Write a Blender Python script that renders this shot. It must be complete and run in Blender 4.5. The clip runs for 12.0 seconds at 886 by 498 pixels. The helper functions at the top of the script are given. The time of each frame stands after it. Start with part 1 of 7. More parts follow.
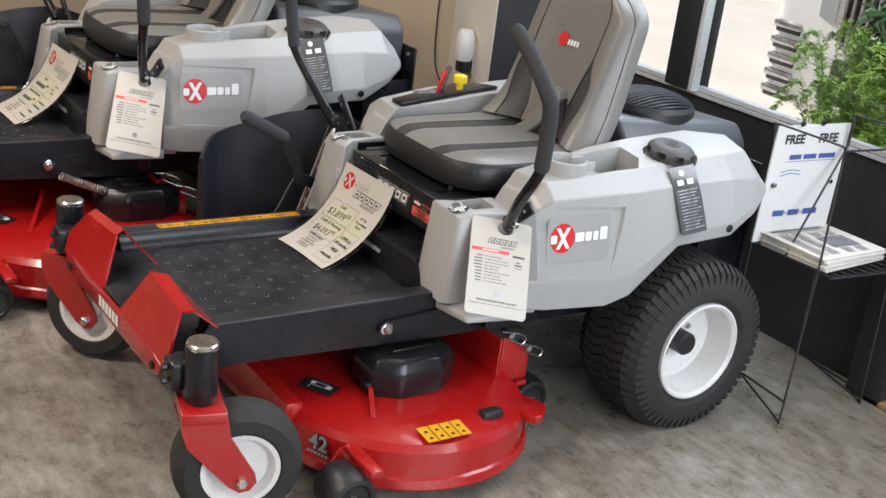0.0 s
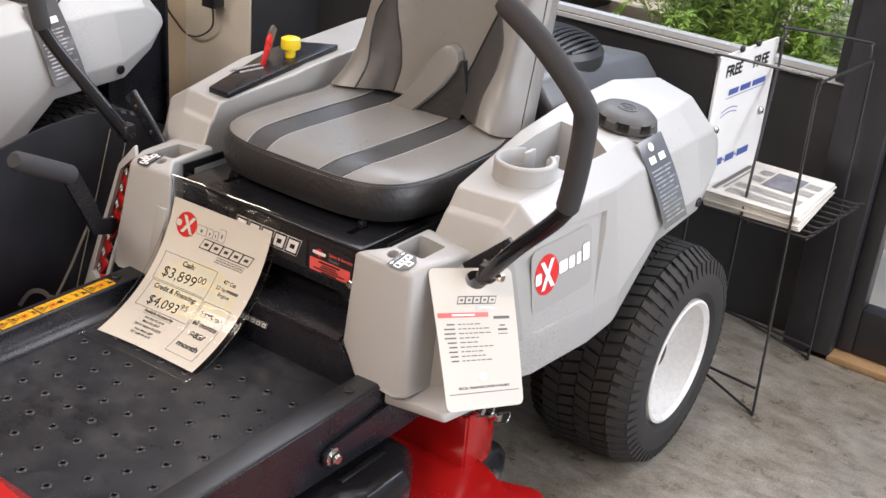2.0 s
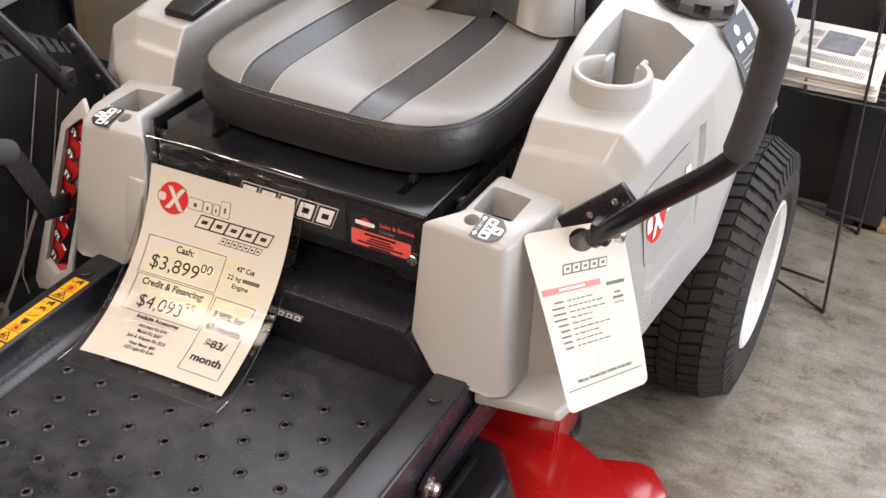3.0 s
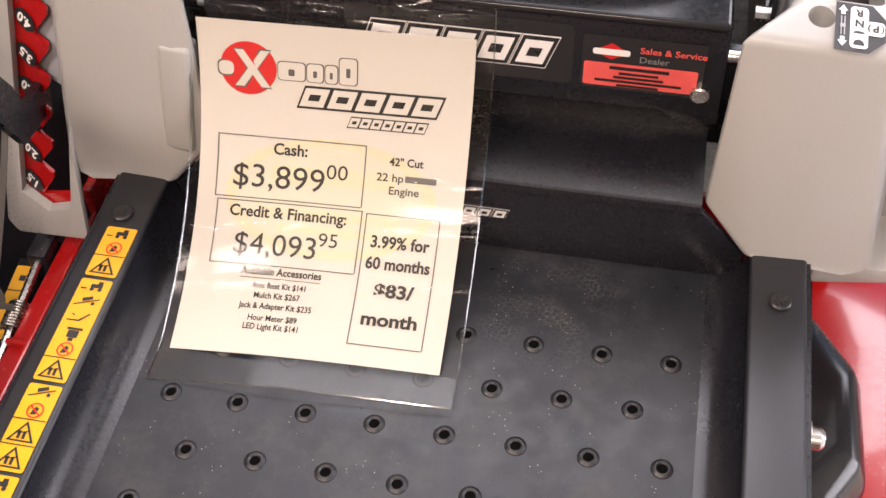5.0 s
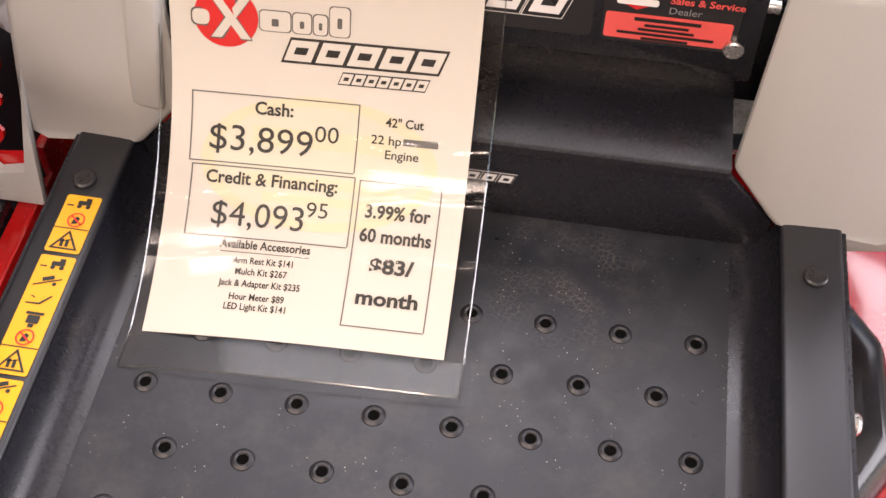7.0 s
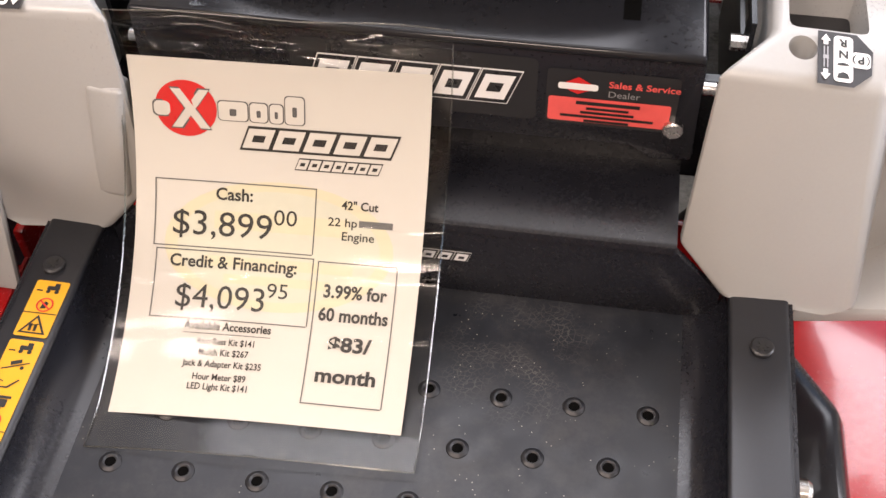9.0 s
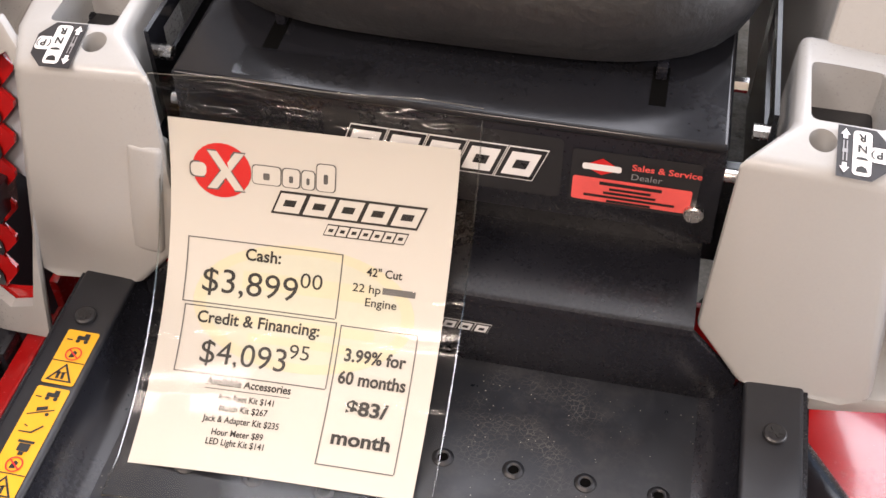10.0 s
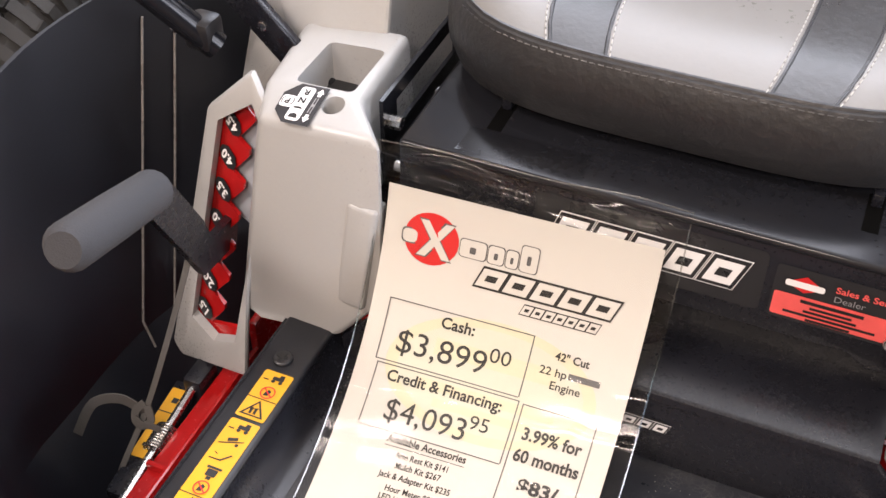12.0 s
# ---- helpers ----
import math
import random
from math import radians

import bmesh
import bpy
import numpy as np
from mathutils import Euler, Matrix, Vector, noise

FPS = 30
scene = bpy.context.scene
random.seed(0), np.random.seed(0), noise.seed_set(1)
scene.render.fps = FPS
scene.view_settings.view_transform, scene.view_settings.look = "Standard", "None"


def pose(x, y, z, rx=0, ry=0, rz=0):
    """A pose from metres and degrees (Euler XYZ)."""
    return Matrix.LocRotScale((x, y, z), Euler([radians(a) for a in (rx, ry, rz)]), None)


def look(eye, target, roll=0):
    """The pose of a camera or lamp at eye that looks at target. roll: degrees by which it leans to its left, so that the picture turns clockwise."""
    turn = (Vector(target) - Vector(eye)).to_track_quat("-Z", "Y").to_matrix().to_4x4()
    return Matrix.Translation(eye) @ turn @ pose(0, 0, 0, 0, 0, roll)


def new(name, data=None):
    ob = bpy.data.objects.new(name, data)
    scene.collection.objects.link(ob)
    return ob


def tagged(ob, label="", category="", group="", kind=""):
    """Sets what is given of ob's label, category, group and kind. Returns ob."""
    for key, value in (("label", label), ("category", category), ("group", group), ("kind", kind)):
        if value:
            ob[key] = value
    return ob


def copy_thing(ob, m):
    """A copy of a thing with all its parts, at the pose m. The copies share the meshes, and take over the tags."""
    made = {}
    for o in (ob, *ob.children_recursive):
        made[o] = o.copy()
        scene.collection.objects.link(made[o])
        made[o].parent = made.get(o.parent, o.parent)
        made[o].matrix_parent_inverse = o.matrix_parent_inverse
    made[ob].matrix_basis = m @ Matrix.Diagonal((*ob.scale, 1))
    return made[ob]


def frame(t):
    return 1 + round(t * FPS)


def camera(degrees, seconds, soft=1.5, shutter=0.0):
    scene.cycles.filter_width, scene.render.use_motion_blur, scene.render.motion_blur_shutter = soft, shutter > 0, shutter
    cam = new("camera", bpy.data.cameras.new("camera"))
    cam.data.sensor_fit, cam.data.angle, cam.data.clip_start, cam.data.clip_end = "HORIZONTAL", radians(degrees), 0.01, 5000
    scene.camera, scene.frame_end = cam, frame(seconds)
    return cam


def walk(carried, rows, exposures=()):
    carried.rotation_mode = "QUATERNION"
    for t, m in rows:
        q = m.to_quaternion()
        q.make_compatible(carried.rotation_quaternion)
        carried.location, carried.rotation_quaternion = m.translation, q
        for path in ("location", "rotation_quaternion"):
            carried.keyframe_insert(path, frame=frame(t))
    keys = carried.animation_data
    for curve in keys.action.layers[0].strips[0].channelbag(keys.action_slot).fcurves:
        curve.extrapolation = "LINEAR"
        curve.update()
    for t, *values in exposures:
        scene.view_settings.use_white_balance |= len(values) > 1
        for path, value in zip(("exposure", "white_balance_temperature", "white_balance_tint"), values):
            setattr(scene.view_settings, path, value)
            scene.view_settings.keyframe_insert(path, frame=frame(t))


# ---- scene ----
cam = camera(41.4, 12.0)
PATH = [
    (0, (2.311, -1.392, 1.402), (0.791, -0.298, 0.701), 7.2),
    (0.5, (2.038, -1.47, 1.384), (0.591, -0.301, 0.649), 6.4),
    (1, (1.786, -1.378, 1.366), (0.463, -0.082, 0.611), 5.9),
    (1.5, (1.492, -1.266, 1.363), (0.323, 0.152, 0.575), 5.6),
    (2, (1.235, -1.223, 1.359), (0.234, 0.282, 0.503), 5.3),
    (2.5, (1.017, -1.16, 1.324), (0.15, 0.372, 0.374), 4.2),
    (3, (0.75, -0.991, 1.298), (0.024, 0.521, 0.209), 2.4),
    (3.5, (0.575, -0.928, 1.27), (0.005, 0.538, 0.035), 0.8),
    (3.7, (0.489, -0.912, 1.271), (-0.01, 0.525, -0.028), 0.7),
    (5.3, (0.119, -0.549, 1.085), (-0.142, 0.651, -0.494), -2.7),
    (5.5, (0.114, -0.542, 1.094), (-0.127, 0.631, -0.507), -2.4),
    (6, (0.091, -0.529, 1.073), (-0.112, 0.644, -0.534), -0.7),
    (6.5, (0.079, -0.517, 1.055), (-0.115, 0.65, -0.558), 0.1),
    (7, (0.083, -0.515, 1.054), (-0.099, 0.649, -0.562), 0.5),
    (7.2, (0.086, -0.519, 1.052), (-0.093, 0.653, -0.559), 0.5),
    (8.8, (0.124, -0.517, 1.079), (-0.075, 0.708, -0.49), -1.2),
    (9, (0.126, -0.516, 1.081), (-0.09, 0.731, -0.469), -1.3),
    (9.5, (0.137, -0.518, 1.095), (-0.117, 0.781, -0.405), -1.0),
    (10, (0.139, -0.526, 1.095), (-0.154, 0.798, -0.374), -0.4),
    (10.5, (0.131, -0.532, 1.103), (-0.219, 0.802, -0.346), -0.4),
    (11, (0.129, -0.541, 1.107), (-0.273, 0.801, -0.319), -0.3),
    (11.5, (0.127, -0.547, 1.105), (-0.352, 0.798, -0.295), -0.4),
    (12, (0.12, -0.558, 1.11), (-0.468, 0.788, -0.248), -0.3),
]
walk(cam, [(t, look(eye, target, roll)) for t, eye, target, roll in PATH], exposures=((0.0, 0.24, 6400, 12), (1.0, 0.36, 6550, 16), (2.5, 0.55, 6800, 17), (3.5, 0.70, 6950, 18), (6.0, 0.86, 7000, 25), (9.0, 0.82, 6850, 20), (12.0, 0.98, 6550, 19)))

# ---- world and light ----
world = bpy.data.worlds.new("World")
scene.world = world
world.use_nodes = True
_wn = world.node_tree
_sky = _wn.nodes.new("ShaderNodeTexSky")
_sky.sky_type, _sky.sun_disc = "NISHITA", False
_sky.sun_elevation, _sky.sun_rotation = radians(43), radians(262)
_wn.links.new(_sky.outputs[0], _wn.nodes["Background"].inputs[0])
_wn.nodes["Background"].inputs[1].default_value = 0.15


def sun_lamp(direction, strength, angle, color):
    d = bpy.data.lights.new("sun", "SUN")
    d.energy, d.angle, d.color = strength, radians(angle), color
    ob = new("sun", d)
    ob.matrix_world = look((0, 0, 0), direction)
    return ob


def area_lamp(name, eye, target, sx, sy, power, color):
    d = bpy.data.lights.new(name, "AREA")
    d.shape, d.size, d.size_y, d.energy, d.color = "RECTANGLE", sx, sy, power, color
    ob = new(name, d)
    ob.matrix_world = look(eye, target)
    return ob


# The sun stands high over the street outside the window wall.
sun_lamp((0.72, 0.10, -0.68), 5.0, 0.6, (1.0, 0.95, 0.87))
# Daylight in the openings of the shop: the window behind the mowers, the glass front beside them.
area_lamp("window_light", (-0.24, 1.35, 2.02), (-0.1, -0.4, 1.0), 1.48, 1.50, 34, (0.88, 0.94, 1.0))
area_lamp("door_light", (1.13, 1.35, 1.62), (0.7, -0.4, 0.6), 0.76, 0.90, 14, (0.88, 0.94, 1.0))
area_lamp("shopfront_light", (3.75, 0.2, 1.35), (0.0, -0.1, 0.4), 3.4, 2.2, 118, (0.92, 0.96, 1.0))
# Unseen ceiling fills, added: warm over the shop floor, cooler by the window.
area_lamp("ceiling_fill", (0.2, -2.6, 2.93), (0.2, -2.6, 0.0), 1.2, 0.6, 66, (1.0, 0.865, 0.74))
area_lamp("ceiling_fill", (-1.6, -1.2, 2.93), (-1.6, -1.2, 0.0), 1.2, 0.6, 42, (1.0, 0.90, 0.80))
area_lamp("ceiling_fill", (0.2, 0.30, 2.93), (0.2, 0.30, 0.0), 1.2, 0.6, 5, (0.90, 0.95, 1.0))

# ---- materials ----


def _noise(nt, scale, detail=4.0, rough=0.55):
    co = nt.nodes.new("ShaderNodeTexCoord")
    n = nt.nodes.new("ShaderNodeTexNoise")
    n.inputs["Scale"].default_value, n.inputs["Detail"].default_value = scale, detail
    n.inputs["Roughness"].default_value = rough
    nt.links.new(co.outputs["Object"], n.inputs["Vector"])
    return n.outputs["Fac"]


def mat(name, color, rough=0.5, metal=0.0, grain=60, var=0.12, stain=5, bump=0.15, depth=0.0006, coat=0.0, spec=0.5, rvar=0.12):
    """Paint, plastic or metal: stains at one scale, grain at another, a fine relief."""
    m = bpy.data.materials.new(name)
    m.use_nodes = True
    nt = m.node_tree
    b = nt.nodes["Principled BSDF"]
    big, fine = _noise(nt, stain, 3), _noise(nt, grain, 5)
    mix = nt.nodes.new("ShaderNodeMath")
    mix.operation = "MULTIPLY_ADD"
    mix.inputs[1].default_value = 0.45
    nt.links.new(fine, mix.inputs[0])
    half = nt.nodes.new("ShaderNodeMath")
    half.operation = "MULTIPLY"
    half.inputs[1].default_value = 0.55
    nt.links.new(big, half.inputs[0])
    nt.links.new(half.outputs[0], mix.inputs[2])
    ramp = nt.nodes.new("ShaderNodeValToRGB")
    ramp.color_ramp.elements[0].position, ramp.color_ramp.elements[1].position = 0.3, 0.7
    ramp.color_ramp.elements[0].color = (*[c * (1 - var) for c in color], 1)
    ramp.color_ramp.elements[1].color = (*[min(1, c * (1 + var)) for c in color], 1)
    nt.links.new(mix.outputs[0], ramp.inputs[0])
    nt.links.new(ramp.outputs[0], b.inputs["Base Color"])
    rr = nt.nodes.new("ShaderNodeMapRange")
    rr.inputs[1].default_value, rr.inputs[2].default_value = 0.3, 0.7
    rr.inputs[3].default_value, rr.inputs[4].default_value = max(0.02, rough - rvar), min(1, rough + rvar)
    nt.links.new(mix.outputs[0], rr.inputs[0])
    nt.links.new(rr.outputs[0], b.inputs["Roughness"])
    b.inputs["Metallic"].default_value = metal
    b.inputs["Specular IOR Level"].default_value = spec
    b.inputs["Coat Weight"].default_value = coat
    b.inputs["Coat Roughness"].default_value = 0.08
    if bump:
        bp = nt.nodes.new("ShaderNodeBump")
        bp.inputs["Strength"].default_value, bp.inputs["Distance"].default_value = bump, depth
        nt.links.new(fine, bp.inputs["Height"])
        nt.links.new(bp.outputs[0], b.inputs["Normal"])
    return m


def glass(name, tint=(1, 1, 1), rough=0.0, base=0.04, gain=0.9):
    """Thin clear sheet: mostly see-through, with a mirror gloss that grows at a slant."""
    m = bpy.data.materials.new(name)
    m.use_nodes = True
    nt = m.node_tree
    nt.nodes.clear()
    out = nt.nodes.new("ShaderNodeOutputMaterial")
    tr, gl = nt.nodes.new("ShaderNodeBsdfTransparent"), nt.nodes.new("ShaderNodeBsdfGlossy")
    tr.inputs[0].default_value = (*tint, 1)
    gl.inputs["Roughness"].default_value = rough
    lw = nt.nodes.new("ShaderNodeLayerWeight")
    lw.inputs["Blend"].default_value = 0.5
    power = nt.nodes.new("ShaderNodeMath")
    power.operation = "POWER"
    power.inputs[1].default_value = 5.0
    add = nt.nodes.new("ShaderNodeMath")
    add.operation = "MULTIPLY_ADD"
    add.inputs[1].default_value, add.inputs[2].default_value = gain, base
    mix = nt.nodes.new("ShaderNodeMixShader")
    nt.links.new(lw.outputs["Facing"], power.inputs[0])
    nt.links.new(power.outputs[0], add.inputs[0])
    nt.links.new(add.outputs[0], mix.inputs[0])
    nt.links.new(tr.outputs[0], mix.inputs[1])
    nt.links.new(gl.outputs[0], mix.inputs[2])
    nt.links.new(mix.outputs[0], out.inputs[0])
    return m


def concrete(name):
    """Worn sealed slab: broad warm and grey clouds, trowel smears, dark pits, pale scuffs."""
    m = bpy.data.materials.new(name)
    m.use_nodes = True
    nt = m.node_tree
    b = nt.nodes["Principled BSDF"]

    def ramp(sock, *stops):
        r = nt.nodes.new("ShaderNodeValToRGB")
        e = r.color_ramp.elements
        e[0].position, e[0].color = stops[0][0], (*stops[0][1], 1)
        e[1].position, e[1].color = stops[-1][0], (*stops[-1][1], 1)
        for p, c in stops[1:-1]:
            e.new(p).color = (*c, 1)
        nt.links.new(sock, r.inputs[0])
        return r.outputs[0]

    def mult(x, y):
        k = nt.nodes.new("ShaderNodeMix")
        k.data_type, k.blend_type = "RGBA", "MULTIPLY"
        k.inputs[0].default_value = 1.0
        nt.links.new(x, k.inputs[6])
        nt.links.new(y, k.inputs[7])
        return k.outputs[2]

    def smear(turn, sx, sy, scale):
        co, mp, n = nt.nodes.new("ShaderNodeTexCoord"), nt.nodes.new("ShaderNodeMapping"), nt.nodes.new("ShaderNodeTexNoise")
        mp.inputs["Rotation"].default_value, mp.inputs["Scale"].default_value = (0, 0, turn), (sx, sy, 1)
        n.inputs["Scale"].default_value, n.inputs["Detail"].default_value, n.inputs["Roughness"].default_value = scale, 6, 0.65
        nt.links.new(co.outputs["Object"], mp.inputs["Vector"])
        nt.links.new(mp.outputs[0], n.inputs["Vector"])
        return n.outputs["Fac"]
    mid = _noise(nt, 11, 7, 0.68)
    col = ramp(mid, (0.30, (0.175, 0.156, 0.128)), (0.48, (0.240, 0.222, 0.192)), (0.60, (0.282, 0.266, 0.236)), (0.72, (0.340, 0.328, 0.302)))
    col = mult(col, ramp(_noise(nt, 1.3, 4), (0.35, (0.78, 0.74, 0.68)), (0.65, (1.12, 1.12, 1.12))))
    col = mult(col, ramp(smear(0.5, 1.0, 2.6, 16.0), (0.34, (0.72, 0.71, 0.69)), (0.50, (0.98, 0.98, 0.98)), (0.66, (1.18, 1.18, 1.18))))
    col = mult(col, ramp(_noise(nt, 55, 5, 0.75), (0.30, (0.80, 0.79, 0.77)), (0.46, (1.0, 1.0, 1.0))))
    vor = nt.nodes.new("ShaderNodeTexVoronoi")
    vor.inputs["Scale"].default_value = 60
    co = nt.nodes.new("ShaderNodeTexCoord")
    nt.links.new(co.outputs["Object"], vor.inputs["Vector"])
    col = mult(col, ramp(vor.outputs["Distance"], (0.03, (0.55, 0.53, 0.50)), (0.09, (1.0, 1.0, 1.0))))
    col = mult(col, ramp(_noise(nt, 190, 3, 0.7), (0.38, (0.82, 0.82, 0.82)), (0.62, (1.15, 1.15, 1.15))))
    nt.links.new(col, b.inputs["Base Color"])
    rr = nt.nodes.new("ShaderNodeMapRange")
    rr.inputs[1].default_value, rr.inputs[2].default_value = 0.35, 0.65
    rr.inputs[3].default_value, rr.inputs[4].default_value = 0.22, 0.48
    nt.links.new(mid, rr.inputs[0])
    nt.links.new(rr.outputs[0], b.inputs["Roughness"])
    bp = nt.nodes.new("ShaderNodeBump")
    bp.inputs["Strength"].default_value, bp.inputs["Distance"].default_value = 0.25, 0.001
    nt.links.new(_noise(nt, 70, 5, 0.7), bp.inputs["Height"])
    nt.links.new(bp.outputs[0], b.inputs["Normal"])
    return m


def dusty(m, at, reach):
    """Light dust specks all over and a patch of fine crossing scuffs at one place."""
    nt = m.node_tree
    b = nt.nodes["Principled BSDF"]
    base = b.inputs["Base Color"].links[0].from_socket
    co = nt.nodes.new("ShaderNodeTexCoord")

    def ramp(sock, lo, hi):
        r = nt.nodes.new("ShaderNodeMapRange")
        r.inputs[1].default_value, r.inputs[2].default_value = lo, hi
        nt.links.new(sock, r.inputs[0])
        return r.outputs[0]

    def math2(op, x, y):
        q = nt.nodes.new("ShaderNodeMath")
        q.operation = op
        for i, v in enumerate((x, y)):
            if isinstance(v, float):
                q.inputs[i].default_value = v
            else:
                nt.links.new(v, q.inputs[i])
        return q.outputs[0]
    vor = nt.nodes.new("ShaderNodeTexVoronoi")
    vor.voronoi_dimensions = "2D"
    vor.inputs["Scale"].default_value = 120
    nt.links.new(co.outputs["Object"], vor.inputs["Vector"])
    sparse = ramp(_noise(nt, 47, 2), 0.56, 0.66)
    specks = math2("MULTIPLY", ramp(vor.outputs["Distance"], 0.065, 0.03), sparse)
    lines = None
    for k, (ang, sc) in enumerate(((0.4, 62), (1.3, 75), (2.2, 54))):
        mp = nt.nodes.new("ShaderNodeMapping")
        mp.inputs["Rotation"].default_value = (0, 0, ang)
        mp.inputs["Location"].default_value = (k * 3.1, k * 1.7, 0)
        nt.links.new(co.outputs["Object"], mp.inputs["Vector"])
        w = nt.nodes.new("ShaderNodeTexWave")
        w.inputs["Scale"].default_value, w.inputs["Distortion"].default_value, w.inputs["Detail"].default_value, w.inputs["Detail Scale"].default_value = sc, 9.0, 3.0, 1.4
        nt.links.new(mp.outputs[0], w.inputs["Vector"])
        ln = ramp(w.outputs["Fac"], 0.955, 1.0)
        lines = ln if lines is None else math2("MAXIMUM", lines, ln)
    dist = nt.nodes.new("ShaderNodeVectorMath")
    dist.operation = "DISTANCE"
    dist.inputs[1].default_value = at
    nt.links.new(co.outputs["Object"], dist.inputs[0])
    patch = math2("MULTIPLY", ramp(dist.outputs["Value"], reach, reach * 0.35), ramp(_noise(nt, 30, 3), 0.42, 0.62))
    scuff = math2("MULTIPLY", math2("MULTIPLY", lines, patch), 0.17)
    haze = math2("MULTIPLY", ramp(_noise(nt, 14, 6, 0.75), 0.46, 0.72), 0.075)
    amount = math2("MAXIMUM", math2("MAXIMUM", specks, scuff), haze)
    mix = nt.nodes.new("ShaderNodeMix")
    mix.data_type = "RGBA"
    nt.links.new(amount, mix.inputs[0])
    nt.links.new(base, mix.inputs[6])
    mix.inputs[7].default_value = (0.36, 0.33, 0.28, 1)
    nt.links.new(mix.outputs[2], b.inputs["Base Color"])
    return m


M_GREY = mat("grey_plastic", (0.352, 0.353, 0.348), 0.34, grain=420, var=0.03, stain=2.5, bump=0.03, depth=0.0003)
M_BLACK = mat("black_paint", (0.0112, 0.0117, 0.0155), 0.28, grain=300, var=0.12, stain=9, bump=0.05, depth=0.0003, rvar=0.08, spec=0.42)
M_BLACKG = mat("gloss_black_paint", (0.010, 0.0105, 0.013), 0.15, grain=200, var=0.2, stain=6, bump=0.04, depth=0.0002, rvar=0.06, spec=0.30)
M_PLATE = mat("floor_pan_black", (0.0145, 0.0165, 0.0215), 0.37, grain=60, var=0.25, stain=7, bump=0.10, depth=0.0006, rvar=0.16, spec=0.36)
M_RAIL = mat("satin_black_rail_paint", (0.014, 0.015, 0.0185), 0.40, grain=420, var=0.2, stain=9, bump=0.16, depth=0.0003, rvar=0.06, spec=0.5)
dusty(M_PLATE, (0.095, 0.0, 0.327), 0.085)
M_BPLASTIC = mat("black_plastic", (0.014, 0.014, 0.016), 0.38, grain=500, var=0.15, bump=0.3, depth=0.0003)
M_FOAM = mat("foam_grip", (0.031, 0.031, 0.034), 0.85, grain=700, var=0.2, bump=0.5, depth=0.0006)
M_RED = mat("red_paint", (0.37, 0.0085, 0.008), 0.22, grain=180, var=0.10, stain=5, bump=0.05, depth=0.0003, coat=0.5)
M_TYRE = mat("tyre_rubber", (0.022, 0.021, 0.020), 0.75, grain=240, var=0.3, stain=12, bump=0.4, depth=0.0006)
M_RIM = mat("white_rim_paint", (0.70, 0.69, 0.67), 0.3, grain=120, var=0.05, bump=0.05)
M_STEEL = mat("bright_steel", (0.62, 0.61, 0.60), 0.25, 1.0, grain=250, var=0.1, bump=0.05)
M_GALV = mat("zinc_plate", (0.36, 0.39, 0.43), 0.50, 0.25, grain=40, var=0.18, stain=14, bump=0.1)
M_SEATG = mat("grey_vinyl", (0.172, 0.168, 0.160), 0.36, grain=150, var=0.05, stain=4, bump=0.12, depth=0.0009)
M_SEATD = mat("charcoal_vinyl", (0.038, 0.039, 0.041), 0.36, grain=180, var=0.12, stain=4, bump=0.5, depth=0.0006)
M_THREAD = mat("pale_thread", (0.42, 0.41, 0.39), 0.7, var=0.1, bump=0)
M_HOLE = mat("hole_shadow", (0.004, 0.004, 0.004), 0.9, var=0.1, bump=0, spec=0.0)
M_SEATK = mat("black_vinyl", (0.0175, 0.0178, 0.0195), 0.42, grain=110, var=0.12, stain=4, bump=0.8, depth=0.0014)
M_ENGINE = mat("engine_cover_plastic", (0.070, 0.072, 0.078), 0.33, grain=420, var=0.1, bump=0.3, depth=0.0003)
M_YELLOW = mat("yellow_decal", (0.68, 0.345, 0.014), 0.35, grain=60, var=0.05, bump=0.02)
M_YKNOB = mat("yellow_knob", (0.80, 0.60, 0.02), 0.35, var=0.05)
M_INK = mat("black_ink", (0.012, 0.012, 0.012), 0.5, var=0.1, bump=0)
M_INKG = mat("grey_ink", (0.10, 0.10, 0.10), 0.5, var=0.1, bump=0)
M_PAPER = mat("white_paper", (0.575, 0.555, 0.51), 0.6, grain=900, var=0.02, stain=6, bump=0.08, depth=0.0002)
M_WHITE = mat("white_print", (0.80, 0.80, 0.80), 0.4, var=0.03, bump=0)
M_DISC = mat("red_print", (0.60, 0.022, 0.022), 0.35, var=0.05, bump=0)
M_DECALK = mat("black_decal", (0.018, 0.018, 0.020), 0.32, var=0.15, bump=0)
M_PINK = mat("red_sticker", (0.78, 0.11, 0.10), 0.35, var=0.12, stain=50, bump=0.03)
M_SILVER = mat("silver_print", (0.35, 0.35, 0.36), 0.3, 0.4, var=0.05, bump=0)
M_BLUE = mat("blue_print", (0.05, 0.09, 0.28), 0.5, var=0.05, bump=0)
M_GREENOV = mat("faint_oval_print", (0.555, 0.555, 0.455), 0.55, var=0.04, bump=0)
M_YELLOWOV = mat("faint_yellow_print", (0.60, 0.56, 0.40), 0.55, var=0.03, bump=0)
M_SLEEVE = glass("clear_sleeve", (0.97, 0.965, 0.95), 0.10, 0.02, 0.48)
M_SLEEVE_EDGE = glass("sleeve_edge", (0.82, 0.82, 0.80), 0.12, 0.12, 0.6)
M_GLASS = glass("window_glass", (0.95, 0.965, 0.96), 0.0, 0.03, 0.7)
M_TAPE = glass("clear_tape", (0.85, 0.85, 0.85), 0.12, 0.02, 0.4)
M_FLOOR = concrete("polished_concrete")
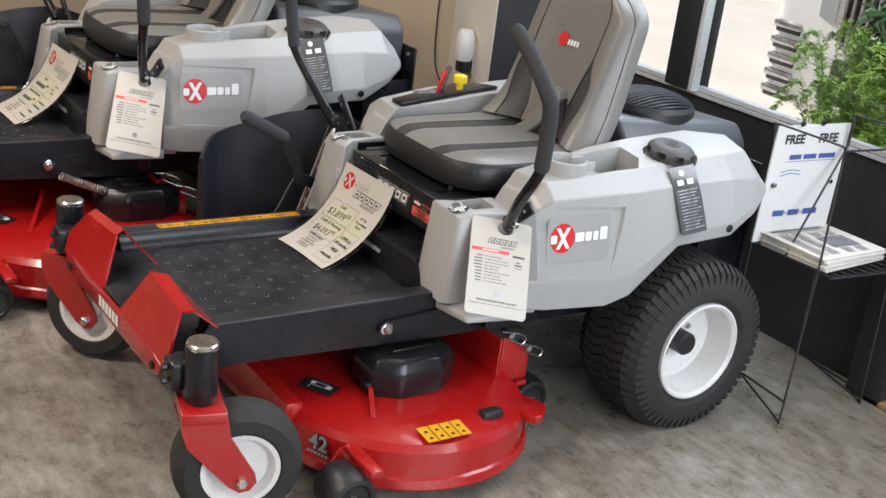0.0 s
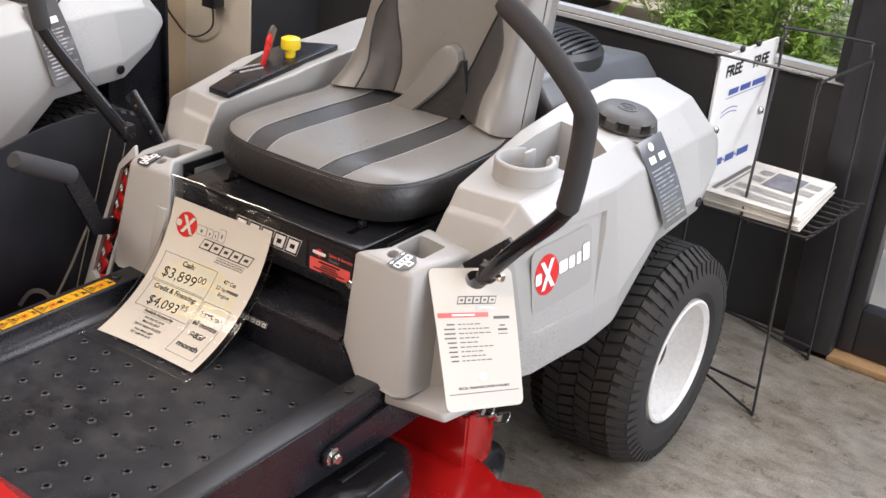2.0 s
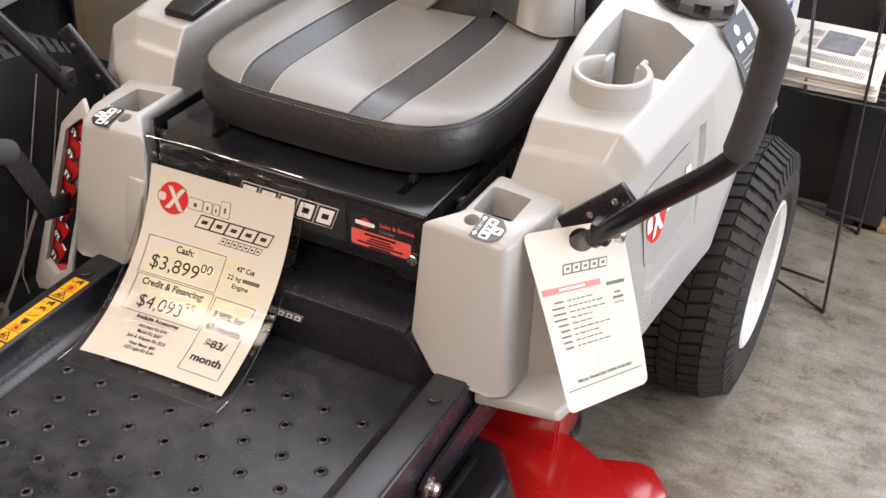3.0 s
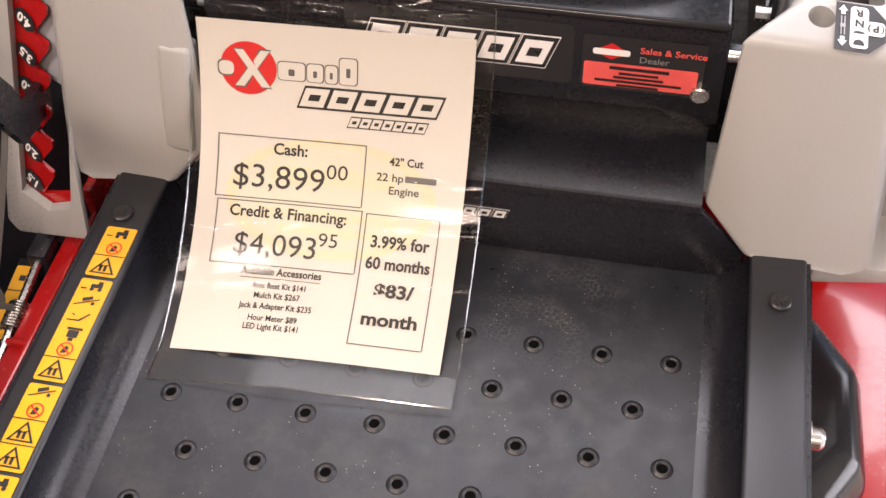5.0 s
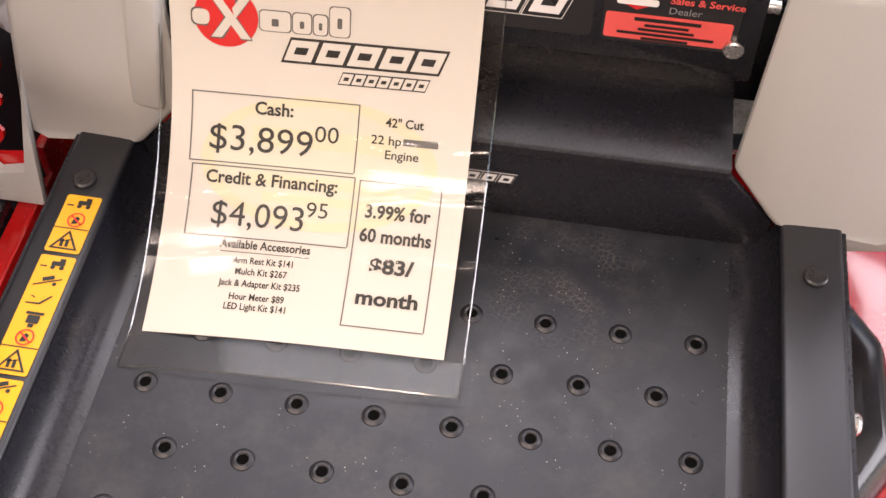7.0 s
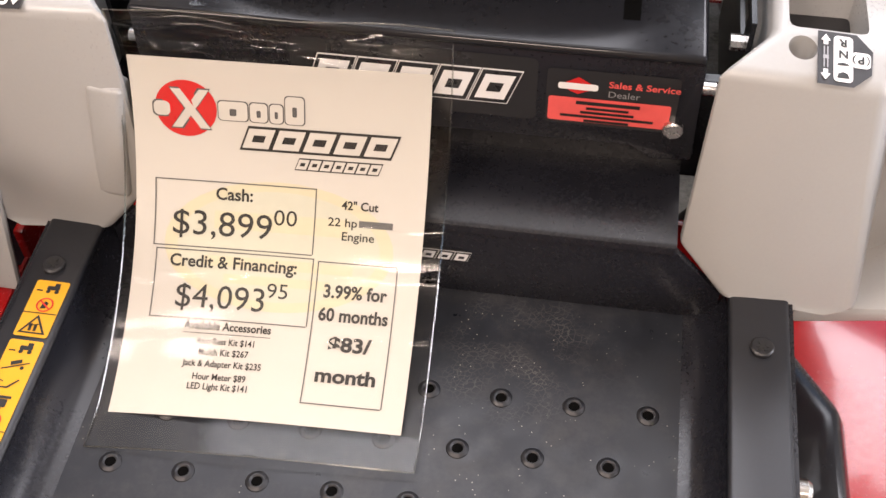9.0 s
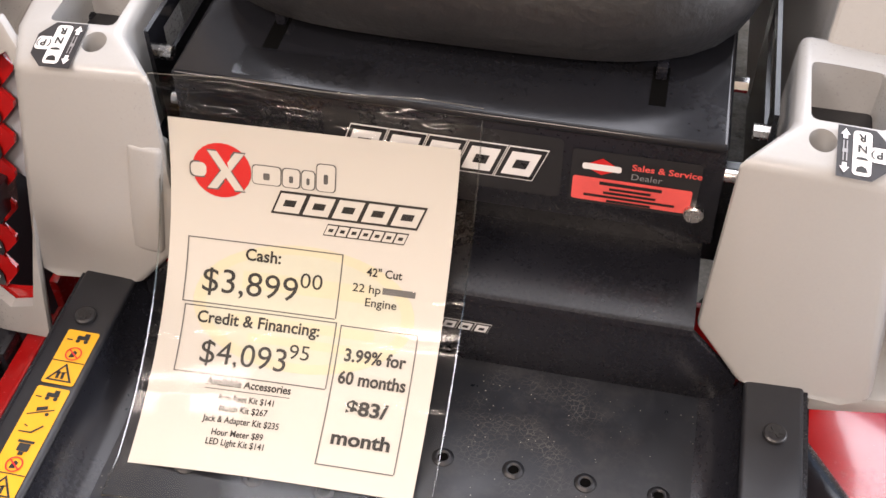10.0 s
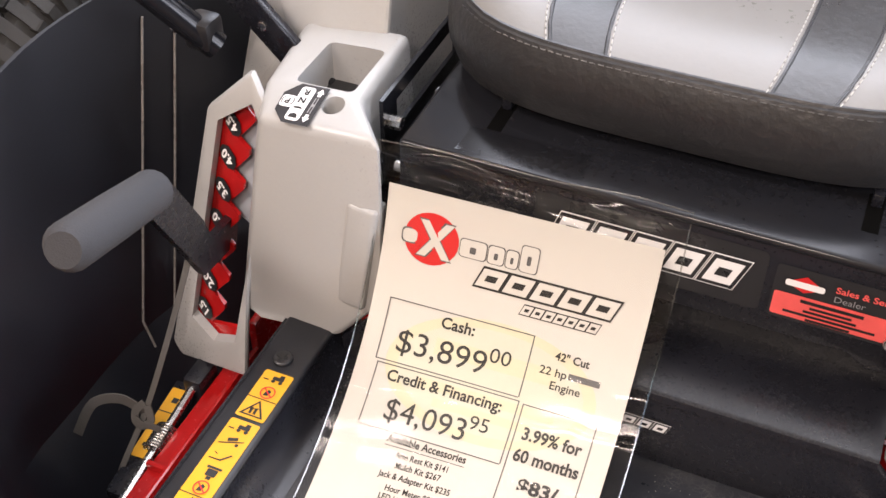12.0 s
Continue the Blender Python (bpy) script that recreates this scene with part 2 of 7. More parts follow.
M_TAN = mat("tan_wall_paint", (0.52, 0.44, 0.33), 0.7, grain=120, var=0.06, stain=2, bump=0.2, depth=0.001)
M_CREAM = mat("cream_pilaster_paint", (0.66, 0.62, 0.54), 0.6, grain=120, var=0.05, stain=2, bump=0.2, depth=0.001)
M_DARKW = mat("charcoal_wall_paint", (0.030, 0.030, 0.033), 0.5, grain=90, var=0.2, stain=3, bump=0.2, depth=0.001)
M_FRAME = mat("dark_window_frame", (0.022, 0.022, 0.025), 0.4, grain=80, var=0.2, bump=0.1)
M_ALU = mat("pale_aluminium", (0.62, 0.64, 0.65), 0.35, 0.3, grain=90, var=0.08, bump=0.1)
M_WOOD = mat("threshold_wood", (0.36, 0.22, 0.11), 0.55, grain=45, var=0.25, stain=9, bump=0.25)
M_CEIL = mat("ceiling_paint", (0.72, 0.68, 0.60), 0.8, grain=30, var=0.04, stain=1)
M_WIRE = mat("black_wire", (0.015, 0.015, 0.016), 0.35, var=0.1, bump=0)
M_NEWS = mat("newsprint", (0.60, 0.57, 0.52), 0.8, grain=90, var=0.12, stain=25, bump=0.1)
M_NEWSK = mat("newsprint_ink", (0.16, 0.16, 0.18), 0.8, grain=150, var=0.4, stain=40, bump=0)
M_PLUG = mat("white_plastic", (0.64, 0.64, 0.63), 0.4, var=0.03)
M_PAVE = mat("pale_pavement", (0.66, 0.585, 0.50), 0.85, grain=20, var=0.12, stain=1.2, bump=0.3, depth=0.003)
M_ROAD = mat("asphalt", (0.10, 0.098, 0.096), 0.85, grain=60, var=0.2, stain=0.8, bump=0.4, depth=0.003)
M_CARW = mat("white_car_paint", (0.80, 0.80, 0.80), 0.2, grain=60, var=0.02, bump=0.0, coat=0.6)
M_CARK = mat("car_black_trim", (0.02, 0.02, 0.022), 0.3, var=0.1)
M_LAMP = mat("headlamp_lens", (0.55, 0.57, 0.60), 0.1, 0.4, var=0.1, bump=0)
M_LEAF = mat("green_leaf", (0.27, 0.42, 0.07), 0.5, grain=40, var=0.35, stain=6, bump=0.2)
M_LEAFD = mat("dark_leaf", (0.045, 0.11, 0.03), 0.5, grain=40, var=0.35, stain=6, bump=0.2)
M_SOIL = mat("planter_terracotta", (0.20, 0.11, 0.07), 0.8, var=0.2)
M_STRAP = mat("grey_webbing", (0.078, 0.073, 0.068), 0.7, grain=900, var=0.2, bump=0.6, depth=0.0008)
M_WEBEDGE = mat("plastic_edge_highlight", (0.20, 0.19, 0.18), 0.3, var=0.2, stain=30)
M_LABELK = mat("dark_grey_label", (0.026, 0.026, 0.029), 0.35, var=0.1, bump=0)
M_BADGEP = mat("badge_panel_grey", (0.320, 0.316, 0.309), 0.40, grain=420, var=0.03, bump=0.1, depth=0.0003)
M_CHUTE = mat("chute_plastic", (0.010, 0.0112, 0.0155), 0.42, grain=300, var=0.25, stain=8, bump=0.2, depth=0.0003, spec=0.45)
M_TAGD = mat("dark_tag_plastic", (0.075, 0.075, 0.08), 0.16, var=0.1, stain=20, bump=0.05, coat=0.8)
M_CAPG = mat("dark_grey_cap_plastic", (0.055, 0.053, 0.052), 0.5, grain=500, var=0.15, bump=0.3, depth=0.0003)
M_COVER = mat("belt_cover_plastic", (0.012, 0.012, 0.014), 0.24, grain=400, var=0.12, bump=0.15, depth=0.0003)
M_PINKBAG = mat("pink_paper", (0.70, 0.45, 0.48), 0.6, var=0.05)

# ---- mesh helpers ----


def box(bm, x0, x1, y0, y1, z0, z1, w=0.0, seg=2):
    r = bmesh.ops.create_cube(bm, size=1.0, matrix=Matrix.Translation(((x0 + x1) / 2, (y0 + y1) / 2, (z0 + z1) / 2)) @ Matrix.Diagonal((abs(x1 - x0), abs(y1 - y0), abs(z1 - z0), 1)))
    if w:
        es = list({e for v in r["verts"] for e in v.link_edges})
        bmesh.ops.bevel(bm, geom=es, offset=w, segments=seg, affect="EDGES", profile=0.5)
    return bm


def loft(bm, rings, cap=True, closed=True):
    """Skin over rings of as many points each."""
    vs = [[bm.verts.new(p) for p in ring] for ring in rings]
    n = len(rings[0])
    for a, b in zip(vs, vs[1:]):
        for i in range(n if closed else n - 1):
            j = (i + 1) % n
            bm.faces.new((a[i], a[j], b[j], b[i]))
    if cap and closed:
        bm.faces.new(list(reversed(vs[0])))
        bm.faces.new(vs[-1])
    bmesh.ops.recalc_face_normals(bm, faces=bm.faces[:])
    return bm


def prism(bm, pts, axis, a0, a1):
    """A polygon drawn in the plane across an axis, drawn out from a0 to a1."""
    def at(p, a):
        return {"x": (a, p[0], p[1]), "y": (p[0], a, p[1]), "z": (p[0], p[1], a)}[axis]
    return loft(bm, [[at(p, a0) for p in pts], [at(p, a1) for p in pts]])


def lathe(bm, profile, centre, axis="z", seg=32, start=0.0, sweep=360.0, cap=True):
    """Turn a profile of (radius, along) round an axis through centre."""
    rings = []
    full = sweep >= 360
    n = seg if full else seg + 1
    for r, h in profile:
        ring = []
        for i in range(n):
            a = radians(start + sweep * i / seg)
            c, s = r * math.cos(a), r * math.sin(a)
            p = {"z": (c, s, h), "x": (h, c, s), "y": (c, h, s)}[axis]
            ring.append(Vector(centre) + Vector(p))
        rings.append(ring)
    loft(bm, rings, cap=full and cap, closed=full)
    return bm


def tube(bm, pts, r, seg=10, cap=True):
    """A round bar along a polyline; r may be one radius or one for each point."""
    pts = [Vector(p) for p in pts]
    rings, up = [], None
    for i, p in enumerate(pts):
        d = ((pts[min(i + 1, len(pts) - 1)] - p).normalized() + (p - pts[max(i - 1, 0)]).normalized()).normalized()
        if up is None:
            up = Vector((0, 0, 1)) if abs(d.z) < 0.9 else Vector((1, 0, 0))
        side = d.cross(up).normalized()
        up = side.cross(d).normalized()
        rr = r[i] if isinstance(r, (list, tuple)) else r
        rings.append([p + rr * (math.cos(2 * math.pi * k / seg) * side + math.sin(2 * math.pi * k / seg) * up) for k in range(seg)])
    return loft(bm, rings, cap)


def curve_pts(pts, n=6):
    """A smooth run through the given points."""
    pts = [Vector(p) for p in pts]
    out = []
    for i in range(len(pts) - 1):
        p0, p1, p2, p3 = pts[max(i - 1, 0)], pts[i], pts[i + 1], pts[min(i + 2, len(pts) - 1)]
        for k in range(n):
            t = k / n
            out.append(0.5 * ((2 * p1) + (p2 - p0) * t + (2 * p0 - 5 * p1 + 4 * p2 - p3) * t * t + (3 * p1 - p0 - 3 * p2 + p3) * t**3))
    return out + [pts[-1]]


def bevel_all(bm, w, seg=2, angle=25):
    bmesh.ops.recalc_face_normals(bm, faces=bm.faces[:])
    es = [e for e in bm.edges if len(e.link_faces) == 2 and e.calc_face_angle(0) > radians(angle)]
    bmesh.ops.bevel(bm, geom=es, offset=w, segments=seg, affect="EDGES", profile=0.5, clamp_overlap=True)
    return bm


def finish(name, bm, material, parent=None, label="", sharp=32):
    me = bpy.data.meshes.new(name)
    bm.to_mesh(me)
    bm.free()
    me.polygons.foreach_set("use_smooth", [True] * len(me.polygons))
    me.set_sharp_from_angle(angle=radians(sharp))
    me.materials.append(material)
    ob = new(name, me)
    ob.parent = parent
    if label:
        ob["label"] = label
    return ob


def part(name, bm, material, parent, label="", sharp=32):
    return finish(name, bm, material, parent, label, sharp)


def parts_each(name, pieces, f, material, parent):
    """One flat part for each outline in pieces."""
    return [part(name, map_bm(flat_poly(p), f), material, parent) for p in pieces]


def slant_pieces(cx, cy, count, w, h, pitch, slant=0.3):
    out = []
    for i in range(count):
        x, q = cx + (i - (count - 1) / 2) * pitch, slant * h / 2
        out.append([(x - w / 2 - q, cy - h / 2), (x + w / 2 - q, cy - h / 2), (x + w / 2 + q, cy + h / 2), (x - w / 2 + q, cy + h / 2)])
    return out


def thing(name, label, category, group="", at=(0, 0, 0)):
    ob = new(name)
    ob.empty_display_size = 0.1
    ob.location = at
    return tagged(ob, label, category, group)


def structure(name, bm, material, label=""):
    return tagged(finish(name, bm, material), label, "", "", "structure")


def carve(ob, cutter_bm, sharp=32):
    """Cut the cutter's shape out of a mesh object, once and for all."""
    me = bpy.data.meshes.new("cutter")
    bmesh.ops.recalc_face_normals(cutter_bm, faces=cutter_bm.faces[:])
    cutter_bm.to_mesh(me)
    cutter_bm.free()
    c = new("cutter", me)
    md = ob.modifiers.new("cut", "BOOLEAN")
    md.operation, md.object, md.solver = "DIFFERENCE", c, "EXACT"
    bpy.context.view_layer.update()
    res = bpy.data.meshes.new_from_object(ob.evaluated_get(bpy.context.evaluated_depsgraph_get()))
    ob.modifiers.clear()
    old = ob.data
    res.name = old.name
    ob.data = res
    bpy.data.meshes.remove(old)
    bpy.data.objects.remove(c)
    bpy.data.meshes.remove(me)
    ob.data.polygons.foreach_set("use_smooth", [True] * len(ob.data.polygons))
    ob.data.set_sharp_from_angle(angle=radians(sharp))
    return ob


def text_bm(words, size, bold=0.0, align="CENTER"):
    """Flat lettering, its middle (or left end) at 0, 0, in the xy plane."""
    cu = bpy.data.curves.new("lettering", "FONT")
    cu.body, cu.size, cu.align_x, cu.align_y, cu.offset = words, size, align, "CENTER", bold
    cu.resolution_u = 3
    ob = new("lettering", cu)
    bpy.context.view_layer.update()
    me = bpy.data.meshes.new_from_object(ob.evaluated_get(bpy.context.evaluated_depsgraph_get()))
    bm = bmesh.new()
    bm.from_mesh(me)
    bpy.data.objects.remove(ob)
    bpy.data.curves.remove(cu)
    bpy.data.meshes.remove(me)
    return bm


def map_bm(bm, f):
    for v in bm.verts:
        v.co = f(v.co.x, v.co.y)
    return bm


def plane_map(origin, right, up, lift=0.0):
    o, r, u = Vector(origin), Vector(right).normalized(), Vector(up).normalized()
    u = (u - u.dot(r) * r).normalized()
    n = r.cross(u)
    return lambda x, y: o + r * x + u * y + n * lift


def flat_poly(pts):
    bm = bmesh.new()
    bm.faces.new([bm.verts.new((p[0], p[1], 0)) for p in pts])
    return bm


def rect_pts(cx, cy, w, h, r=0.0, n=4):
    if not r:
        return [(cx - w / 2, cy - h / 2), (cx + w / 2, cy - h / 2), (cx + w / 2, cy + h / 2), (cx - w / 2, cy + h / 2)]
    out = []
    for qx, qy, a0 in ((1, -1, -90), (1, 1, 0), (-1, 1, 90), (-1, -1, 180)):
        for i in range(n + 1):
            a = radians(a0 + 90 * i / n)
            out.append((cx + qx * (w / 2 - r) + r * math.cos(a), cy + qy * (h / 2 - r) + r * math.sin(a)))
    return out


def disc_pts(cx, cy, rx, ry=None, n=28):
    ry = ry or rx
    return [(cx + rx * math.cos(2 * math.pi * i / n), cy + ry * math.sin(2 * math.pi * i / n)) for i in range(n)]


def grid_bm(x0, x1, y0, y1, nx, ny):
    bm = bmesh.new()
    vs = [[bm.verts.new((x0 + (x1 - x0) * i / nx, y0 + (y1 - y0) * j / ny, 0)) for i in range(nx + 1)] for j in range(ny + 1)]
    for j in range(ny):
        for i in range(nx):
            bm.faces.new((vs[j][i], vs[j][i + 1], vs[j + 1][i + 1], vs[j + 1][i]))
    return bm


def bars(rows):
    """Plain bars in the flat plane, each (cx, cy, w, h)."""
    bm = bmesh.new()
    for cx, cy, w, h in rows:
        nx = max(1, int(w / 0.012))
        xs = [cx - w / 2 + w * i / nx for i in range(nx + 1)]
        lo = [bm.verts.new((x, cy - h / 2, 0)) for x in xs]
        hi = [bm.verts.new((x, cy + h / 2, 0)) for x in xs]
        for i in range(nx):
            bm.faces.new((lo[i], lo[i + 1], hi[i + 1], hi[i]))
    return bm


def slant_bars(cx, cy, count, w, h, pitch, slant=0.3):
    """A row of leaning blocks, in place of a drawn brand word."""
    bm = bmesh.new()
    for i in range(count):
        x = cx + (i - (count - 1) / 2) * pitch
        s = slant * h / 2
        pts = [(x - w / 2 - s, cy - h / 2), (x + w / 2 - s, cy - h / 2), (x + w / 2 + s, cy + h / 2), (x - w / 2 + s, cy + h / 2)]
        bm.faces.new([bm.verts.new((p[0], p[1], 0)) for p in pts])
    return bm


def screw(parent, name, at, axis, r, h, material, seg=6, label=""):
    bm = bmesh.new()
    lathe(bm, [(r, 0), (r, h * 0.8), (r * 0.85, h)], at, axis, seg)
    return part(name, bm, material, parent, label)

# ---- the shop: floor, walls, window, ceiling ----
structure("floor", box(bmesh.new(), -4.6, 3.9, -4.6, 1.50, -0.12, 0.0), M_FLOOR, "mottled polished grey-brown concrete floor")
structure("ceiling", box(bmesh.new(), -4.6, 3.9, -4.6, 1.50, 3.0, 3.12), M_CEIL, "plain cream painted ceiling")
structure("wall_south", box(bmesh.new(), -4.6, 3.9, -4.72, -4.6, -0.12, 3.12), M_TAN, "plain tan painted wall")
structure("wall_west", box(bmesh.new(), -4.72, -4.6, -4.72, 1.62, -0.12, 3.12), M_TAN, "plain tan painted wall")
structure("wall_tan", box(bmesh.new(), -4.6, -1.30, 1.16, 1.50, 0.0, 3.0), M_TAN, "tan painted wall behind the mowers")
structure("pilaster", box(bmesh.new(), -1.30, -1.04, 1.12, 1.50, 0.0, 3.0, 0.006), M_CREAM, "cream painted wall pilaster")
# Thin dark panel laid over the pilaster's side face.
structure("pilaster_side", box(bmesh.new(), -1.0398, -1.034, 1.126, 1.3995, 0.0, 3.0), M_DARKW, "thin dark panel on the pilaster's side face")
# low dark wall under the window, header above it
structure("wall_north", box(bmesh.new(), -1.04, 0.545, 1.40, 1.50, 0.0, 0.636), M_DARKW, "charcoal painted low wall under the window")
structure("wall_header", box(bmesh.new(), -1.04, 3.9, 1.40, 1.50, 2.55, 3.0), M_DARKW, "dark wall above the shop window")
structure("wall_pier", box(bmesh.new(), 0.545, 0.66, 1.33, 1.50, 0.0, 2.55, 0.004), M_FRAME, "dark pier between window and door")


def shop_window():
    bm = bmesh.new()
    box(bm, -1.04, 0.545, 1.388, 1.45, 0.6365, 0.650, 0.003)
    w = structure("window_1", bm, M_FRAME, "pale sill and dark frame of the shop window")
    for x0, x1 in ((-1.04, -0.99), (-0.405, -0.30), (0.515, 0.545)):
        part("mullion", box(bmesh.new(), x0, x1, 1.36, 1.46, 0.650, 2.55, 0.005), M_FRAME, w, "black window mullion")
    part("sill_nose", box(bmesh.new(), -1.04, 0.545, 1.382, 1.3875, 0.640, 0.650), M_ALU, w, "thin silver sill edge")
    part("bottom_bead", box(bmesh.new(), -0.30, 0.515, 1.40, 1.43, 0.650, 0.664), M_ALU, w)
    part("bottom_bead", box(bmesh.new(), -0.99, -0.405, 1.40, 1.43, 0.650, 0.664), M_ALU, w)
    part("edge_strip", box(bmesh.new(), -0.30, -0.285, 1.365, 1.40, 0.650, 2.55), M_ALU, w)
    for x0, x1 in ((-0.99, -0.405), (-0.30, 0.515)):
        p = part("pane", box(bmesh.new(), x0, x1, 1.412, 1.418, 0.664, 2.55), M_GLASS, w)
        p.visible_shadow = False


def shop_door():
    bm = bmesh.new()
    box(bm, 0.66, 0.70, 1.37, 1.42, 0.02, 2.2, 0.004)
    box(bm, 1.52, 1.60, 1.37, 1.42, 0.02, 2.2, 0.004)
    box(bm, 0.70, 1.52, 1.37, 1.42, 0.02, 0.14, 0.004)
    box(bm, 0.70, 1.52, 1.37, 1.42, 2.08, 2.2, 0.004)
    d = structure("door_1", bm, M_FRAME, "closed dark framed glass shop door")
    p = part("pane", box(bmesh.new(), 0.70, 1.52, 1.392, 1.398, 0.14, 2.08), M_GLASS, d)
    p.visible_shadow = False
    structure("threshold", box(bmesh.new(), 0.60, 1.62, 1.33, 1.50, 0.0, 0.018, 0.004), M_WOOD, "worn wooden door threshold")
    structure("wall_northeast", box(bmesh.new(), 1.60, 3.9, 1.40, 1.50, 0.0, 2.55), M_DARKW, "charcoal painted wall")
    structure("door_head", box(bmesh.new(), 0.66, 1.60, 1.40, 1.50, 2.2, 2.55), M_DARKW, "dark panel above the shop door")


shop_window()
shop_door()


def shopfront():
    bm = bmesh.new()
    box(bm, 3.9, 4.0, -4.72, 1.62, 0.0, 0.4)
    box(bm, 3.9, 4.0, -4.72, 1.62, 2.75, 3.0)
    box(bm, 3.9, 4.0, -4.72, -2.2, 0.4, 2.75)
    box(bm, 3.9, 4.0, 1.40, 1.62, 0.4, 2.75)
    s = structure("wall_east", bm, M_DARKW, "dark wall with a large glazed shopfront")
    for y in (-2.2, -1.0, 0.2, 1.36):
        part("mullion", box(bmesh.new(), 3.9, 3.98, y, y + 0.06, 0.4, 2.75), M_FRAME, s)
    for y in (-2.14, -0.94, 0.26):
        p = part("pane", box(bmesh.new(), 3.93, 3.936, y, y + 1.12, 0.4, 2.75), M_GLASS, s)
        p.visible_shadow = False


shopfront()


def wall_outlet():
    o = thing("wall_outlet", "ivory wall outlet with a white air freshener plugged in", "outlet")
    part("face_plate", box(bmesh.new(), -1.20, -1.13, 1.112, 1.119, 0.50, 0.62, 0.002), M_CREAM, o)
    bm = bmesh.new()
    lathe(bm, [(0.012, -0.055), (0.030, -0.05), (0.036, -0.02), (0.034, 0.04), (0.024, 0.06), (0.006, 0.064)], (-1.155, 1.085, 0.60), "z", 20)
    part("air_freshener", bm, M_PLUG, o, "white plug-in air freshener")
    part("black_adapter", box(bmesh.new(), -1.18, -1.13, 1.07, 1.112, 0.505, 0.555, 0.004), M_BPLASTIC, o, "black power adapter")
    c = thing("power_cable", "thin dark cable hanging from the outlet", "cable")
    bm = bmesh.new()
    tube(bm, curve_pts([(-1.155, 1.09, 0.505), (-1.17, 1.10, 0.44), (-1.25, 1.108, 0.395), (-1.36, 1.148, 0.40), (-1.44, 1.152, 0.50), (-1.45, 1.154, 0.80), (-1.40, 1.154, 1.1)], 6), 0.0028, 6)
    part("cord", bm, M_WIRE, c)


wall_outlet()

# ---- outside: pavement, road, car, plants ----
structure("ground", box(bmesh.new(), -60, 60, 1.62, 90, -0.30, -0.06), M_PAVE, "pale sunlit concrete forecourt")
structure("road", box(bmesh.new(), -60, 60, 11.0, 18.0, -0.08, -0.054), M_ROAD, "grey asphalt street beyond the forecourt")
structure("outer_wall", box(bmesh.new(), -60, -4.72, 1.50, 1.62, -0.3, 3.4), M_TAN, "tan shop front wall")


def parked_car(at, turn):
    c = thing("parked_car", "white SUV with a black barred grille parked nose-in outside", "car")
    c.matrix_world = Matrix.Translation(at) @ Matrix.Rotation(radians(turn), 4, "Z")
    bm = bmesh.new()
    rings = []
    for y, hw, z0, z1 in ((0.0, 0.80, 0.30, 0.95), (0.05, 0.90, 0.26, 1.02), (0.5, 0.97, 0.24, 1.10), (1.5, 0.98, 0.24, 1.14), (4.6, 0.96, 0.26, 1.10)):
        rings.append([(-hw, y, z0), (hw, y, z0), (hw, y, z1 - 0.14), (hw - 0.12, y, z1), (-hw + 0.12, y, z1), (-hw, y, z1 - 0.14)])
    loft(bm, rings)
    bevel_all(bm, 0.04, 3)
    part("body", bm, M_CARW, c)
    bm = bmesh.new()
    loft(bm, [[(-0.86, 1.5, 1.10), (0.86, 1.5, 1.10), (0.80, 1.5, 1.13), (-0.80, 1.5, 1.13)], [(-0.80, 2.2, 1.10), (0.80, 2.2, 1.10), (0.68, 2.2, 1.68), (-0.68, 2.2, 1.68)], [(-0.80, 4.3, 1.10), (0.80, 4.3, 1.10), (0.68, 4.2, 1.66), (-0.68, 4.2, 1.66)]])
    bevel_all(bm, 0.05, 2)
    part("cabin", bm, M_CARK, c, "dark tinted cabin glass")
    g = part("grille", box(bmesh.new(), -0.42, 0.42, -0.02, 0.03, 0.62, 0.93, 0.02), M_CARK, c, "black grille opening")
    for i in range(17):
        x = -0.384 + 0.048 * i
        part("grille_bar", box(bmesh.new(), x - 0.009, x + 0.009, -0.045, -0.018, 0.635, 0.915, 0.006), M_STEEL, g, "chrome upright grille bar")
    for s in (-1, 1):
        bm = bmesh.new()
        loft(bm, [[(s * 0.46, -0.01, 0.72), (s * 0.80, 0.02, 0.76), (s * 0.80, 0.02, 0.90), (s * 0.46, -0.01, 0.90)], [(s * 0.46, 0.06, 0.72), (s * 0.83, 0.12, 0.76), (s * 0.83, 0.12, 0.90), (s * 0.46, 0.06, 0.90)]])
        part("headlamp", bm, M_LAMP, c, "clear headlamp")
        for k in range(5):
            z = 0.28 + 0.082 * k
            sl = part("bumper_slat", box(bmesh.new(), s * 0.66, s * 0.83, -0.006, 0.06, z, z + 0.060, 0.008), M_CARK, c, "dark lamp slot with chrome bars")
            part("chrome_bar", box(bmesh.new(), s * 0.655, s * 0.835, -0.022, -0.003, z + 0.024, z + 0.058, 0.008), M_STEEL, sl, "chrome bar")
        for y in (0.85, 3.7):
            bm = bmesh.new()
            lathe(bm, [(0.20, -0.11), (0.33, -0.11), (0.36, -0.07), (0.36, 0.07), (0.33, 0.11), (0.20, 0.11)], (s * 0.89, y, 0.30), "x", 28)
            wh = part("wheel", bm, M_TYRE, c, "black tyre")
            bm = bmesh.new()
            lathe(bm, [(0.21, -0.09), (0.21, 0.09), (0.04, 0.10), (0.04, -0.10)], (s * 0.89, y, 0.30), "x", 20)
            part("rim", bm, M_STEEL, wh)
    part("bumper_intake", box(bmesh.new(), -0.42, 0.42, -0.02, 0.03, 0.34, 0.56, 0.02), M_CARK, c)
    return c


parked_car((-0.86, 3.32, -0.06), -4)
parked_car((2.6, 6.2, -0.06), 8)


